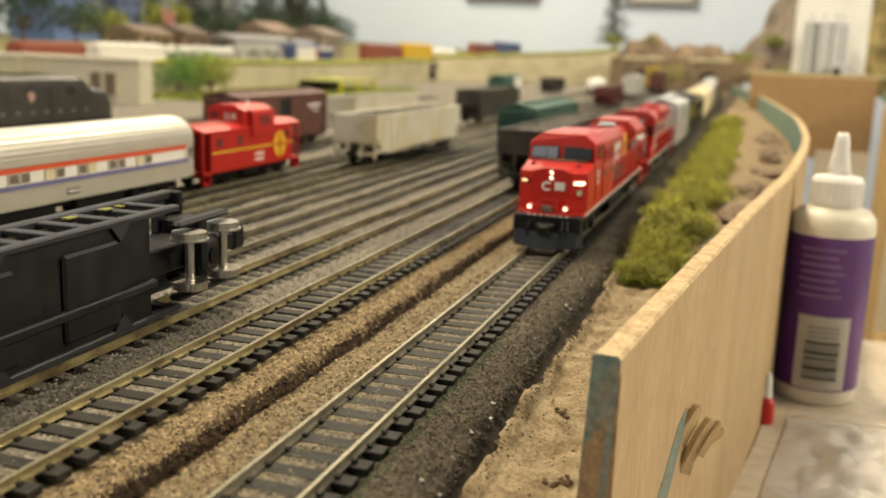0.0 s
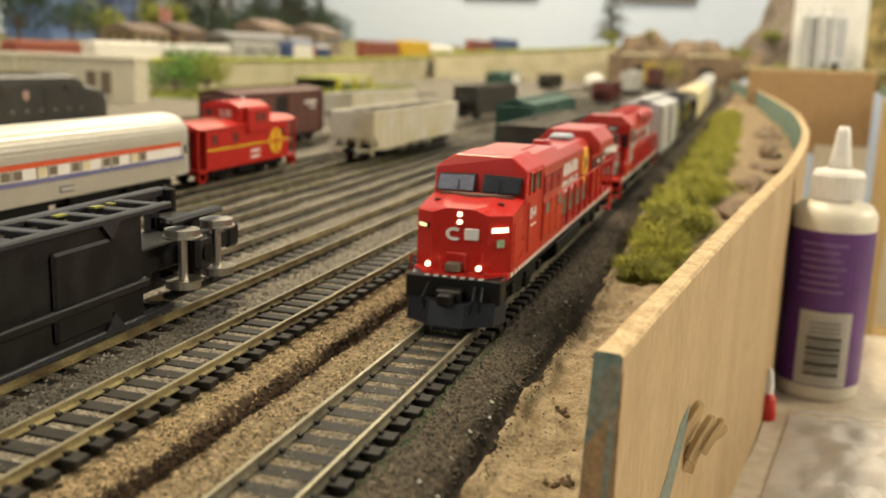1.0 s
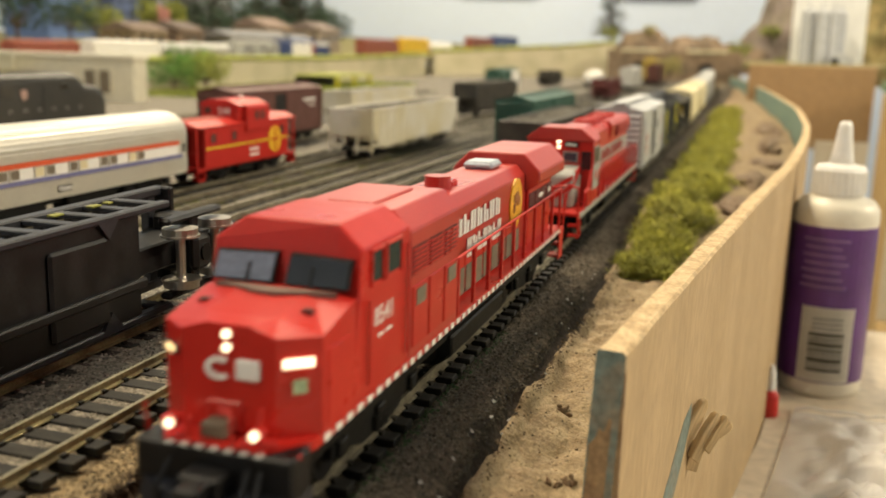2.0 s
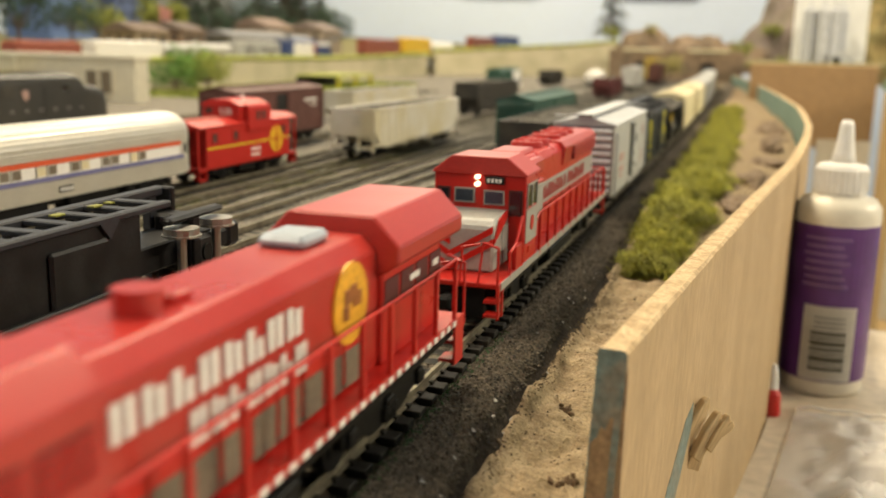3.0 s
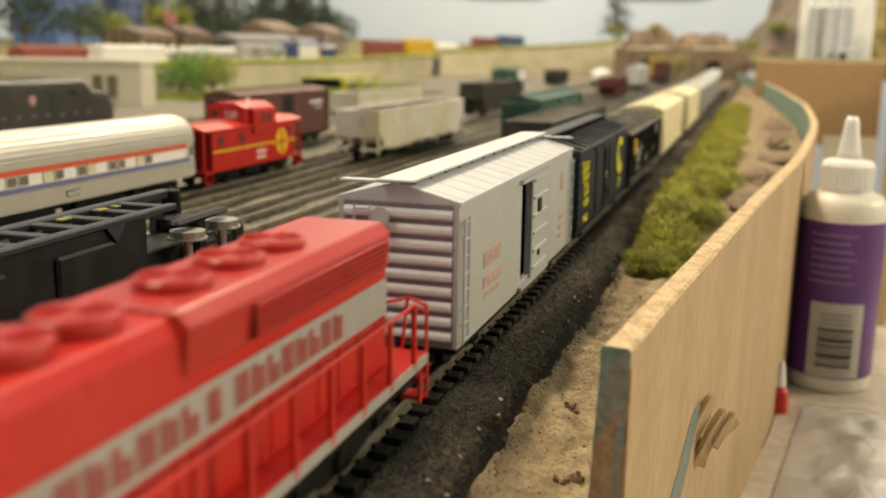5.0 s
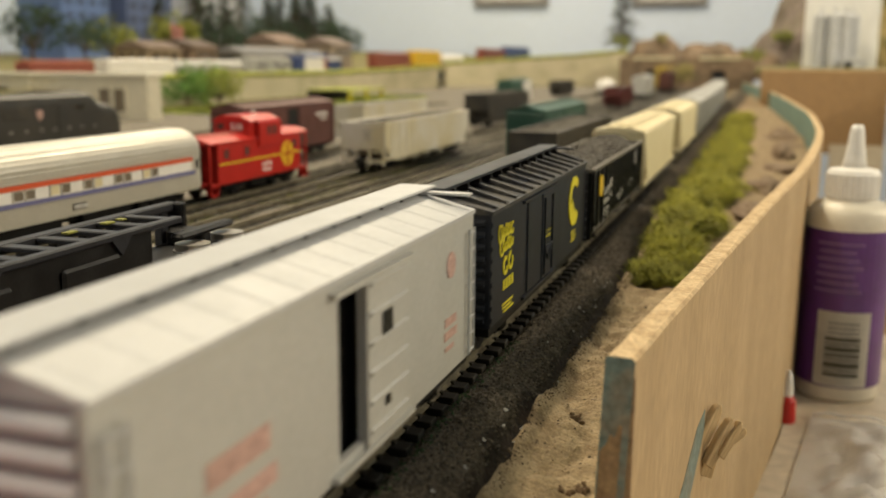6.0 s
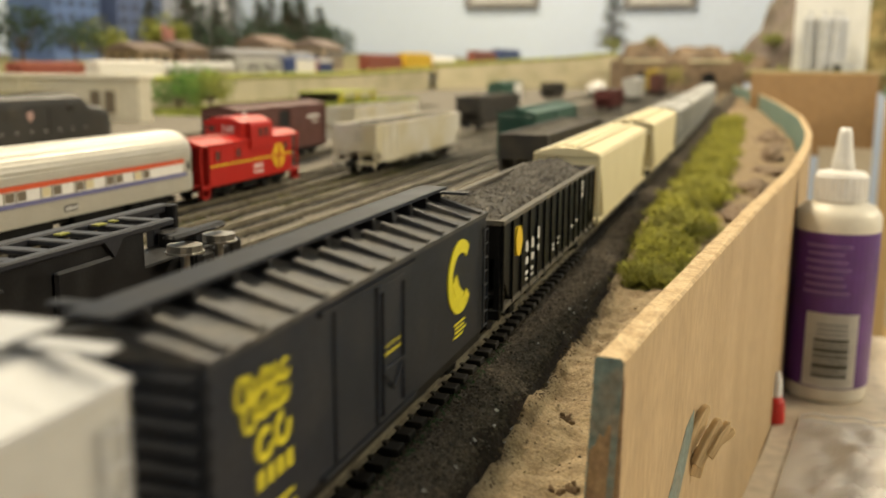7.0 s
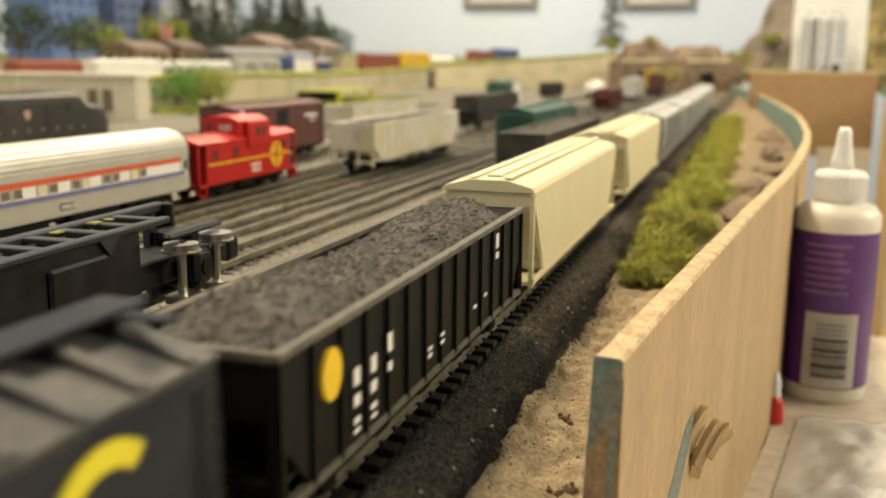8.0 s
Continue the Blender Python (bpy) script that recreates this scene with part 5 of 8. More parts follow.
def covered_hopper(length, mat, label, name="covered_hopper", ribs=0, zt=0.0458):
    """A closed hopper with a flat-topped rounded roof, hatch trough, cut-away ends and end posts."""
    t = thing(name, label, "hopper car", group="cars of the moving train")
    f, r, w = -length / 2, length / 2, 0.0174
    zb = 0.0120
    bm = bmesh.new()
    pts = [(f + 0.001, zt), (r - 0.001, zt), (r - 0.001, zt - 0.007), (r - 0.018, zb + 0.006), (r - 0.018, zb), (f + 0.018, zb), (f + 0.018, zb + 0.006), (f + 0.001, zt - 0.007)]
    prism(bm, pts, -w, w, "x", 0.0012)
    part("body", bm, mat, t)
    bm = bmesh.new()
    prism(bm, [(-w - 0.0004, zt - 0.001), (w + 0.0004, zt - 0.001), (w - 0.001, zt + 0.0012), (0.007, zt + 0.0036), (-0.007, zt + 0.0036), (-w + 0.001, zt + 0.0012)], f, r, bev=0.0003)
    part("roof", bm, mat, t)
    part("hatch_trough", boxes(((-0.0028, 0.0028), (f + 0.008, r - 0.008), (zt + 0.0034, zt + 0.0048), 0.0004)), mat, t)
    part("running_board", boxes(((0.0052, 0.0082), (f + 0.001, r - 0.001), (zt + 0.0040, zt + 0.0045)), ((-0.0082, -0.0052), (f + 0.001, r - 0.001), (zt + 0.0040, zt + 0.0045))), mat, t)
    part("side_sill", boxes(((w - 0.001, w + 0.0004), (f, r), (zb - 0.0005, zb + 0.0012)), ((-w - 0.0004, -w + 0.001), (f, r), (zb - 0.0005, zb + 0.0012))), mat, t)
    for e, d in ((f, 1), (r, -1)):
        for s in (-1, 1):
            part("end_post", boxes(((s * (w - 0.0016), s * w), (e, e + d * 0.0016), (zb - 0.002, zt - 0.002))), mat, t)
            part("end_brace", rods(0.0006, [(s * (w - 0.0008), e + d * 0.001, zt - 0.010), (s * (w - 0.0008), e + d * 0.017, zb + 0.004)]), mat, t)
        part("end_platform", boxes(((-w, w), (e, e + d * 0.017), (zb - 0.0012, zb + 0.0002))), mat, t)
    if ribs:
        rib = finish(boxes(((0, 0.0009), (-0.0006, 0.0006), (zb, zt - 0.001), 0.0001)), "post", mat)
        for i in range(ribs):
            for s in (-1, 1):
                o = part("post", rib, mat, t)
                o.matrix_basis = pose(s * w, f + 0.018 + (length - 0.036) * i / (ribs - 1), 0, 0, 0, 0 if s > 0 else 180)
    for i in (-1, 0, 1):
        bm = bmesh.new()
        c = i * length * 0.22
        prism(bm, [(c - 0.018, zb + 0.001), (c + 0.018, zb + 0.001), (c + 0.005, 0.0065), (c - 0.005, 0.0065)], -w + 0.004, w - 0.004, "x")
        part("chute", bm, mat, t)
    truck(t, f + 0.026)
    truck(t, r - 0.026)
    coupler(t, f, -1)
    coupler(t, r, 1)
    return t


SPEED = 0.1487
TRAIN = [(lead_engine(), 0.5665), (second_engine(), 0.8445), (silver_boxcar(), 1.0580), (navy_boxcar(), 1.2320)]
coal = coal_hopper()
tagged(coal, group="cars of the moving train")
TRAIN.append((coal, 1.4155))
cream = covered_hopper(0.210, CREAM, "plain cream plastic covered hopper car")
TRAIN.append((cream, 1.6290))
TRAIN.append((copy_thing(cream, Matrix()), 1.8920))
grey_car = covered_hopper(0.200, LIGHTGREY, "light grey ribbed covered hopper car", ribs=14)
TRAIN.append((grey_car, 2.130))
for k in range(1, 6):
    TRAIN.append((copy_thing(grey_car, Matrix()), 2.130 + 0.222 * k))


def motions():
    for car, y0 in TRAIN:
        rows = []
        for k in range(17):
            t = k * 0.5
            y = y0 - SPEED * t
            rows.append((t, pose(bend(y), y, 0, 0, 0, math.degrees(math.atan2(-(bend(y + 0.07) - bend(y - 0.07)), 0.14)))))
        walk(car, rows)
# ------------------------------------------------------------------ the room
# White wall with the bluish cast of daylight put into its colour.
WALLWHITE = material("white_wall_daylight_tint", (0.63, 0.72, 0.87), 0.8, vary=0.02, grain=40, stain=2)


def room():
    ob = new("floor", finish(boxes(((-3.6, 2.4), (-2.6, 5.3), (-0.95, -0.9))), "floor", material("room_floor", (0.25, 0.22, 0.18), 0.6, vary=0.06, grain=20, stain=2)))
    tagged(ob, "plain brownish room floor", "floor", kind="structure")
    for nm, b in (("wall_north", ((-3.6, 2.4), (5.2, 5.3), (-0.9, 2.3))), ("wall_south", ((-3.6, 2.4), (-2.6, -2.5), (-0.9, 2.3))), ("wall_west", ((-3.6, -3.5), (-2.5, 5.2), (-0.9, 2.3))), ("wall_east", ((2.3, 2.4), (-2.5, 5.2), (-0.9, 2.3)))):
        tagged(new(nm, finish(boxes(b), nm, WALLWHITE)), "plain white room wall with bluish daylight put into its colour", "wall", kind="structure")
    tagged(new("ceiling", finish(boxes(((-3.6, 2.4), (-2.6, 5.3), (2.3, 2.4))), "ceiling", WALLWHITE)), "white room ceiling", "ceiling", kind="structure")


room()


def picture_frame(x0, x1, z0, z1):
    t = thing("picture_frame", "grey framed board hanging on the white wall", "picture", group="frames on the wall")
    part("frame", boxes(((x0, x1), (5.17, 5.2), (z0, z0 + 0.03), 0.004), ((x0, x1), (5.17, 5.2), (z1 - 0.03, z1), 0.004), ((x0, x0 + 0.03), (5.17, 5.2), (z0 + 0.03, z1 - 0.03), 0.004), ((x1 - 0.03, x1), (5.17, 5.2), (z0 + 0.03, z1 - 0.03), 0.004)), material("grey_frame", (0.22, 0.21, 0.20), 0.5, grain=60, stain=8), t)
    part("board", boxes(((x0 + 0.03, x1 - 0.03), (5.185, 5.2), (z0 + 0.03, z1 - 0.03))), material("pale_board", (0.6, 0.6, 0.58), 0.5, grain=60, stain=8), t)


picture_frame(-1.475, -1.06, 0.385, 0.72)
picture_frame(-0.61, -0.235, 0.375, 0.72)

# ------------------------------------------------------------------ loose stones and scenery on the ground
TANSTONE = material("tan_ballast_stone", (0.25, 0.185, 0.10), 0.85, vary=0.14, island=0.75, stain=300)
GREYSTONE = material("grey_ballast_stone", (0.215, 0.190, 0.150), 0.85, vary=0.14, island=0.75, stain=300)
CINDER = material("dark_cinder", (0.090, 0.072, 0.050), 0.8, vary=0.15, island=0.75, stain=300)
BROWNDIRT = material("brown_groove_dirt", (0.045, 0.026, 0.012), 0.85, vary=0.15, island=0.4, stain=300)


def stones(name, label, mat, n, where, size, seed):
    rng = np.random.default_rng(seed)
    verts, faces = [], []
    base = np.array([(1, 0, 0), (-1, 0, 0), (0, 1, 0), (0, -1, 0), (0, 0, 1), (0, 0, -1)], float)
    tri = [(0, 2, 4), (2, 1, 4), (1, 3, 4), (3, 0, 4), (2, 0, 5), (1, 2, 5), (3, 1, 5), (0, 3, 5)]
    for _ in range(n):
        x, y = where(rng)
        s = rng.uniform(*size)
        p = base * s * rng.uniform(0.6, 1.35, (6, 1)) + rng.uniform(-0.3, 0.3, (6, 3)) * s
        k = len(verts)
        z = sand_z(x, y) if x > 0.0345 and y < 0.55 else ground_height(x, y)
        verts += [(x + a, y + b, z + c * 0.8) for a, b, c in p]
        faces += [(k + a, k + b, k + c) for a, b, c in tri]
    tagged(new(name, soup(name, verts, faces, mat)), label, "gravel", kind="stuff")


def far_more(rng, y0, y1):
    """Denser towards the near end."""
    return y0 + (y1 - y0) * rng.random() ** 1.7


def off_rails(x):
    for c in (0.0, -0.061, -0.101, -0.139, -0.176, -0.214, -0.253):
        if abs(abs(x - c) - 0.0086) < 0.0016:
            return False
    return True


def spread(x0, x1, y0, y1):
    def pick(rng):
        while True:
            x = rng.uniform(x0, x1)
            if off_rails(x):
                return x, far_more(rng, y0, y1)
    return pick


def two(a, b):
    return lambda rng: a(rng) if rng.random() < 0.5 else b(rng)


SANDMAT = material("plaster_sand", (0.33, 0.245, 0.138), 0.8, vary=0.16, grain=900, bump=0.0014, second=(0.19, 0.13, 0.066), stain=120)


def sand_z(x, y):
    inner = 0.0342 + 0.0012 * noise.noise((0, y * 45, 3.3)) + 0.0006 * noise.noise((x * 100, y * 190, 1.3))
    k = min(1.0, max(-1.8, (x - inner) / 0.0026))
    return ground_height(x, y) - 0.0004 + 0.0022 * k + 0.0032 * abs(noise.noise((x * 75, y * 75, 6.6))) + 0.0014 * noise.noise((x * 170, y * 170, 9.1)) + 0.0005 * abs(noise.noise((x * 420, y * 420, 2.6))) - 0.0006


def sand_bank():
    """The smooth plaster and sand apron between the cinder shoulder and the fascia."""
    ny, nx, verts, faces = 330, 40, [], []
    for j in range(ny + 1):
        y = 0.06 + 0.50 * j / ny
        for i in range(nx + 1):
            x = 0.0305 + (edge_x(y) + 0.0015 - 0.0305) * i / nx
            verts.append((x, y, sand_z(x, y)))
    for j in range(ny):
        for i in range(nx):
            a = j * (nx + 1) + i
            faces.append((a, a + 1, a + nx + 2, a + nx + 1))
    tagged(new("sand_bank", soup("sand_bank", verts, faces, SANDMAT, True)), "tan plaster and sand apron along the fascia", "ground", kind="structure")


sand_bank()
stones("tan_ballast", "tan crushed stone ballast beside the main line", TANSTONE, 16000, two(spread(-0.047, GROOVE - 0.0030, 0.07, 0.75), spread(GROOVE + 0.0030, -0.0095, 0.07, 0.75)), (0.00028, 0.00075), 1)
stones("grey_ballast", "grey crushed stone ballast of the yard", GREYSTONE, 26000, spread(-0.165, -0.072, 0.10, 0.85), (0.0003, 0.00075), 2)
stones("track_ballast", "grey stone chips between the ties", GREYSTONE, 9000, two(spread(-0.0078, 0.0078, 0.08, 0.7), spread(-0.069, -0.052, 0.08, 0.7)), (0.00022, 0.00060), 3)
stones("cinders", "dark brown cinders on the track shoulder", CINDER, 21000, spread(0.0105, 0.0315, 0.08, 0.9), (0.00022, 0.00070), 4)
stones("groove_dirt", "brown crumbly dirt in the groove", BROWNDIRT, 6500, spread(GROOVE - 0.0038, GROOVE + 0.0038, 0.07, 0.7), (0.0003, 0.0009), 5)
stones("sand_crumbs", "pale sand crumbs and small pebbles", material("sand_crumb", (0.34, 0.25, 0.15), 0.9, vary=0.1, island=0.45, stain=300), 5200, spread(0.0345, 0.062, 0.1, 0.5), (0.00012, 0.00040), 6)
stones("pale_chips", "a few pale stone chips lying on the shoulder", material("pale_chip", (0.55, 0.52, 0.46), 0.7, vary=0.1, island=0.2), 45, spread(0.0250, 0.0345, 0.12, 0.42), (0.0004, 0.0010), 7)
stones("green_crumbs", "scattered green ground foam beside the track", material("green_foam", (0.030, 0.075, 0.022), 0.9, vary=0.2, island=0.4), 1100, spread(0.0128, 0.0180, 0.12, 0.30), (0.0002, 0.0006), 8)
stones("edge_dirt", "brown dirt crumbs along the edge of the sand", material("brown_edge_dirt", (0.10, 0.066, 0.035), 0.9, vary=0.15, island=0.5, stain=300), 1100, lambda rng: (0.0335 + abs(rng.normal(0, 0.0022)), rng.uniform(0.09, 0.5)), (0.00018, 0.00050), 19)
SPECK = material("dark_speck", (0.05, 0.032, 0.016), 0.9, island=0.3)
stones("sand_specks", "small dark dirt specks scattered over the sand", SPECK, 170, spread(0.038, 0.060, 0.11, 0.42), (0.00020, 0.00060), 16)


CLOD = material("brown_clod", (0.15, 0.095, 0.05), 0.9, vary=0.15, stain=300)


def crumble(cx, cy, size, seed):
    """A broken dark clod pressed into the sand."""
    rng = random.Random(seed)
    bm = bmesh.new()
    for _ in range(14):
        m = Matrix.Translation((cx + rng.gauss(0, size * 0.5), cy + rng.gauss(0, size * 0.8), sand_z(cx, cy) + rng.uniform(-0.0003, 0.0004))) @ Euler((rng.random() * 6, rng.random() * 6, rng.random() * 6)).to_matrix().to_4x4()
        bmesh.ops.create_icosphere(bm, subdivisions=1, radius=rng.uniform(0.2, 0.5) * size, matrix=m @ Matrix.Diagonal((1, 1.5, 0.45, 1)))
    for v in bm.verts:
        v.co += Vector((rng.uniform(-1, 1), rng.uniform(-1, 1), rng.uniform(-1, 1))) * size * 0.06
    tagged(new("dirt_clod", finish(bm, "dirt_clod", CLOD)), "dark brown broken dirt crumbs lying in the sand", "dirt", kind="stuff")


for k, (cx, cy, sz) in enumerate(((0.0475, 0.172, 0.0032), (0.0525, 0.215, 0.0026), (0.0450, 0.255, 0.0018), (0.050, 0.29, 0.0014))):
    crumble(cx, cy, sz, k)

MOSS = [material("moss_yellow_green", (0.31, 0.30, 0.030), 0.9, vary=0.15, island=0.5), material("moss_olive", (0.21, 0.205, 0.022), 0.9, vary=0.15, island=0.5)]


def moss():
    """The bank of green fibre turf between the line and the fascia: blades in tufts over low mounds."""
    rng = np.random.default_rng(11)
    for which in range(2):
        verts, faces = [], []
        for _ in range(2300):
            y = 0.425 + 1.30 * rng.random() ** 1.35
            u = rng.random()
            lo = 0.036 + bend(y) + 0.008 * noise.noise((y * 18, 0, 3))
            hi = lo + 0.022 + 0.016 * min(1, (y - 0.42) * 5) + 0.012 * noise.noise((y * 12, 7, 3))
            x = lo + (hi - lo) * u
            if noise.noise((x * 60, y * 60, 5.5 + which)) < -0.22:
                continue
            h = (0.003 + 0.0068 * math.sin(math.pi * u) ** 0.7) * (0.7 + 0.6 * noise.noise((x * 70, y * 70, 1.2)) + 0.3) * min(1, (y - 0.41) * 14 + 0.3)
            z0 = ground_height(x, y) + 0.001
            for _ in range(34):
                a = rng.uniform(0, 2 * math.pi)
                r = rng.uniform(0, 0.0042)
                bx, by = x + r * math.cos(a), y + r * math.sin(a)
                bz = z0 + h * rng.uniform(0.1, 1.0)
                l, wd = rng.uniform(0.0020, 0.0056), rng.uniform(0.00012, 0.00034)
                d = np.array([math.cos(a * 3.1), math.sin(a * 3.1), rng.uniform(-0.3, 1.1)])
                d = d / np.linalg.norm(d)
                s = np.array([-d[1], d[0], 0.3 * rng.uniform(-1, 1)])
                k = len(verts)
                p = np.array((bx, by, bz))
                verts += [tuple(p - s * wd), tuple(p + s * wd), tuple(p + d * l * 0.6 + s * wd * 0.8), tuple(p + d * l), tuple(p + d * l * 0.6 - s * wd * 0.8)]
                faces.append((k, k + 1, k + 2, k + 3, k + 4))
        tagged(new("moss", soup("moss", verts, faces, MOSS[which])), "yellow-green fibrous model turf along the bank", "grass", kind="stuff")
    verts, faces = [], []
    for j in range(120):
        for i in range(9):
            y = 0.43 + 1.3 * j / 119
            u = i / 8
            lo = 0.036 + bend(y) + 0.008 * noise.noise((y * 18, 0, 3))
            hi = lo + 0.022 + 0.016 * min(1, (y - 0.42) * 5) + 0.012 * noise.noise((y * 12, 7, 3))
            x = lo + (hi - lo) * u
            h = (0.006 * math.sin(math.pi * u)) * min(1, (y - 0.42) * 10 + 0.2) * (0.8 + 0.5 * noise.noise((x * 70, y * 70, 1.2)))
            verts.append((x, y, ground_height(x, y) - 0.001 + h))
    for j in range(119):
        for i in range(8):
            a = j * 9 + i
            faces.append((a, a + 1, a + 10, a + 9))
    tagged(new("moss_mound", soup("moss_mound", verts, faces, MOSS[1], True)), "low olive mound under the model turf", "grass", kind="stuff")


moss()
ROCKTAN = material("tan_plaster_rock", (0.20, 0.14, 0.088), 0.9, vary=0.15, grain=300, bump=0.002, second=(0.17, 0.115, 0.075), stain=60)


def rock(name, label, cx, cy, z, sx, sy, sz, seed, mat=None, cat="rock"):
    bm = bmesh.new()
    bmesh.ops.create_icosphere(bm, subdivisions=4, radius=1)
    for v in bm.verts:
        n = v.co.normalized()
        d = 1 + 0.28 * noise.noise(n * 1.7 + Vector((seed, 0, 0))) + 0.16 * abs(noise.noise(n * 4.5 + Vector((0, seed, 0)))) + 0.08 * noise.noise(n * 11)
        v.co = Vector((cx + n.x * d * sx, cy + n.y * d * sy, z + max(-0.05, n.z) * d * sz))
    return tagged(new(name, finish(bm, name, mat or ROCKTAN)), label, cat)


for k in range(7):
    yy = 0.62 + 0.13 * k
    rock("bank_rock", "tan plaster rock beside the turf bank", edge_x(yy) - 0.024 - 0.004 * (k % 2), yy, ground_height(edge_x(yy) - 0.02, yy) - 0.001, 0.012 + 0.004 * (k % 3), 0.028, 0.008 + 0.002 * (k % 2), k)


# ------------------------------------------------------------------ standing cars in the yard
def boxcar(label, mat, length, x, y, z=0.0, zt=0.0500, door=True, name="boxcar", half=None, m=None, group="cars standing in the yard", open_door=False):
    """A plain standing boxcar: y is its near end."""
    t = thing(name, label, "boxcar", pose(x, y + length / 2, z), group)
    f, r, w = -length / 2, length / 2, 0.0165
    zb = 0.0125
    part("body", boxes(((-w, w), (f, r), (zb, zt), 0.0005)), mat, t)
    bm = bmesh.new()
    prism(bm, [(-w - 0.0006, zt - 0.0003), (w + 0.0006, zt - 0.0003), (w + 0.0006, zt + 0.0006), (0, zt + 0.0040), (-w - 0.0006, zt + 0.0006)], f, r)
    part("roof", bm, mat, t)
    part("running_board", boxes(((-0.003, 0.003), (f - 0.002, r + 0.002), (zt + 0.0044, zt + 0.0050))), mat, t)
    boxcar_ribs(t, f, w, zb + 0.001, zt - 0.001, 8, mat, -1)
    if door:
        part("door", boxes(((w, w + 0.0009), (-0.011 + (0.02 if open_door else 0), 0.011 + (0.02 if open_door else 0)), (zb + 0.001, zt - 0.002), 0.0003)), mat, t)
    if open_door:
        # The body is solid: a black sheet paints the shaded opening on it.
        part("doorway", boxes(((w - 0.0006, w + 0.0002), (-0.011, 0.008), (zb + 0.003, zt - 0.003))), BLACK, t, "black sheet painted in as the shade of an open doorway")
    if half is not None:
        part("painted_half", boxes(((w, w + 0.0003), (f + length * 0.45, r), (zb, zt - 0.001)), ((w, w + 0.0002), (r - 0.002, r), (zb, zt))), half, t)
    ladder("ladder", t, w, r - 0.004, zb + 0.002, zt - 0.004, 7, mat)
    ladder("ladder", t, w, f + 0.004, zb + 0.002, zt - 0.004, 7, mat)
    part("side_sill", boxes(((-w + 0.001, w - 0.001), (f + 0.002, r - 0.002), (0.010, zb + 0.0003))), FRAME, t)
    truck(t, f + 0.026)
    truck(t, r - 0.026)
    coupler(t, f, -1)
    coupler(t, r, 1)
    return t


b = boxcar("boxcar-brown model car with an black sheet painted in as the shade of an open doorway and small white lettering", BROWN, 0.172, -0.331, 0.695, zt=0.0515, open_door=True)
bars(b, WHITE, 0.0165, 0.058, 0.040, [(0, 0.001, 0.026, 0.0022), (0.004, -0.004, 0.014, 0.0012)])
boxcar("dark green model boxcar standing behind a coal hopper", GREEN, 0.19, -0.1005, 0.785, zt=0.0500)
boxcar("green model boxcar with a white painted side", GREEN, 0.17, -0.425, 1.93, zt=0.0500, half=WHITE)


def standing_hopper(label, mat, length, x, y, zt, load=None, ribs=15, w=0.0165, proud=0.0009, panel=0.026):
    t = thing("hopper_car", label, "hopper car", pose(x, y + length / 2, 0), "cars standing in the yard")
    f, r = -length / 2, length / 2
    hopper_body(t, f, r, w, 0.0135, zt, mat, ribs, slope=0.026, proud=proud)
    coal_heap(t, w - 0.0012, f + 0.001, r - 0.001, zt - 0.0020, 0.0020 if load else 0.005, 8, 900, load)
    for e, d in ((f, -1), (r, 1)):
        bm = boxes(((-w, w), (e - 0.0004, e + 0.0006), (panel, zt)))
        part("end_sheet", bm, mat, t)
        for x_ in (-w + 0.001, -0.0055, 0.0055, w - 0.001):
            part("end_post", boxes(((x_ - 0.0009, x_ + 0.0009), (e - 0.0009, e + 0.0009), (0.0085, panel + 0.001))), mat, t)
        part("end_beam", boxes(((-w, w), (e - 0.001, e + 0.001), (0.0110, 0.0135))), mat, t)
        part("end_rung", boxes(((0.0055, w), (e - 0.001, e + 0.0006), (0.019, 0.0200)), ((-w, -0.0055), (e - 0.001, e + 0.0006), (0.019, 0.0200))), mat, t)
    truck(t, f + 0.026, wheel=STEEL if not load else BLACK)
    truck(t, r - 0.026)
    coupler(t, f, -1)
    return t


DUSTYCOAL = material("dusty_coal_load", (0.090, 0.082, 0.068), 0.9, vary=0.2, grain=900, bump=0.001, island=0.35)
PALEGREY = material("pale_grey_hopper_paint", (0.58, 0.56, 0.50), 0.5, vary=0.05, second=(0.50, 0.45, 0.29), stain=25)
h = standing_hopper("pale grey weathered model coal hopper with dark load", PALEGREY, 0.225, -0.2135, 0.704, 0.0425, DUSTYCOAL, w=0.0188, proud=0.0004, panel=0.0215)
bars_end = bmesh.new()
for k, wd in enumerate((0.009, 0.006, 0.008, 0.005)):
    box(bars_end, (-wd / 2 + 0.004, wd / 2 + 0.004), (-0.1133, -0.1128), (0.0360 - k * 0.0022, 0.0366 - k * 0.0022))
part("lettering", bars_end, GREY, h)
standing_hopper("pale grey model hopper standing farther back in the yard", PALEGREY, 0.20, -0.331, 0.94, 0.0440, DUSTYCOAL)
standing_hopper("black model coal hopper with dusty load", DIRTYBLACK, 0.235, -0.061, 0.645, 0.0430, DUSTYCOAL)
standing_hopper("dirty black model hopper standing on a far track", DIRTYBLACK, 0.225, -0.280, 1.245, 0.0465, DUSTYCOAL)
standing_hopper("small black gondola far back in the yard", DIRTYBLACK, 0.15, -0.42, 2.42, 0.0420, DUSTYCOAL)
standing_hopper("maroon model hopper far back in the yard", material("maroon_paint", (0.10, 0.022, 0.02), 0.5, vary=0.1), 0.17, -0.190, 1.85, 0.0420, DUSTYCOAL)
boxcar("light grey boxcar far back in the yard", LIGHTGREY, 0.18, -0.205, 2.35, zt=0.0560)
boxcar("small brown boxcar far back in the yard", BROWN, 0.18, -0.20, 2.9, zt=0.0600)
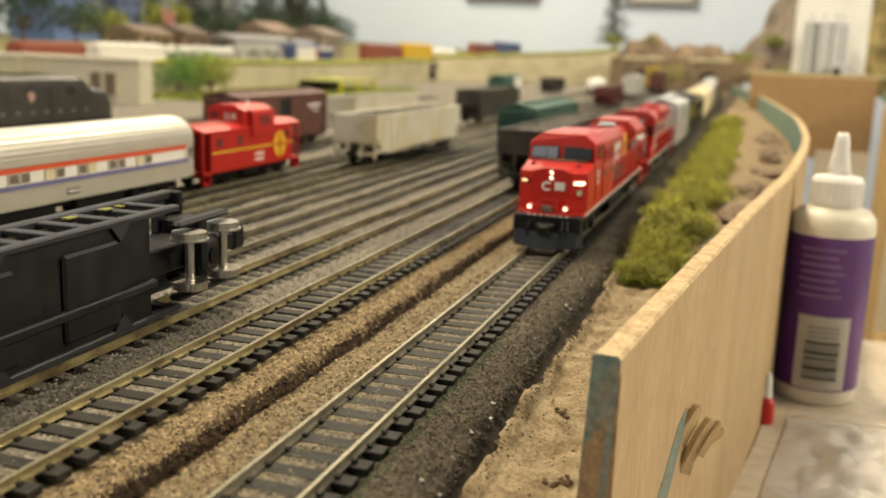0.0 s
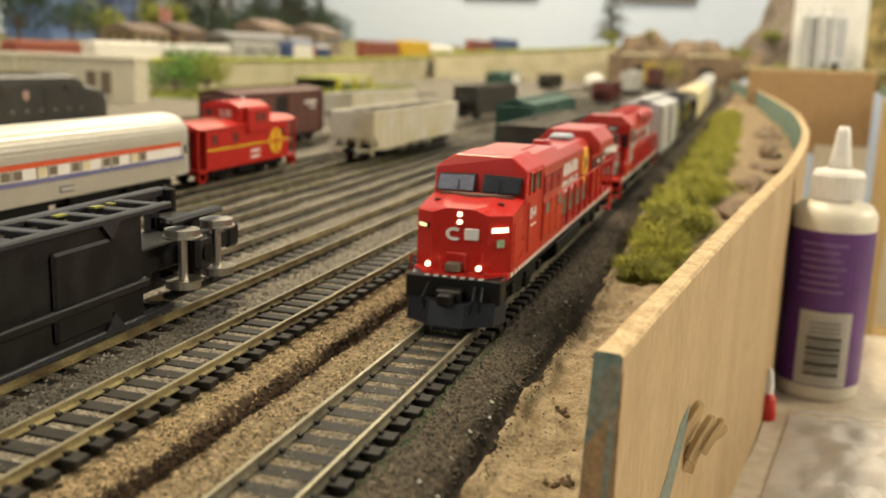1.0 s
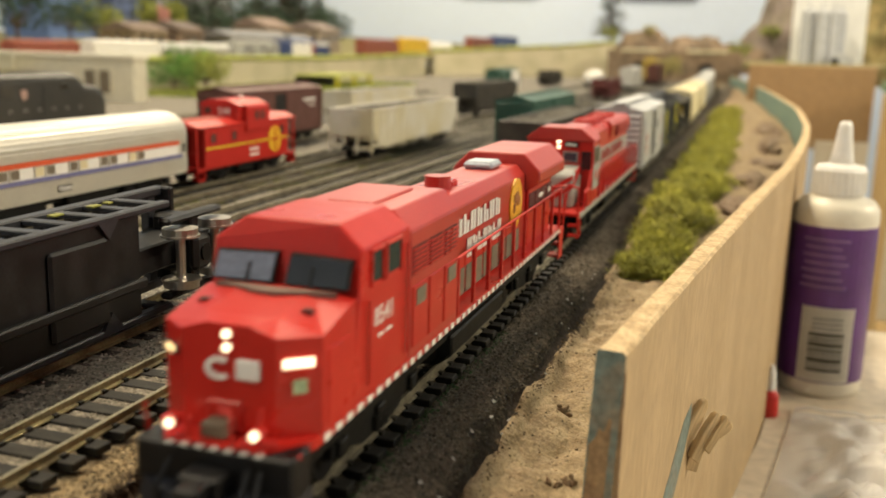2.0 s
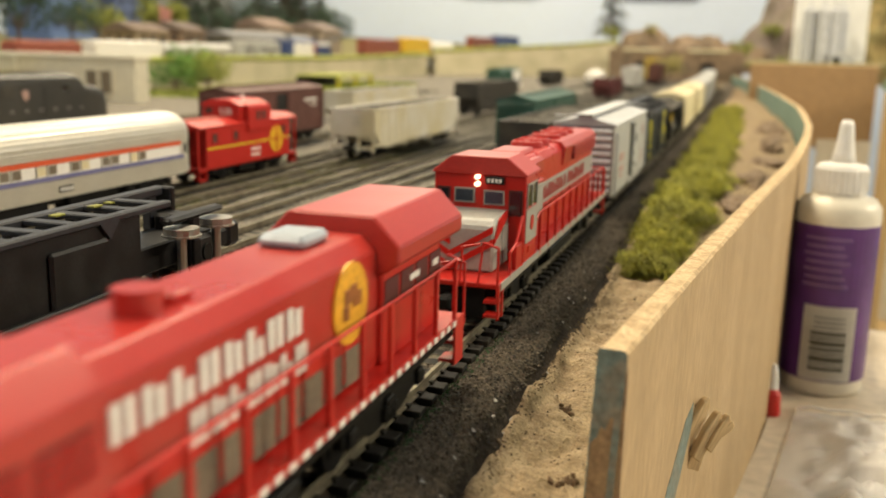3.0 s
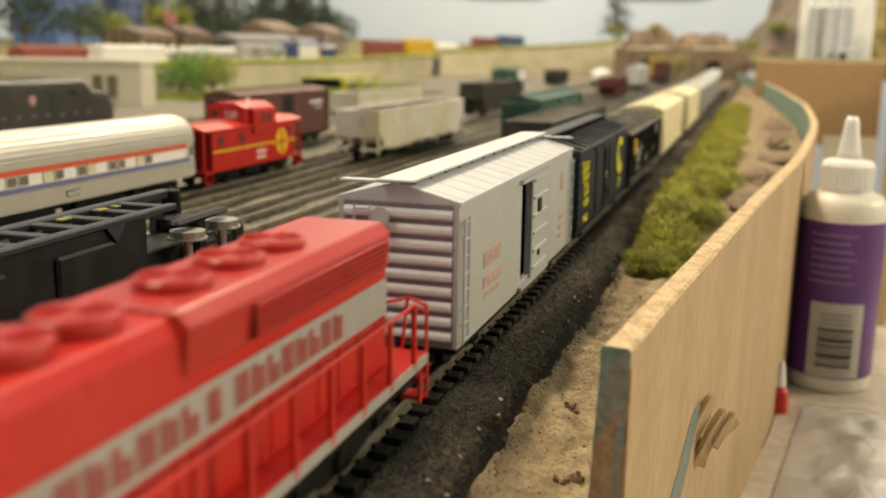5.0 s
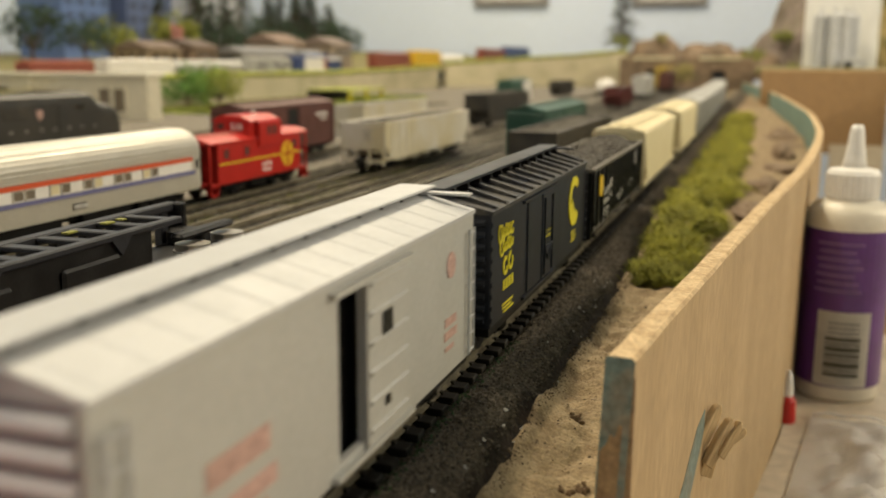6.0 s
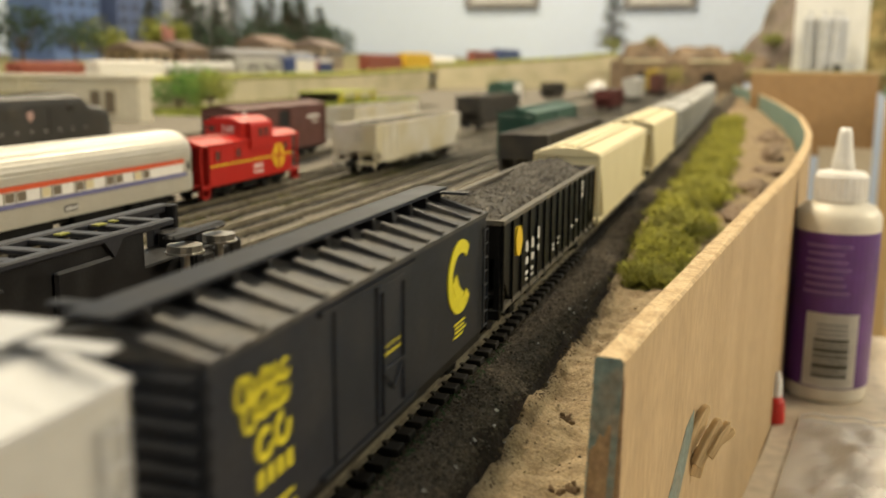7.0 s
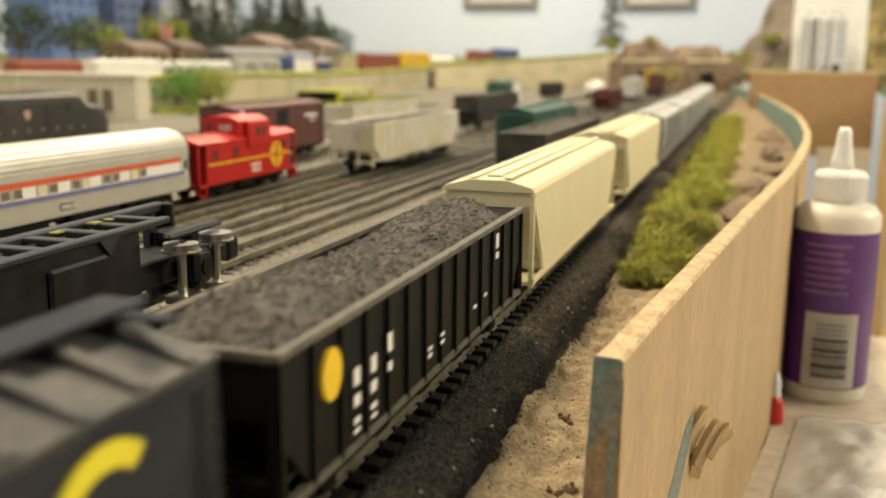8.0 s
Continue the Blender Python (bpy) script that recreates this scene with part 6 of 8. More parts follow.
boxcar("dull yellow boxcar far back in the yard", material("dull_yellow", (0.42, 0.30, 0.05), 0.6, vary=0.1), 0.18, -0.235, 3.12, zt=0.076)


def tank_car(label, mat, x, y, length=0.15, z=0.0, group="cars standing in the yard"):
    t = thing("tank_car", label, "tank car", pose(x, y + length / 2, z), group)
    bm = bmesh.new()
    rod(bm, (0, -length / 2 + 0.008, 0.030), (0, length / 2 - 0.008, 0.030), 0.0155, 24)
    for s in (-1, 1):
        rod(bm, (0, s * (length / 2 - 0.008), 0.030), (0, s * (length / 2 - 0.002), 0.030), 0.0155, 24, 0.008)
    part("tank", bm, mat, t, smooth=False)
    bm = bmesh.new()
    rod(bm, (0, 0, 0.044), (0, 0, 0.050), 0.005, 12)
    part("dome", bm, mat, t)
    part("frame", boxes(((-0.010, 0.010), (-length / 2, length / 2), (0.0105, 0.0145))), FRAME, t)
    truck(t, -length / 2 + 0.024)
    truck(t, length / 2 - 0.024)
    return t


tank_car("white model tank car far back in the yard", WHITE, -0.31, 2.45)


def caboose():
    """Red caboose with a wide-vision cupola, open platforms and a gold cross emblem."""
    t = thing("caboose", "bright red model caboose with yellow stripe and round cross emblem", "caboose", pose(-0.2535, 0.585, 0))
    f, r, w = -0.067, 0.067, 0.0160
    zb, ze = 0.0120, 0.0388
    part("body", boxes(((-w, w), (f + 0.010, r - 0.010), (zb, ze), 0.0004)), CABRED, t)
    bm = bmesh.new()
    prism(bm, [(-w - 0.001, ze - 0.0003), (w + 0.001, ze - 0.0003), (w + 0.001, ze + 0.0006), (0.008, ze + 0.0036), (-0.008, ze + 0.0036), (-w - 0.001, ze + 0.0006)], f, r)
    part("roof", bm, CABRED, t)
    for x in (-0.0035, 0.0035):
        part("running_board", boxes(((x - 0.0012, x + 0.0012), (f - 0.001, -0.013), (ze + 0.0037, ze + 0.0044))), DULLPINK, t, "worn pale roof walk")
    bm = bmesh.new()
    prism(bm, [(-0.0140, ze), (0.0140, ze), (0.0140, ze + 0.0115), (0.0070, ze + 0.0146), (-0.0070, ze + 0.0146), (-0.0140, ze + 0.0115)], -0.012, 0.026, bev=0.0004)
    part("cupola", bm, CABRED, t)
    bm = bmesh.new()
    prism(bm, [(-0.0148, ze + 0.0112), (0.0148, ze + 0.0112), (0.0148, ze + 0.0120), (0.0073, ze + 0.0154), (-0.0073, ze + 0.0154), (-0.0148, ze + 0.0120)], -0.0135, 0.027)
    part("cupola_roof", bm, CABRED, t)
    for s in (-1, 1):
        bm = bmesh.new()
        prism(bm, [(s * 0.010, 0.0318), (s * 0.0178, 0.0332), (s * 0.0178, ze + 0.0100), (s * 0.0165, ze + 0.0122), (s * 0.010, ze + 0.0128)], -0.006, 0.025, bev=0.0003)
        part("side_bay", bm, CABRED, t, "red side bay of the cupola")
    for y in (0.0045, 0.0125):
        part("bay_window", boxes(((0.0174, 0.0181), (y, y + 0.0052), (ze + 0.0018, ze + 0.0078))), BROWN, t)
    part("cupola_window", boxes(((-0.0115, -0.0065), (-0.0124, -0.0116), (ze + 0.0058, ze + 0.0098))), BROWN, t)
    figures("538", 0.0046, t, nose_face(0.0035, -0.0123, ze + 0.0056), WHITE)
    for y in (f + 0.0170, f + 0.0430, r - 0.0230):
        part("window", boxes(((w - 0.0004, w + 0.0002), (y, y + 0.0060), (zb + 0.0165, zb + 0.0225))), BROWN, t)
        part("window_frame", boxes(((w, w + 0.0005), (y - 0.0008, y), (zb + 0.0158, zb + 0.0232)), ((w, w + 0.0005), (y + 0.006, y + 0.0068), (zb + 0.0158, zb + 0.0232)), ((w, w + 0.0005), (y, y + 0.006), (zb + 0.0225, zb + 0.0232))), CABRED, t)
    part("side_stripe", boxes(((w, w + 0.0003), (f + 0.011, r - 0.011), (zb + 0.0128, zb + 0.0138))), YELLOW, t, "thin yellow stripe")
    bm = bmesh.new()
    rod(bm, (w, 0.036, zb + 0.0130), (w + 0.0004, 0.036, zb + 0.0130), 0.0092, 28)
    part("round_emblem", bm, material("gold_cross_emblem", (0.70, 0.42, 0.015), 0.5, vary=0.05), t, "round gold emblem with a cross")
    part("cross", boxes(((w + 0.0003, w + 0.0007), (0.0350, 0.0370), (zb + 0.0050, zb + 0.0210)), ((w + 0.0003, w + 0.0007), (0.0280, 0.0440), (zb + 0.0123, zb + 0.0137))), CABRED, t)
    bars(t, WHITE, w, 0.006, zb + 0.0085, [(-0.005 + 0.0034 * i, 0, 0.0024, 0.0022) for i in range(4)])
    bars(t, WHITE, w, 0.006, zb + 0.0046, [(0, 0, 0.013, 0.0014)])
    for e, d in ((f, 1), (r, -1)):
        part("platform", boxes(((-w, w), (e, e + d * 0.010), (zb - 0.0005, zb + 0.0015))), CABRED, t)
        for s in (-1, 1):
            part("steps", boxes(((s * (w - 0.003), s * (w + 0.0006)), (e, e + d * 0.009), (0.0055, 0.0066)), ((s * (w - 0.003), s * (w + 0.0006)), (e, e + d * 0.001), (0.0055, zb)), ((s * (w - 0.003), s * (w + 0.0006)), (e + d * 0.008, e + d * 0.009), (0.0055, zb))), CABRED, t)
            part("corner_post", boxes(((s * (w - 0.001), s * w), (e, e + d * 0.0016), (zb, ze))), CABRED, t)
        part("end_door", boxes(((-0.004, 0.004), (e + d * 0.0096, e + d * 0.0102), (zb + 0.002, ze - 0.004))), BROWN, t)
        part("railing", rods(0.0004, [(-w, e, zb + 0.012), (w, e, zb + 0.012)], [(-0.006, e, zb), (-0.006, e, zb + 0.012)], [(0.006, e, zb), (0.006, e, zb + 0.012)]), CABRED, t)
    bm = bmesh.new()
    rod(bm, (0.004, 0.010, ze + 0.0150), (0.004, 0.010, ze + 0.0180), 0.0014, 8)
    part("smoke_jack", bm, WHITE, t)
    part("underframe", boxes(((-0.012, 0.012), (f + 0.012, r - 0.012), (0.009, zb)), ((-0.0135, 0.0135), (-0.012, 0.010), (0.0065, zb), 0.0006)), FRAME, t)
    truck(t, f + 0.030)
    truck(t, r - 0.030)
    coupler(t, r, 1)


DULLPINK = material("worn_red_paint", (0.52, 0.16, 0.13), 0.6, vary=0.15, stain=300)
caboose()
CHROME = material("fluted_silver_plastic", (0.56, 0.535, 0.465), 0.34, metal=0.3, vary=0.06, stain=60)


def passenger_car():
    """Silver fluted passenger car with orange and blue stripes and rounded end."""
    length = 0.290
    t = thing("passenger_car", "silver fluted model passenger car with orange and blue stripes", "passenger car", pose(-0.2535, 0.5105 - length / 2, 0))
    f, r, w = -length / 2, length / 2, 0.0165
    bm = bmesh.new()
    prof = []
    zb, zs = 0.0135, 0.0385
    flutes = 9
    lower = zb + 0.0090
    for i in range(flutes):
        z = zb + (lower - zb) * i / flutes
        prof += [(w, z), (w + 0.0005, z + 0.0003), (w + 0.0005, z + 0.0007), (w, z + 0.0010)]
    prof += [(w, lower), (w, 0.0335)]
    for i in range(3):
        z = 0.0335 + i * 0.0015
        prof += [(w, z), (w + 0.0005, z + 0.0004), (w + 0.0005, z + 0.0011), (w, z + 0.0015)]
    for i in range(0, 15):
        a = radians(90 * i / 14)
        rr = 0.0003 if i % 2 else 0.0
        prof.append(((w + rr) * math.cos(a), zs + (0.0118 + rr) * math.sin(a)))
    full = prof + [(-x, z) for x, z in prof[::-1][1:]]
    stations = [(f, 0.92), (f + 0.002, 0.98), (f + 0.005, 1.0), (r - 0.012, 1.0), (r - 0.006, 0.98), (r - 0.002, 0.92), (r, 0.84)]
    rings = []
    for y, k in stations:
        rings.append([bm.verts.new((x * k, y, 0.0300 + (z - 0.0300) * (0.5 + 0.5 * k))) for x, z in full])
    n = len(full)
    for p, q in zip(rings, rings[1:]):
        for i in range(n):
            bm.faces.new((p[i], p[(i + 1) % n], q[(i + 1) % n], q[i]))
    bm.faces.new(rings[0][::-1])
    bm.faces.new(rings[-1])
    part("body", bm, CHROME, t)
    part("window_band", boxes(((w, w + 0.0006), (f + 0.01, r - 0.014), (0.0255, 0.0312))), WHITE, t, "off-white window band")
    part("upper_stripe", boxes(((w, w + 0.0010), (f + 0.005, r - 0.013), (0.0312, 0.0336))), ORANGE, t, "orange stripe")
    part("lower_stripe", boxes(((w, w + 0.0009), (f + 0.005, r - 0.010), (0.0232, 0.0254))), BLUE, t, "blue stripe")
    for k in range(9):
        y = r - 0.062 - k * 0.0245
        for dy in (0, 0.0078):
            part("window", boxes(((w + 0.0002, w + 0.0008), (y + dy, y + dy + 0.0062), (0.0262, 0.0306))), DOORGREY if (k + int(dy > 0)) % 3 else CREAM, t)
            part("window_frame", boxes(((w + 0.0006, w + 0.0012), (y + dy - 0.0008, y + dy), (0.0258, 0.0310)), ((w + 0.0006, w + 0.0012), (y + dy, y + dy + 0.0062), (0.0306, 0.0312))), CHROME, t)
    part("end_window", boxes(((w - 0.0012, w - 0.0002), (r - 0.0095, r - 0.0055), (0.0262, 0.0315))), BLACK, t)
    bars(t, BLACK, w + 0.0006, 0.03, 0.0182, [(0, 0, 0.0105, 0.0030)], "number_plate")
    bars(t, WHITE, w + 0.0009, 0.03, 0.0182, [(-0.004 + 0.002 * i, 0, 0.0013, 0.0018) for i in range(5)], "number_bars")
    part("diaphragm", boxes(((-0.008, 0.008), (r - 0.001, r + 0.006), (0.0135, 0.041), 0.001)), FRAME, t)
    part("underbody", boxes(((-0.011, 0.011), (f + 0.02, r - 0.02), (0.010, 0.0140)), ((0.004, 0.0145), (0.035, 0.075), (0.0055, 0.0135), 0.001), ((0.004, 0.0145), (0.082, 0.090), (0.0060, 0.0135), 0.001), ((0.004, 0.0145), (-0.03, 0.02), (0.0060, 0.0135), 0.001)), FRAME, t)
    truck(t, f + 0.05, pitch=0.028)
    truck(t, r - 0.036, pitch=0.028, wheel=STEEL)
    coupler(t, r + 0.002, 1)


passenger_car()


def tipped_flatcar():
    """Black skeleton flat car lying on its side, its underside and silver wheels turned outwards."""
    t = thing("tipped_flatcar", "black skeleton flat car lying on its side, silver wheels", "flat car", pose(-0.1115, 0.177, 0.0225, 0, 90, 1.5))
    # in its own space: x is up-down as it lies, z points out of the car's roof; turned so that its floor faces the main line
    blk = material("tipped_car_black", (0.006, 0.006, 0.007), 0.42, vary=0.2, second=(0.013, 0.013, 0.014), stain=80, gloss=0.3)
    slate = material("tipped_car_slate", (0.022, 0.023, 0.029), 0.42, vary=0.15, gloss=0.4)
    L0, L1 = -0.130, 0.118
    W = 0.0182
    part("centre_sill", boxes(((-0.0045, 0.0045), (L0, L1), (0.004, 0.022), 0.0006)), blk, t)
    for s in (-1, 1):
        part("side_sill", boxes(((s * W, s * (W - 0.003)), (L0, L1), (0.000, 0.0045), 0.0005)), slate, t)
        part("lower_sill", boxes(((s * W, s * (W - 0.0022)), (L0, L1 - 0.028), (0.0205, 0.0240), 0.0005)), slate, t)
        for i in range(4):
            y = L0 + 0.020 + i * 0.054
            bm = bmesh.new()
            prism(bm, [(s * (W - 0.0015), y), (s * (W - 0.0015), y + 0.010), (s * (W - 0.0070), y + 0.005)], 0.0226, 0.0240, "z")
            part("hanger", bm, slate, t)
    rung = finish(boxes(((-W + 0.002, W - 0.002), (-0.0022, 0.0022), (-0.001, 0.0022), 0.0003)), "cross_member", slate)
    for i in range(18):
        o = part("cross_member", rung, slate, t)
        o.matrix_basis = pose(0, L0 + 0.006 + i * 0.0138, 0.0012)
    slat = finish(boxes(((0.0008, -0.0008), (-0.0022, 0.0022), (0.0042, 0.0210), 0.0003)), "side_slat", slate)
    for i in range(16):
        for s in (-1, 1):
            o = part("side_slat", slat, slate, t)
            o.matrix_basis = pose(s * (W - 0.0012), L0 + 0.010 + i * 0.0138, 0)
    part("belly_pan", boxes(((-W + 0.0015, W - 0.001), (L0, L1 - 0.044), (0.0200, 0.0228), 0.0005)), blk, t)
    for i in range(4):
        y = L0 + 0.025 + i * 0.045
        part("belly_box", boxes(((-0.012, 0.014), (y, y + 0.026), (0.0226, 0.0244), 0.0012)), blk, t)
    part("belly_beam", boxes(((0.0035, 0.0065), (L0, L1 - 0.045), (0.0240, 0.0262), 0.0006)), blk, t)
    for i, y in enumerate((0.050, 0.068, 0.076)):
        part("yellow_mark", boxes(((-W - 0.0003, -W + 0.0002), (y, y + 0.0045 - 0.002 * (i == 2)), (0.008, 0.0105))), material("dull_yellow_mark", (0.22, 0.22, 0.03), 0.6), t, "small yellow mark")
    # the truck at its end: axles stand upright
    tr = part("truck", boxes(((-0.0118, 0.0118), (L1 - 0.0215, L1 - 0.0165), (0.0225, 0.0275), 0.0006), ((-0.0134, -0.0112), (L1 - 0.036, L1 - 0.002), (0.0235, 0.0285), 0.0010), ((0.0112, 0.0134), (L1 - 0.036, L1 - 0.002), (0.0235, 0.0285), 0.0010),
                             ((-0.006, 0.006), (L1 - 0.024, L1 - 0.014), (0.0270, 0.0310), 0.0015)), blk, t)
    for y in (L1 - 0.030, L1 - 0.008):
        o = part("wheelset", wheel_mesh(STEEL, ("wheel", STEEL.name)), STEEL, tr)
        o.matrix_basis = pose(0, y, 0.0285)
        bm = bmesh.new()
        rod(bm, (-0.0072, 0, 0), (0.0072, 0, 0), 0.0016, 10)
        b2 = part("axle", bm, STEEL, tr)
        b2.matrix_basis = pose(0, y, 0.0285)
    bm = bmesh.new()
    rod(bm, (0, L1 - 0.019, 0.030), (0, L1 - 0.019, 0.0318), 0.0030, 14)
    part("king_pin", bm, FRAME, tr)
    part("coupler", boxes(((-0.003, 0.003), (L1 - 0.002, L1 + 0.010), (0.0200, 0.0245), 0.0006), ((-0.0050, 0.0040), (L1 + 0.0065, L1 + 0.0145), (0.0190, 0.0255), 0.0012)), blk, t)
    part("end_beam", boxes(((-W, W), (L1 - 0.003, L1), (0.000, 0.0080), 0.0006), ((-0.010, 0.010), (L1 - 0.012, L1 - 0.002), (0.006, 0.020), 0.001)), blk, t)


tipped_flatcar()


def cab_unit():
    """Black streamlined engine standing on a far track, its rounded nose forwards."""
    t = thing("streamlined_locomotive", "black streamlined model cab locomotive with small red shield", "locomotive", pose(-0.5965, 0.702, 0))
    dk = material("locomotive_black", (0.020, 0.019, 0.016), 0.45, vary=0.15, second=(0.035, 0.032, 0.026), stain=30)
    bm = bmesh.new()
    stations = [(-0.20, 1.0, 0.058), (0.130, 1.0, 0.058), (0.140, 1.0, 0.056), (0.150, 1.0, 0.047), (0.168, 0.98, 0.0445), (0.180, 0.88, 0.041), (0.188, 0.70, 0.034)]
    rings = []
    for y, k, top in stations:
        prof = [(1, 0.012), (1, top - 0.010), (0.93, top - 0.004), (0.70, top - 0.0012), (0.3, top), (-0.3, top), (-0.70, top - 0.0012), (-0.93, top - 0.004), (-1, top - 0.010), (-1, 0.012)]
        rings.append([bm.verts.new((x * k * 0.0172, y, z)) for x, z in prof])
    for p, q in zip(rings, rings[1:]):
        for i in range(10):
            bm.faces.new((p[i], p[(i + 1) % 10], q[(i + 1) % 10], q[i]))
    bm.faces.new(rings[0][::-1])
    bm.faces.new(rings[-1])
    part("body", bm, dk, t)
    for y in (-0.11, -0.05, 0.01):
        part("porthole_panel", boxes(((0.0168, 0.0176), (y, y + 0.035), (0.034, 0.046), 0.0004)), DIRTYBLACK, t)
    part("side_door", boxes(((0.0168, 0.0177), (0.085, 0.094), (0.016, 0.046), 0.0003)), dk, t)
    part("windscreen", boxes(((-0.012, 0.012), (0.1400, 0.1445), (0.0475, 0.0525), 0.0005)), GLASS, t)
    part("side_window", boxes(((0.0166, 0.0176), (0.112, 0.124), (0.040, 0.047), 0.0005)), GLASS, t)
    bm = bmesh.new()
    prism(bm, [(0.055, 0.042), (0.063, 0.042), (0.063, 0.036), (0.059, 0.032), (0.055, 0.036)], 0.0170, 0.0178, "x")
    part("shield", bm, FADEDRED, t, "small red shield")
    bars(t, GREY, 0.0172, -0.02, 0.0225, [(-0.16 + 0.02 * i, 0, 0.003, 0.002) for i in range(17)], "rivet_marks")
    part("skirt", boxes(((-0.0155, 0.0155), (-0.195, 0.178), (0.008, 0.0125))), FRAME, t)
    part("pilot", boxes(((-0.014, 0.014), (0.176, 0.188), (0.004, 0.013), 0.002)), FRAME, t)
    for y in (-0.14, 0.10):
        truck(t, y, pitch=0.032)


cab_unit()


def weeds():
    """Thin dull grass growing between the yard tracks."""
    rng = np.random.default_rng(21)
    verts, faces = [], []
    for _ in range(5200):
        x, y = rng.uniform(-0.236, -0.186), rng.uniform(0.26, 0.86)
        if noise.noise((x * 50, y * 22, 2)) < -0.05 or not off_rails(x):
            continue
        z, l, a = ground_height(x, y), rng.uniform(0.0012, 0.0042), rng.uniform(0, 6.28)
        d = np.array([math.cos(a) * 0.5, math.sin(a) * 0.5, 1.0]) * l
        s = np.array([-math.sin(a), math.cos(a), 0]) * 0.00045
        p, k = np.array((x, y, z)), len(verts)
        verts += [tuple(p - s), tuple(p + s), tuple(p + d)]
        faces.append((k, k + 1, k + 2))
    m = material("weed_olive", (0.11, 0.11, 0.035), 0.9, vary=0.15, island=0.5)
    tagged(new("weeds", soup("weeds", verts, faces, m)), "thin olive weeds between the yard tracks", "grass", kind="stuff")
    verts, faces = [], []
    for _ in range(9000):
        x, y = rng.uniform(-0.97, -0.72), rng.uniform(1.42, 2.3)
        l, a = rng.uniform(0.004, 0.012), rng.uniform(0, 6.28)
        d = np.array([math.cos(a) * 0.5, math.sin(a) * 0.5, 1.0]) * l
        s = np.array([-math.sin(a), math.cos(a), 0]) * 0.0022
        p, k = np.array((x, y, -0.002)), len(verts)
        verts += [tuple(p - s), tuple(p + s), tuple(p + d)]
        faces.append((k, k + 1, k + 2))
    m = material("bright_grass", (0.24, 0.28, 0.05), 0.9, vary=0.15, island=0.4)
    tagged(new("lime_grass", soup("lime_grass", verts, faces, m)), "bright lime grass at the foot of the wall", "grass", kind="stuff")


weeds()


def baseboard():
    """The plywood base under the layout."""
    t = thing("baseboard", "plywood base carrying the model layout", "board", kind="structure")
    part("panel", boxes(((-3.45, 0.030), (-1.4, 4.6), (-0.060, -0.020), 0.002)), WOOD, t)
    for x in (-3.2, -1.6, -0.15):
        for y in (-1.1, 1.6, 4.3):
            part("leg", boxes(((x - 0.03, x + 0.03), (y - 0.03, y + 0.03), (-0.9, -0.060), 0.002)), WOOD, t)


baseboard()
# ------------------------------------------------------------------ the far side of the layout
TURF = material("olive_ground_foam", (0.15, 0.145, 0.045), 0.9, vary=0.18, grain=260, second=(0.22, 0.17, 0.09), stain=14, bump=0.002)
STUCCO = material("cream_retaining_wall", (0.60, 0.54, 0.37), 0.8, vary=0.06, grain=200, second=(0.44, 0.41, 0.25), stain=12)
LIME = material("lime_grass_strip", (0.33, 0.36, 0.06), 0.9, vary=0.2, grain=300, second=(0.2, 0.2, 0.06), stain=30)


def deck_z(y):
    return 0.042 + 0.020 * max(0.0, y - 2.2)


def upper_deck():
    verts, faces = [], []
    xs = np.linspace(-3.45, -0.985, 40)
    ys = np.linspace(0.2, 5.15, 70)
    for y in ys:
        for x in xs:
            hill = 0.045 * max(0.0, min(1.0, (-1.25 - x) / 0.5))
            verts.append((x, y, deck_z(y) - 0.001 + hill * (0.8 + 0.6 * noise.noise((x * 2.2, y * 2.2, 1))) + 0.003 * noise.noise((x * 14, y * 14, 3))))
    n = len(xs)
    for j in range(len(ys) - 1):
        for i in range(n - 1):
            a = j * n + i
            faces.append((a, a + 1, a + n + 1, a + n))
    tagged(new("upper_ground", soup("upper_ground", verts, faces, TURF, True)), "olive and brown raised scenery behind the yard", "ground", kind="structure")


upper_deck()


def retaining_wall(label, pts, z0, tops):
    """A cream wall from point to point, with a thin coping."""
    t = thing("retaining_wall", label, "wall", kind="structure")
    for (a, b), (za, zb) in zip(zip(pts, pts[1:]), zip(tops, tops[1:])):
        d = Vector((b[0] - a[0], b[1] - a[1], 0))
        n = Vector((-d.y, d.x, 0)).normalized() * 0.012
        bm = bmesh.new()
        lo = [bm.verts.new(p) for p in ((a[0], a[1], z0), (b[0], b[1], z0), (b[0], b[1], zb), (a[0], a[1], za))]
        hi = [bm.verts.new(Vector(v.co) + n) for v in lo]
        bm.faces.new(lo)
        bm.faces.new(hi[::-1])
        for i in range(4):
            bm.faces.new((lo[i], lo[(i + 1) % 4], hi[(i + 1) % 4], hi[i]))
        part("panel", bm, STUCCO, t)
        bm = bmesh.new()
        rod(bm, (a[0], a[1], za + 0.002), (b[0], b[1], zb + 0.002), 0.006, 6)
        part("coping", bm, LIME, t, "lime green grassy coping")


retaining_wall("long cream retaining wall with grassy top", [(-0.98, 1.50), (-0.98, 1.95), (-0.98, 2.40), (-0.975, 3.12)], -0.005, [0.056, 0.058, 0.058, 0.070])
retaining_wall("cream retaining wall farther along the yard", [(-1.00, 3.25), (-0.80, 3.42), (-0.60, 3.60), (-0.42, 3.70)], -0.005, [0.080, 0.096, 0.110, 0.130])
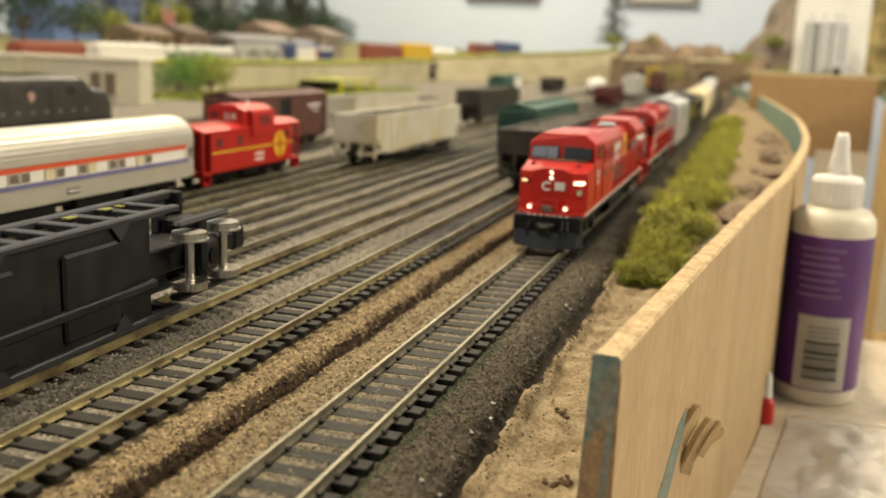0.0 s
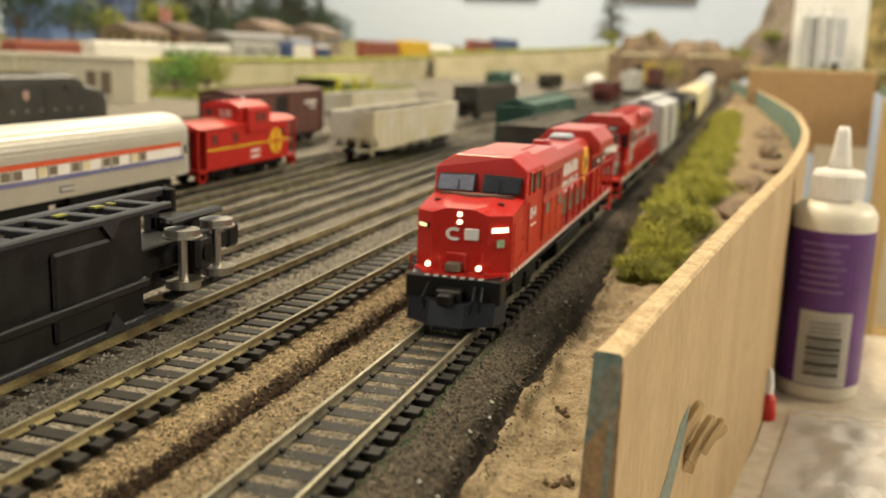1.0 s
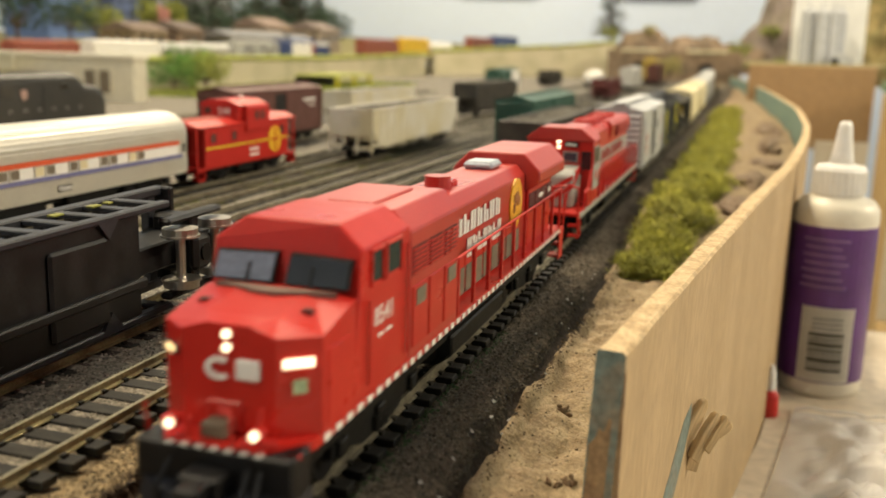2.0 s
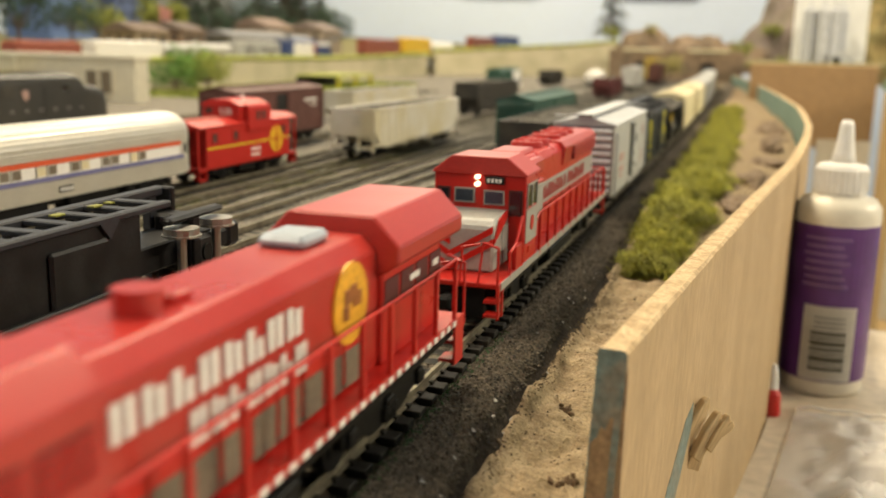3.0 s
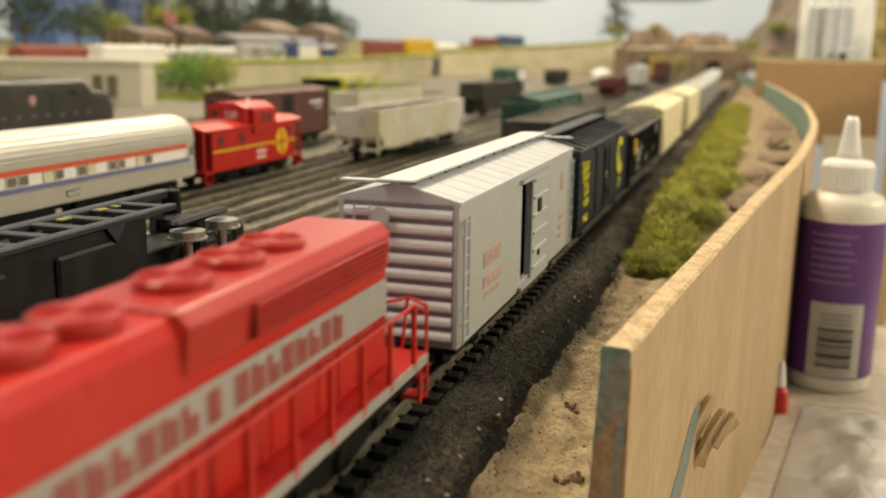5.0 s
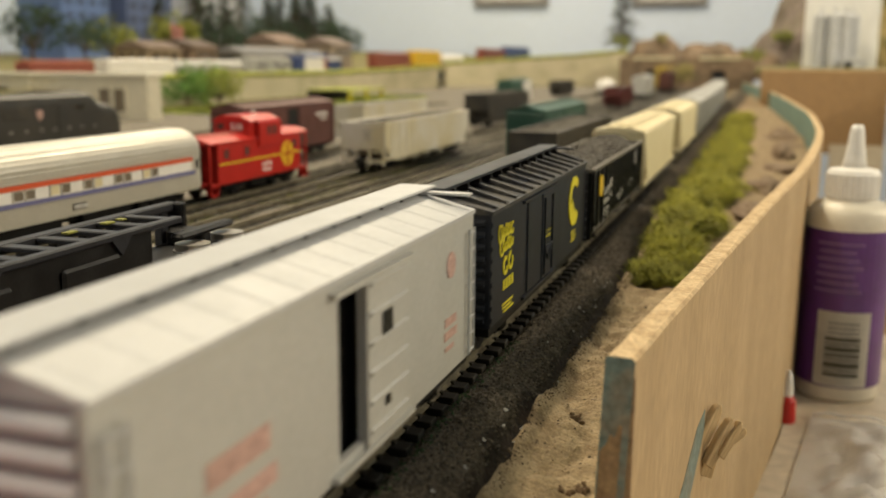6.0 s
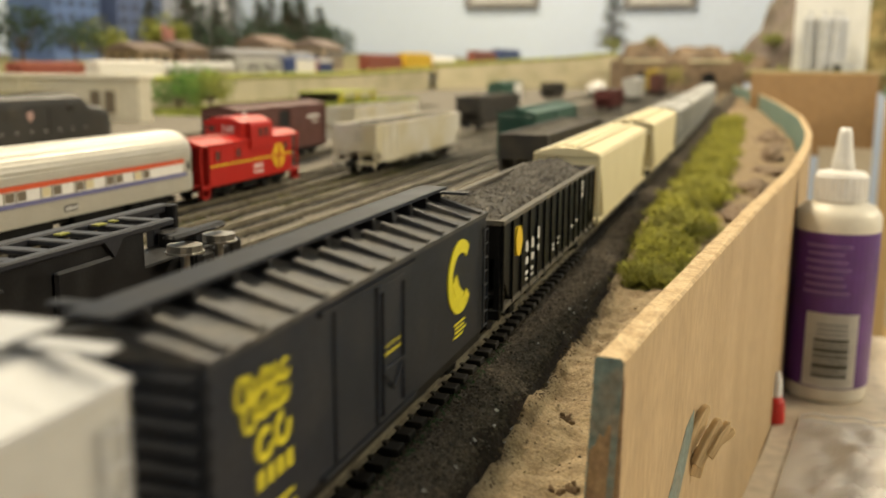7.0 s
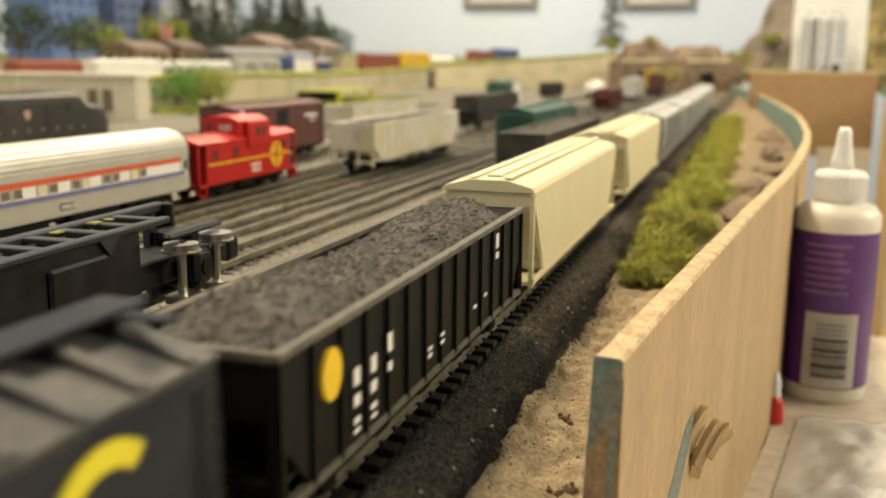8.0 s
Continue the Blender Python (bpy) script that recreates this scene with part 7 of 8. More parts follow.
BUSHMAT = [material("bush_green", (0.09, 0.20, 0.03), 0.85, vary=0.2, island=0.5), material("bush_olive", (0.20, 0.22, 0.035), 0.85, vary=0.2, island=0.5), material("conifer_green", (0.026, 0.052, 0.028), 0.85, vary=0.2, island=0.5),
           material("straw_tuft", (0.33, 0.29, 0.10), 0.9, vary=0.2, island=0.4)]
BARK = material("brown_bark", (0.075, 0.05, 0.03), 0.9, vary=0.2, grain=400)


def leaf_cloud(rng, centres, n, size):
    verts, faces = [], []
    for _ in range(n):
        c, r = centres[rng.randrange(len(centres))]
        d = Vector((rng.gauss(0, 1), rng.gauss(0, 1), rng.gauss(0, 1))).normalized() * r * rng.uniform(0.45, 1.05)
        p = Vector(c) + d
        u = Vector((rng.gauss(0, 1), rng.gauss(0, 1), rng.gauss(0, 1))).normalized()
        v = u.orthogonal().normalized()
        s = size * rng.uniform(0.6, 1.3)
        k = len(verts)
        verts += [tuple(p - u * s), tuple(p + v * s * 0.6), tuple(p + u * s), tuple(p - v * s * 0.6)]
        faces.append((k, k + 1, k + 2, k + 3))
    return verts, faces


def bush(name, label, x, y, z, h, w, mat, seed):
    rng = random.Random(seed)
    t = thing(name, label, "bush" if name == "bush" else "tree", pose(x, y, z))
    bm = bmesh.new()
    rod(bm, (0, 0, -0.004), (0, 0, h * 0.5), h * 0.04, 6, h * 0.02)
    tips = []
    for i in range(7):
        a = i * 2.4 + rng.random()
        tip = (w * 0.35 * math.cos(a), w * 0.35 * math.sin(a), h * rng.uniform(0.45, 0.85))
        rod(bm, (0, 0, h * 0.25), tip, h * 0.018, 5, h * 0.006)
        tips.append((tip, w * rng.uniform(0.20, 0.32)))
    tips.append(((0, 0, h * 0.8), w * 0.28))
    part("trunk", bm, BARK, t)
    part("crown", soup("crown", *leaf_cloud(rng, tips, 700, h * 0.045), mat), mat, t)
    return t


def conifer(x, y, z, h, seed, label="dark green model pine tree", spread_=0.24):
    rng = random.Random(seed)
    t = thing("pine_tree", label, "tree", pose(x, y, z))
    bm = bmesh.new()
    rod(bm, (0, 0, -0.004), (0, 0, h * 0.97), h * 0.022, 7, h * 0.004)
    verts, faces = [], []
    for i in range(30):
        k = i / 29
        zz = h * (0.16 + 0.82 * k)
        reach = h * spread_ * (1 - k) ** 0.85 * rng.uniform(0.6, 1.15) + h * 0.02
        for j in range(6):
            a = rng.uniform(0, 6.28)
            tip = Vector((reach * math.cos(a), reach * math.sin(a), zz - reach * 0.35))
            rod(bm, (0, 0, zz), tip, h * 0.006, 4, h * 0.002)
            for _ in range(9):
                p = Vector((0, 0, zz)).lerp(tip, rng.uniform(0.25, 1.05)) + Vector((rng.gauss(0, 1), rng.gauss(0, 1), rng.gauss(0, 0.6))) * h * 0.014
                u = Vector((math.cos(a), math.sin(a), rng.uniform(-0.8, 0.2))).normalized()
                v = Vector((-u.y, u.x, rng.uniform(-0.4, 0.4)))
                s = h * 0.028
                q = len(verts)
                verts += [tuple(p), tuple(p + u * s + v * s * 0.35), tuple(p + u * s * 1.7), tuple(p + u * s - v * s * 0.35)]
                faces.append((q, q + 1, q + 2, q + 3))
    part("trunk", bm, BARK, t)
    part("crown", soup("crown", verts, faces, BUSHMAT[2]), BUSHMAT[2], t)
    return t


for k, (bx, by) in enumerate(((-0.90, 1.50), (-0.865, 1.55), (-0.925, 1.60), (-0.95, 1.64))):
    bush("bush", "bright green model bush at the foot of the wall", bx, by, -0.002, 0.066 + 0.008 * (k % 3), 0.085, BUSHMAT[0] if k % 2 == 0 else BUSHMAT[1], 20 + k)
for k, (bx, by, bh) in enumerate(((-1.50, 1.80, 0.12), (-1.50, 1.98, 0.10), (-1.52, 2.10, 0.11))):
    bush("shrub_tree", "dark rounded model tree on the raised scenery", bx, by, 0.085, bh, 0.13, BUSHMAT[2] if k != 2 else BUSHMAT[1], 40 + k)
bush("shrub_tree", "olive model tree on the raised scenery", -1.45, 2.28, 0.085, 0.13, 0.12, BUSHMAT[1], 47)
for k, (bx, by, bh) in enumerate(((-1.50, 2.55, 0.20), (-1.55, 2.72, 0.19), (-1.50, 2.92, 0.21), (-1.52, 3.02, 0.25), (-1.45, 3.10, 0.27), (-1.50, 3.22, 0.25), (-1.48, 3.36, 0.19), (-1.60, 3.30, 0.22), (-1.42, 3.02, 0.18), (-1.44, 2.98, 0.24), (-1.52, 3.15, 0.26), (-1.46, 3.28, 0.23))):
    conifer(bx, by, 0.075, bh * 0.95, 60 + k, spread_=0.34)
for k, (bx, by, bh) in enumerate(((-1.56, 2.38, 0.19), (-1.50, 2.46, 0.23), (-1.58, 2.60, 0.24), (-1.52, 2.66, 0.21), (-1.54, 2.80, 0.25), (-1.48, 2.86, 0.22))):
    conifer(bx, by, 0.075, bh, 70 + k, spread_=0.36)
for k, (bx, by, bh) in enumerate(((-1.46, 2.50, 0.12), (-1.46, 2.72, 0.13), (-1.44, 2.92, 0.13), (-1.42, 3.14, 0.14), (-1.42, 3.32, 0.13))):
    bush("shrub_tree", "dark rounded model tree on the raised scenery", bx, by, 0.085, bh, 0.15, BUSHMAT[2], 50 + k)
conifer(-0.465, 3.85, 0.13, 0.28, 80, "tall dark model pine tree by the far wall", 0.27)

# the track on the raised ground and its cars
lay_track("raised track along the back of the layout", -1.08, 1.0, 3.2, (0, 0), False, RAILDARK, TIE, z=0.0445)
GROUP2 = "cars on the raised track"
DULLRED = material("dull_red_car", (0.26, 0.07, 0.045), 0.6, vary=0.1)
boxcar("dull red model car on the raised track", DULLRED, 0.16, -1.08, 1.30, 0.0445, zt=0.040, group=GROUP2)
boxcar("white model refrigerator car on the raised track", WHITE, 0.205, -1.08, 1.50, 0.0445, zt=0.043, group=GROUP2)
tank_car("pale silver model tank car on the raised track", LIGHTGREY, -1.08, 1.72, 0.27, 0.0445, GROUP2)
g = boxcar("pale grey model boxcar with dark scrawled paint", LIGHTGREY, 0.215, -1.08, 2.005, 0.0445, zt=0.050, group=GROUP2)
bars(g, FRAME, 0.0165, 0.02, 0.030, [(-0.08 + 0.018 * i, 0.006 * math.sin(i * 1.7), 0.008, 0.016) for i in range(9)], "scrawl")
g = boxcar("dark blue and white model boxcar with red edge", material("car_navy", (0.03, 0.055, 0.17), 0.6, vary=0.1), 0.29, -1.08, 2.235, 0.0445, zt=0.054, group=GROUP2)
part("white_panel", boxes(((0.0165, 0.0178), (-0.085, 0.030), (0.013, 0.053))), WHITE, g)
part("red_panel", boxes(((0.0165, 0.0178), (0.030, 0.050), (0.013, 0.053))), DULLRED, g)
part("white_top", boxes(((-0.017, 0.0178), (0.05, 0.14), (0.046, 0.0545))), WHITE, g)
boxcar("orange-brown model boxcar on the raised track", DULLRED, 0.30, -1.085, 2.80, 0.056, zt=0.056, group=GROUP2)
boxcar("bright yellow model boxcar on the raised track", material("car_yellow", (0.72, 0.46, 0.02), 0.6, vary=0.06), 0.28, -1.085, 3.14, 0.063, zt=0.058, group=GROUP2)
tank_car("pale tank car on the raised track", WHITE, -1.085, 3.46, 0.26, 0.068, GROUP2)
boxcar("brick red model boxcar on the raised track", DULLRED, 0.36, -1.09, 4.0, 0.080, zt=0.060, group=GROUP2)
boxcar("blue model boxcar on the raised track", material("car_blue", (0.05, 0.09, 0.25), 0.6, vary=0.1), 0.44, -1.09, 4.4, 0.088, zt=0.066, group=GROUP2)
for c_y in (2.95, 3.4, 3.9, 4.5):
    tagged(new("track_bed", finish(boxes(((-1.115, -1.05), (c_y - 0.25, c_y + 0.34), (0.05, deck_z(c_y - 0.25) + 0.001)), ), "track_bed", TURF)), "olive foam bed under the raised track", "ground", kind="structure")


def cream_building():
    """A long low cream building with a flat parapet roof and a pair of dark windows."""
    t = thing("cream_building", "long low cream model building with flat roof", "building", pose(-0.026, 0, 0))
    wall = material("cream_building_wall", (0.60, 0.56, 0.44), 0.7, vary=0.04, grain=100, stain=20)
    roof = material("pale_roof", (0.66, 0.63, 0.53), 0.7, vary=0.04, grain=100, stain=20)
    part("wall", boxes(((-1.75, -0.778), (1.25, 1.285), (-0.002, 0.066), 0.001)), wall, t)
    part("parapet", boxes(((-1.755, -0.774), (1.246, 1.262), (0.064, 0.0705), 0.001), ((-0.790, -0.774), (1.262, 1.289), (0.064, 0.0705), 0.001)), roof, t)
    for x in (-0.866, -0.839):
        w = part("window", boxes(((x, x + 0.020), (1.2485, 1.252), (0.012, 0.046))), DOORGREY, t)
        part("frame", boxes(((x - 0.002, x), (1.2475, 1.252), (0.010, 0.048)), ((x + 0.020, x + 0.022), (1.2475, 1.252), (0.010, 0.048)), ((x, x + 0.020), (1.2475, 1.252), (0.046, 0.048)), ((x, x + 0.020), (1.2475, 1.252), (0.010, 0.012))), wall, w)
    for k in range(5):
        part("pilaster", boxes(((-1.00 - 0.12 * k, -0.994 - 0.12 * k), (1.246, 1.25), (0, 0.064))), wall, t)


cream_building()


def yellow_shed():
    t = thing("yellow_shed", "low yellow-edged loading shed by the wall", "shed", pose(-0.80, 1.98, 0))
    part("roof", boxes(((-0.05, 0.05), (-0.10, 0.10), (0.026, 0.030), 0.001)), LIME, t)
    for a in (-0.09, 0.0, 0.09):
        part("post", boxes(((0.042, 0.048), (a - 0.003, a + 0.003), (-0.002, 0.026))), YELLOW, t)
    part("back_wall", boxes(((-0.05, -0.046), (-0.10, 0.10), (-0.002, 0.026))), DIRTYBLACK, t)


yellow_shed()


def model_house(label, x, y, z, sx, sy, sz, wall_c, roof_c, seed):
    t = thing("model_house", label, "house", pose(x, y, z, 0, 0, seed * 7 % 20 - 10), "houses on the raised scenery")
    wm = material("house_wall", wall_c, 0.8, vary=0.08, grain=150, stain=20)
    rm = material("house_roof", roof_c, 0.8, vary=0.12, grain=150, stain=20)
    part("wall", boxes(((-sx / 2, sx / 2), (-sy / 2, sy / 2), (-0.02, sz * 0.7), 0.0006)), wm, t)
    bm = bmesh.new()
    prism(bm, [(-sx * 0.56, sz * 0.68), (sx * 0.56, sz * 0.68), (0, sz)], -sy * 0.55, sy * 0.55)
    part("roof", bm, rm, t)
    for k in (-0.28, 0.0, 0.28):
        part("window", boxes(((sx / 2 - 0.0005, sx / 2 + 0.0008), (sy * k - sy * 0.06, sy * k + sy * 0.06), (sz * 0.25, sz * 0.5))), GLASS, t)
        part("window", boxes(((sx * k - sx * 0.06, sx * k + sx * 0.06), (-sy / 2 - 0.0008, -sy / 2 + 0.0005), (sz * 0.25, sz * 0.5))), GLASS, t)


for hs in (("tan model house on the hillside", -1.32, 1.98, 0.075, 0.10, 0.12, 0.060, (0.30, 0.23, 0.15), (0.15, 0.11, 0.085), 1), ("brown model house among trees", -1.34, 2.18, 0.078, 0.10, 0.12, 0.065, (0.23, 0.16, 0.11), (0.12, 0.09, 0.075), 2),
           ("grey long model shed behind the cars", -1.28, 2.45, 0.072, 0.10, 0.26, 0.055, (0.28, 0.27, 0.26), (0.20, 0.20, 0.21), 3), ("beige model house on the raised scenery", -1.36, 2.68, 0.085, 0.12, 0.15, 0.085, (0.36, 0.28, 0.21), (0.20, 0.145, 0.115), 4),
           ("stone-coloured model house by the pines", -1.30, 2.92, 0.085, 0.12, 0.18, 0.080, (0.34, 0.28, 0.22), (0.19, 0.15, 0.13), 5), ("pale tan model house on the hillside", -1.60, 1.55, 0.09, 0.2, 0.25, 0.075, (0.40, 0.32, 0.22), (0.22, 0.17, 0.12), 6),
           ("blue-grey model works on the raised scenery", -1.22, 2.62, 0.070, 0.06, 0.12, 0.05, (0.22, 0.24, 0.29), (0.18, 0.19, 0.22), 7)):
    model_house(*hs)


def tower(label, x, y, z, sx, sy, h, colour):
    t = thing("model_tower", label, "building", pose(x, y, z), "tall buildings at the back")
    m = material("tower_wall", colour, 0.5, vary=0.08, grain=60, stain=8)
    gm = material("tower_glass", tuple(c * 0.45 for c in colour), 0.3, vary=0.1, grain=60, stain=8)
    part("wall", boxes(((-sx / 2, sx / 2), (-sy / 2, sy / 2), (-0.05, h), 0.002)), m, t)
    for j in range(6):
        for k in range(4):
            yy = -sy / 2 + sy * (k + 0.5) / 4
            part("window", boxes(((sx / 2 - 0.001, sx / 2 + 0.002), (yy - sy * 0.08, yy + sy * 0.08), (h * (0.08 + 0.15 * j), h * (0.17 + 0.15 * j)))), gm, t)


tower("tall blue model office tower", -2.40, 3.00, 0.10, 0.20, 0.26, 0.34, (0.10, 0.16, 0.34))
tower("tall slate blue model office tower", -2.38, 3.36, 0.10, 0.20, 0.30, 0.34, (0.08, 0.11, 0.22))
tower("pale grey model tower", -2.36, 3.75, 0.10, 0.16, 0.14, 0.36, (0.55, 0.58, 0.66))
tower("plain white tall model tower", -2.36, 4.05, 0.10, 0.14, 0.12, 0.36, (0.62, 0.64, 0.70))


def flag():
    t = thing("pink_flag", "pale pink cloth marker on a thin pole", "flag", pose(-1.40, 2.22, 0.085))
    bm = bmesh.new()
    rod(bm, (0, 0, -0.02), (0, 0, 0.115), 0.0015, 6)
    part("pole", bm, BARK, t)
    bm = bmesh.new()
    n = 10
    front = []
    for i in range(n + 1):
        u = i / n
        front.append((bm.verts.new((0.004 * math.sin(u * 7), -0.026 + 0.056 * u, 0.10 - 0.01 * u)), bm.verts.new((0.004 * math.sin(u * 7 + 0.6), -0.018 + 0.040 * u, 0.030 + 0.008 * u))))
    for a, b in zip(front, front[1:]):
        bm.faces.new((a[0], b[0], b[1], a[1]))
    bmesh.ops.solidify(bm, geom=bm.faces[:], thickness=0.001)
    part("cloth", bm, material("pink_cloth", (0.60, 0.30, 0.26), 0.9, vary=0.1, grain=300), t)


flag()

# ------------------------------------------------------------------ the far end, with rocks, a tunnel front and the end module
CLIFF = material("brown_plaster_cliff", (0.22, 0.155, 0.10), 0.9, vary=0.2, grain=60, bump=0.006, second=(0.13, 0.10, 0.07), stain=18)
PINKCLIFF = material("grey_pink_mountain", (0.19, 0.15, 0.125), 0.9, vary=0.2, grain=40, bump=0.008, second=(0.16, 0.14, 0.09), stain=12)
rock("cliff", "brown plaster rock outcrop at the end of the yard", -0.33, 3.75, 0.05, 0.12, 0.10, 0.120, 3, CLIFF)
rock("cliff", "low brown plaster rock at the end of the yard", -0.13, 3.78, 0.04, 0.14, 0.12, 0.115, 5, CLIFF)
rock("cliff", "tan plaster rock beside the curve", 0.02, 3.95, 0.03, 0.16, 0.14, 0.10, 9, CLIFF)
rock("mountain", "grey-brown plaster mountain with bushes", 0.36, 4.2, 0.05, 0.34, 0.30, 0.36, 12, PINKCLIFF, "mountain")
rock("mountain", "olive and tan plaster mountain at the room end", 0.66, 3.9, 0.02, 0.24, 0.3, 0.42, 17, material("olive_mountain", (0.26, 0.20, 0.08), 0.9, vary=0.2, grain=40, second=(0.12, 0.11, 0.035), stain=14), "mountain")


def end_block(label, x0, x1, y0, y1, z0, z1, mat):
    t = thing("tunnel_front", label, "tunnel", pose(0, 0, 0))
    part("wall", boxes(((x0, x1), (y0, y1), (z0, z1), 0.003)), mat, t)
    n = max(1, int((x1 - x0) / 0.16))
    for k in range(n):
        c = x0 + (x1 - x0) * (k + 0.5) / n
        # No hole is cut; black blocks give the mouths their shade.
        part("opening", boxes(((c - 0.022, c + 0.022), (y0 - 0.002, y0 + 0.01), (z0, z0 + (z1 - z0) * 0.62))), BLACK, t, "black block standing in for a shaded tunnel mouth")
        part("cap", boxes(((c - 0.07, c + 0.07), (y0 - 0.004, y0 + 0.02), (z1 - 0.006, z1 + 0.004))), STUCCO, t)


end_block("brown stone tunnel front at the end of the yard", -0.42, 0.04, 3.50, 3.60, -0.005, 0.105, CLIFF)
for k, (bx, by, bz, bh, mi) in enumerate(((-0.19, 3.35, 0.0, 0.085, 3), (-0.45, 3.72, 0.12, 0.07, 1), (0.13, 3.9, 0.13, 0.08, 1), (0.03, 3.62, 0.06, 0.08, 1), (0.16, 2.9, 0.03, 0.06, 1), (0.36, 4.05, 0.30, 0.10, 1), (-0.30, 3.70, 0.145, 0.05, 3))):
    bush("bush", "small dry olive bush on the rocks", bx, by, bz, bh, bh * 0.9, BUSHMAT[mi], 90 + k)


def end_module():
    """The tan fascia panel of the next module, with the ledge on which the grain silos stand."""
    t = thing("end_module", "tan hardboard side of the next layout module", "board", kind="structure")
    tan = material("tan_hardboard", (0.33, 0.205, 0.095), 0.6, vary=0.06, grain=60, stain=6)
    part("side_panel", boxes(((0.075, 0.318), (2.20, 2.212), (-0.10, 0.076), 0.002)), tan, t)
    part("side_panel", boxes(((0.318, 0.330), (2.20, 3.4), (-0.10, 0.076), 0.002)), tan, t)
    part("ledge", boxes(((0.06, 0.42), (2.212, 3.5), (0.066, 0.078), 0.002)), TURF, t)
    part("back_board", boxes(((0.172, 0.354), (2.76, 2.78), (0.02, 0.60), 0.002)), material("white_backboard", (0.74, 0.74, 0.72), 0.7, vary=0.03, grain=40, stain=4), t, "plain white upright board")


end_module()


def silos():
    t = thing("grain_silos", "four joined pale grey model grain silos with small shed", "silo", pose(0.232, 2.66, 0.078))
    m = material("silo_grey", (0.46, 0.47, 0.49), 0.5, vary=0.06, grain=90, stain=20)
    for k, (x, y) in enumerate(((-0.026, 0), (0.006, -0.012), (0.034, 0), (0.052, 0.03))):
        bm = bmesh.new()
        lathe(bm, [(0.0165, 0), (0.0165, 0.128), (0.0150, 0.132), (0.004, 0.137)], (x, y, 0), 20)
        for j in range(5):
            lathe(bm, [(0.0170, 0.02 + j * 0.024), (0.0172, 0.021 + j * 0.024), (0.0170, 0.022 + j * 0.024)], (x, y, 0), 20)
        s = part("silo", bm, m, t)
        bm = bmesh.new()
        rod(bm, (x, y, 0.134), (x, y, 0.150), 0.004, 8)
        part("vent", bm, m, s)
    shed = bmesh.new()
    prism(shed, [(0.025, 0), (0.085, 0), (0.085, 0.016), (0.055, 0.030), (0.025, 0.018)], -0.05, -0.02)
    part("shed", shed, m, t)
    part("shed_door", boxes(((0.034, 0.052), (-0.0515, -0.049), (0, 0.015))), BLACK, t)


silos()

# ------------------------------------------------------------------ the workbench beside the layout
BENCH = material("grey_bench_top", (0.52, 0.45, 0.35), 0.5, vary=0.10, grain=120, second=(0.40, 0.33, 0.24), stain=18)


def bench():
    t = thing("workbench", "grey-beige workbench against the layout's side", "table", pose(0, 0, 0))
    bm = bmesh.new()
    verts = [(0.040, -0.8), (0.058, 0.19), (0.074, 0.29), (0.0900, 0.413), (0.1085, 0.53), (0.1235, 0.661), (0.1350, 0.785), (0.9, 0.80), (0.9, -0.8)]
    prism(bm, verts, -0.145, -0.115, "z", 0.002)
    part("top", bm, BENCH, t)
    for x, y in ((0.14, -0.7), (0.84, -0.7), (0.84, 0.7), (0.19, 0.70)):
        part("leg", boxes(((x - 0.02, x + 0.02), (y - 0.02, y + 0.02), (-0.9, -0.145), 0.002)), BENCH, t)


bench()


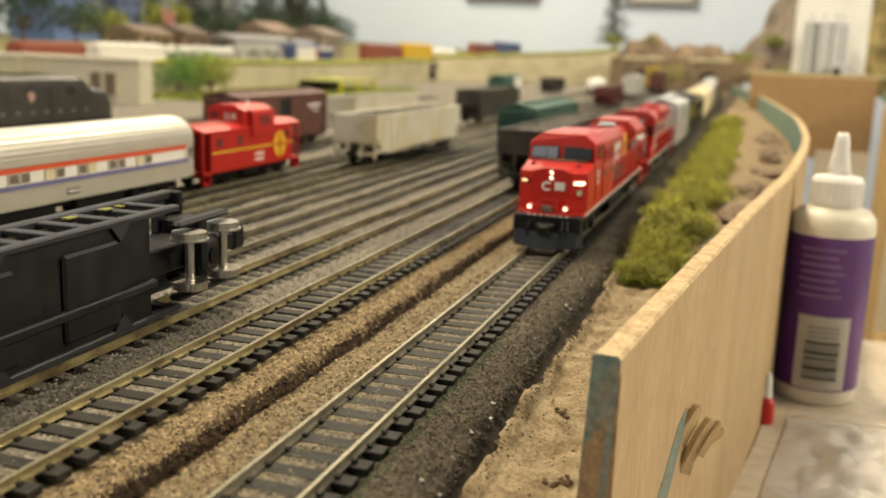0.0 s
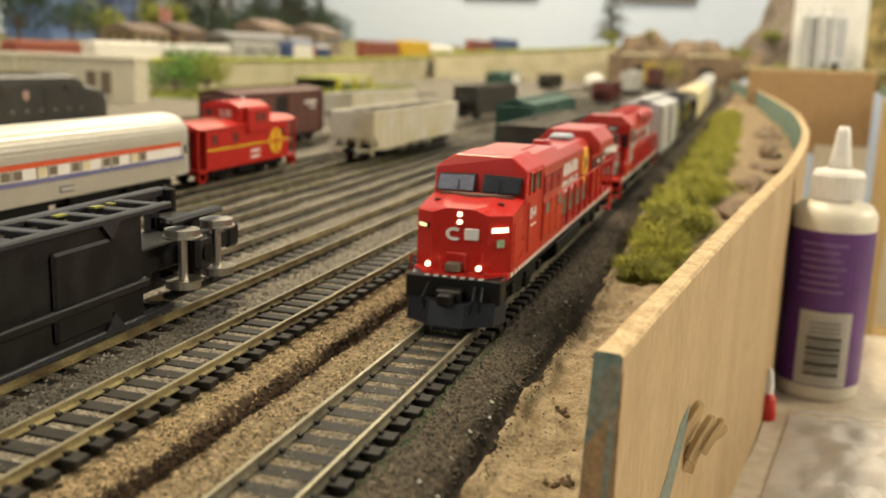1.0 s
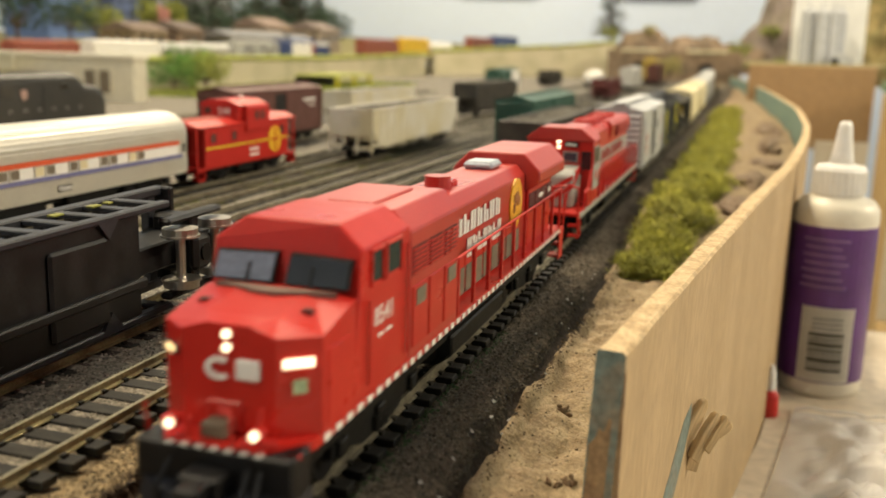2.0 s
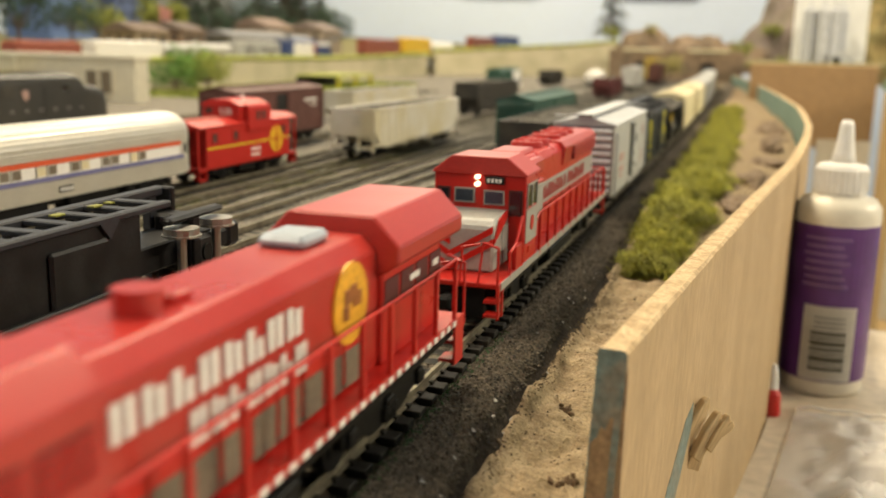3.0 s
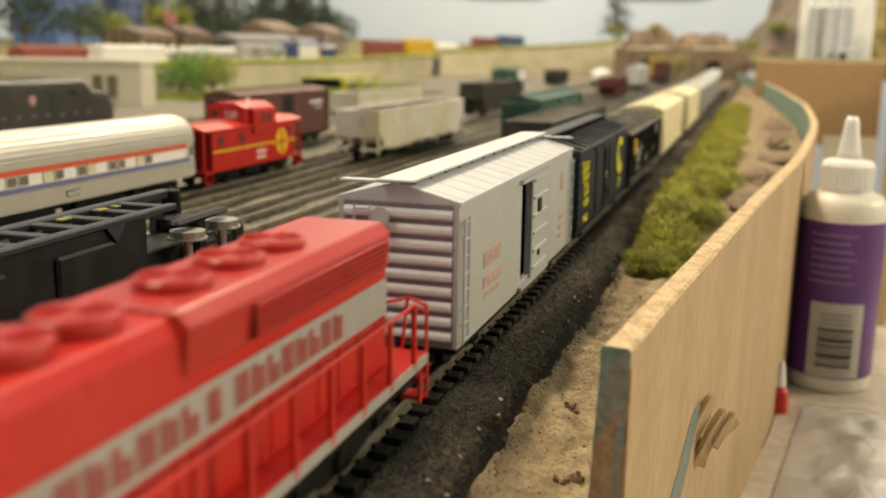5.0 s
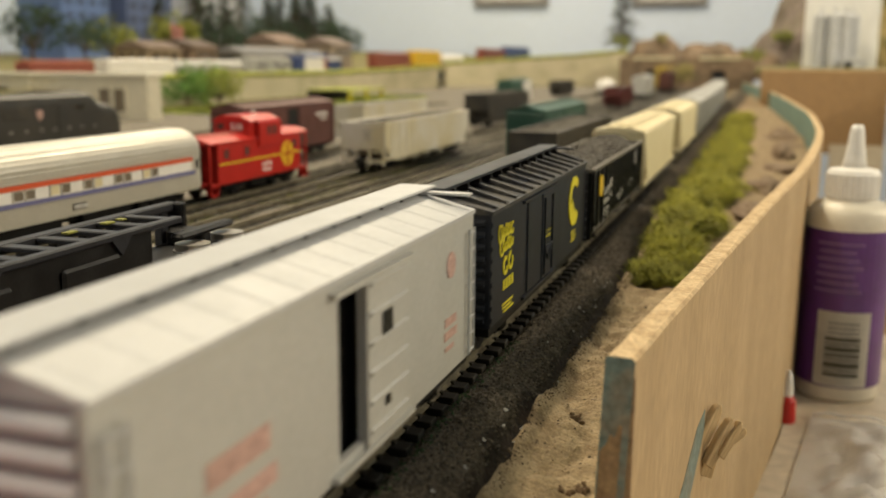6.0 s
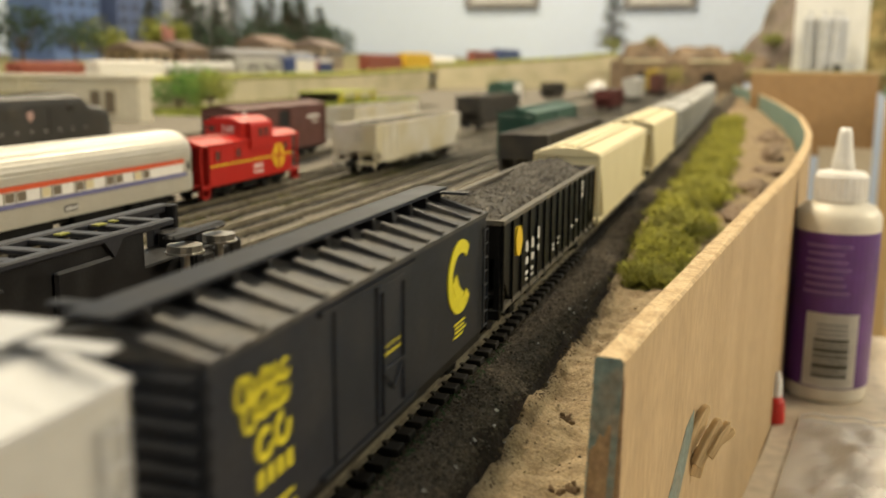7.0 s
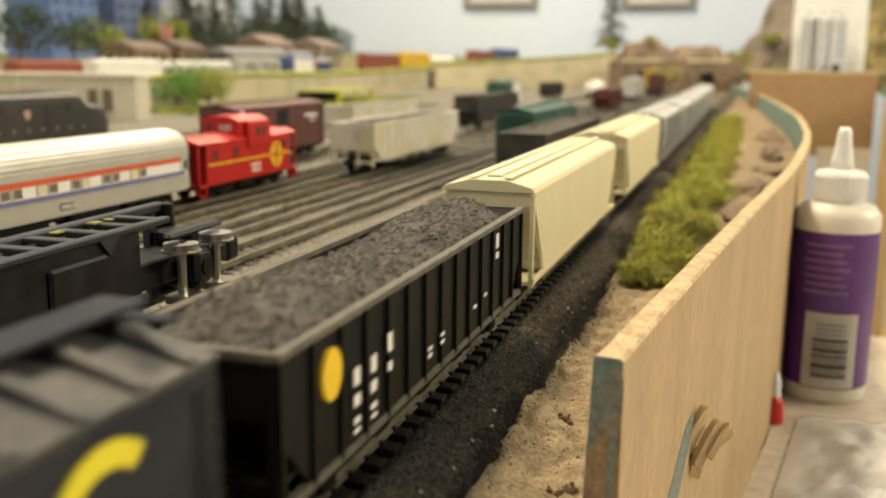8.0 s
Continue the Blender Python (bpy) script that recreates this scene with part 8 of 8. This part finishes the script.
def glue_bottle():
    t = thing("glue_bottle", "white glue bottle with purple label and pointed cap", "bottle", pose(0.1440, 0.632, -0.115, 0, 0, -12))
    body = material("milky_bottle_plastic", (0.66, 0.62, 0.52), 0.4, vary=0.03, grain=200)
    purple = material("purple_label", (0.095, 0.022, 0.17), 0.4, vary=0.06, grain=200, second=(0.065, 0.016, 0.11), stain=30)
    capm = material("white_cap", (0.76, 0.74, 0.70), 0.45, vary=0.03, grain=200)
    bm = bmesh.new()
    lathe(bm, [(0.0235, 0), (0.0250, 0.003), (0.0250, 0.104), (0.0255, 0.110), (0.0250, 0.117), (0.0215, 0.122), (0.0130, 0.125), (0.0130, 0.130)], (0, 0, 0), 40)
    part("body", bm, body, t, smooth=True)
    bm = bmesh.new()
    lathe(bm, [(0.0252, 0.010), (0.0254, 0.0105), (0.0254, 0.107), (0.0252, 0.1075)], (0, 0, 0), 40)
    part("label_wrap", bm, purple, t, "purple printed label", smooth=False)
    bm = bmesh.new()
    lathe(bm, [(0.0145, 0.1245), (0.0155, 0.126), (0.0155, 0.140), (0.0140, 0.1425), (0.0070, 0.1440)], (0, 0, 0), 28)
    c = part("cap", bm, capm, t, smooth=False)
    for i in range(28):
        a = 2 * math.pi * i / 28
        bm = bmesh.new()
        rod(bm, (0.0155 * math.cos(a), 0.0155 * math.sin(a), 0.1265), (0.0155 * math.cos(a), 0.0155 * math.sin(a), 0.1395), 0.0006, 4)
        part("cap_ridge", bm, capm, c)
    bm = bmesh.new()
    lathe(bm, [(0.0075, 0.143), (0.0062, 0.150), (0.0050, 0.158), (0.0042, 0.166), (0.0030, 0.1695)], (0, 0, 0), 20)
    part("nozzle", bm, capm, t, smooth=True)

    def curved(a0, a1, z0, z1, r, n=10):
        bm = bmesh.new()
        ring = []
        for i in range(n + 1):
            a = radians(a0 + (a1 - a0) * i / n)
            ring.append((bm.verts.new((r * math.cos(a), r * math.sin(a), z0)), bm.verts.new((r * math.cos(a), r * math.sin(a), z1))))
        for p, q in zip(ring, ring[1:]):
            bm.faces.new((p[0], q[0], q[1], p[1]))
        bmesh.ops.solidify(bm, geom=bm.faces[:], thickness=0.0002)
        return bm
    panel = part("white_panel", curved(246, 318, 0.011, 0.058, 0.0257), material("cream_label_panel", (0.80, 0.77, 0.68), 0.5, vary=0.03, grain=200), t, "cream printed panel")
    for k in range(3):
        part("printed_line", curved(262, 302, 0.0505 - k * 0.003, 0.0515 - k * 0.003, 0.0260), GREY, panel)
    ink = material("barcode_ink", (0.15, 0.14, 0.10), 0.6, vary=0.1, grain=200)
    z = 0.0175
    for h in (0.0022, 0.0010, 0.0034, 0.0012, 0.0020, 0.0030, 0.0012, 0.0024):
        part("barcode_bar", curved(259, 305, z, z + h, 0.0260), ink, panel)
        z += h + 0.0012
    lilac = material("lilac_print", (0.36, 0.22, 0.46), 0.5, vary=0.05)
    for k in range(7):
        part("printed_line", curved(238 + 3 * (k % 2), 300 - 5 * (k % 3), 0.070 + k * 0.0048, 0.0718 + k * 0.0048, 0.0257), lilac, t)


glue_bottle()


def red_cap():
    t = thing("red_cap", "small red plastic cap lying on the bench", "cap", pose(0.1135, 0.566, -0.115))
    bm = bmesh.new()
    lathe(bm, [(0.0050, 0), (0.0054, 0.001), (0.0048, 0.013), (0.0030, 0.016)], (0, 0, 0), 18)
    part("shell", bm, material("red_plastic", (0.50, 0.02, 0.015), 0.35, vary=0.05), t)
    bm = bmesh.new()
    lathe(bm, [(0.0030, 0.016), (0.0024, 0.026), (0.0010, 0.031)], (0, 0, 0), 14)
    part("tip", bm, WHITE, t, "white tip")


red_cap()


def plastic_bag():
    """Crumpled clear plastic lying on the bench."""
    m = bpy.data.materials.new("clear_plastic_film")
    m.use_nodes = True
    b = m.node_tree.nodes["Principled BSDF"]
    b.inputs["Base Color"].default_value = (0.93, 0.91, 0.88, 1)
    b.inputs["Roughness"].default_value = 0.12
    b.inputs["Transmission Weight"].default_value = 0.60
    b.inputs["IOR"].default_value = 1.2
    n, verts, faces = 56, [], []
    for j in range(n):
        for i in range(n):
            u, v = i / (n - 1), j / (n - 1)
            x, y = 0.098 + 0.16 * u + 0.03 * v, 0.36 + 0.215 * v
            e = min(1, 6 * min(u, 1 - u)) * min(1, 6 * min(v, 1 - v))
            f = abs(noise.noise((x * 34, y * 34, 1.5))) + 0.6 * abs(noise.noise((x * 80 + y * 30, y * 70, 4.5)))
            verts.append((x, y, -0.1135 + e * (0.004 + 0.026 * f * (0.5 + 0.8 * max(0, noise.noise((x * 12, y * 12, 9)) + 0.3)))))
    for j in range(n - 1):
        for i in range(n - 1):
            a = j * n + i
            faces.append((a, a + 1, a + n + 1, a + n))
    t = thing("plastic_bag", "crumpled clear plastic bag lying on the bench", "bag")
    part("film", soup("film", verts, faces, m, True), m, t)
    rim = [(0.098 + 0.16 * i / 20 + 0.03, 0.575, -0.1125 + 0.0025 * abs(math.sin(i * 1.3))) for i in range(21)]
    part("seal_edge", rods(0.0009, rim), m, t, "folded seal edge")


plastic_bag()


def white_slip():
    bm = bmesh.new()
    prism(bm, [(0.131, 0.455), (0.162, 0.462), (0.160, 0.498), (0.134, 0.495)], -0.1138, -0.1130, "z")
    tagged(new("paper_slip", finish(bm, "paper_slip", WHITE)), "small white paper slip inside the clear bag", "paper")


white_slip()


def splinter():
    """Torn wood flakes standing out of the fascia's outer face, with some teal paint beside them."""
    t = thing("torn_wood", "torn splintered wood with teal paint on the fascia", "splinter", pose(0.0800, 0.302, -0.0275))
    rng = random.Random(5)
    wood = material("torn_pale_wood", (0.60, 0.44, 0.24), 0.8, vary=0.15, grain=700, stretch=(1, 1, 0.15), bump=0.0006)
    for k, (dx, h, lean, wd, dz) in enumerate(((-0.0010, 0.020, 22, 0.0021, 0.002), (0.0035, 0.017, 26, 0.0019, -0.001), (0.0068, 0.013, 30, 0.0015, 0.000), (0.0005, 0.010, 12, 0.0022, -0.009), (0.0090, 0.006, 42, 0.0014, 0.001))):
        bm = bmesh.new()
        pts = [(-wd, -h * 0.5), (wd * 0.8, -h * 0.55), (wd * 1.1, h * 0.1), (wd * 0.9, h * 0.38), (wd * 0.2, h * 0.5), (-wd * 0.6, h * 0.44), (-wd * 1.05, h * 0.1)]
        prism(bm, [(x + rng.uniform(-0.0003, 0.0003), z) for x, z in pts], -0.0012, 0.0016, bev=0.0003)
        o = part("flake", bm, wood, t)
        o.matrix_basis = pose(dx, 0.001 * k, dz, 6 - 4 * k, lean, 46 - 7 * k)
    bm = bmesh.new()
    prism(bm, [(-0.078, -0.036), (-0.038, -0.034), (-0.030, -0.022), (-0.016, -0.010), (-0.003, 0.004), (-0.004, 0.011), (-0.016, 0.009), (-0.030, -0.001), (-0.046, -0.012), (-0.064, -0.022)], 0.0, 0.0003, "x")
    for v in bm.verts:
        yy, zz = 0.302 + v.co.y, -0.0275 + v.co.z
        v.co.x += smooth_edge(yy) - 0.19 * 0.038 * max(0.0, min(1.0, (0.50 - yy) / 0.3)) * (0.030 - zz) / 0.19 + 0.0064 - 0.0800
    part("paint_patch", bm, TEAL, t, "patch of teal paint")
    # A brown strip stands in for the shaded gap behind the flakes.
    bm = bmesh.new()
    prism(bm, [(-0.0012, -0.0095), (0.0012, -0.0090), (0.0052, 0.0010), (0.0030, 0.0015)], 0.0008, 0.0030)
    part("torn_bed", bm, ENDBROWN, t, "brown strip painted in as the shaded gap behind the flakes")


splinter()


def shelf_frame():
    """Pale wooden uprights and a shelf standing beyond the bench."""
    t = thing("wooden_shelf", "pale wooden shelf frame standing behind the bench", "shelf", pose(0, 0, 0))
    pine = material("pale_pine", (0.50, 0.34, 0.15), 0.6, vary=0.08, grain=60, stretch=(1, 1, 0.1), stain=5)
    for x in (0.322, 0.62):
        part("post", boxes(((x, x + 0.03), (1.95, 1.99), (-0.9, 0.03), 0.002)), pine, t)
    part("shelf", boxes(((0.335, 0.70), (1.95, 2.15), (0.03, 0.05), 0.002)), material("green_shelf_cover", (0.14, 0.22, 0.13), 0.7, vary=0.1, grain=60, stain=6), t, "green covered shelf")
    part("shelf", boxes(((0.30, 0.70), (1.95, 2.15), (-0.46, -0.44), 0.002)), pine, t)
    part("back_panel", boxes(((0.352, 0.62), (2.10, 2.11), (-0.44, 0.03))), material("cream_panel", (0.62, 0.57, 0.45), 0.7, vary=0.04, grain=60, stain=5), t)
    part("white_sheet", boxes(((0.215, 0.315), (2.06, 2.065), (-0.46, -0.07))), material("cream_sheet", (0.60, 0.54, 0.42), 0.7, vary=0.04, grain=60, stain=5), t, "cream board leaning behind")


shelf_frame()

motions()
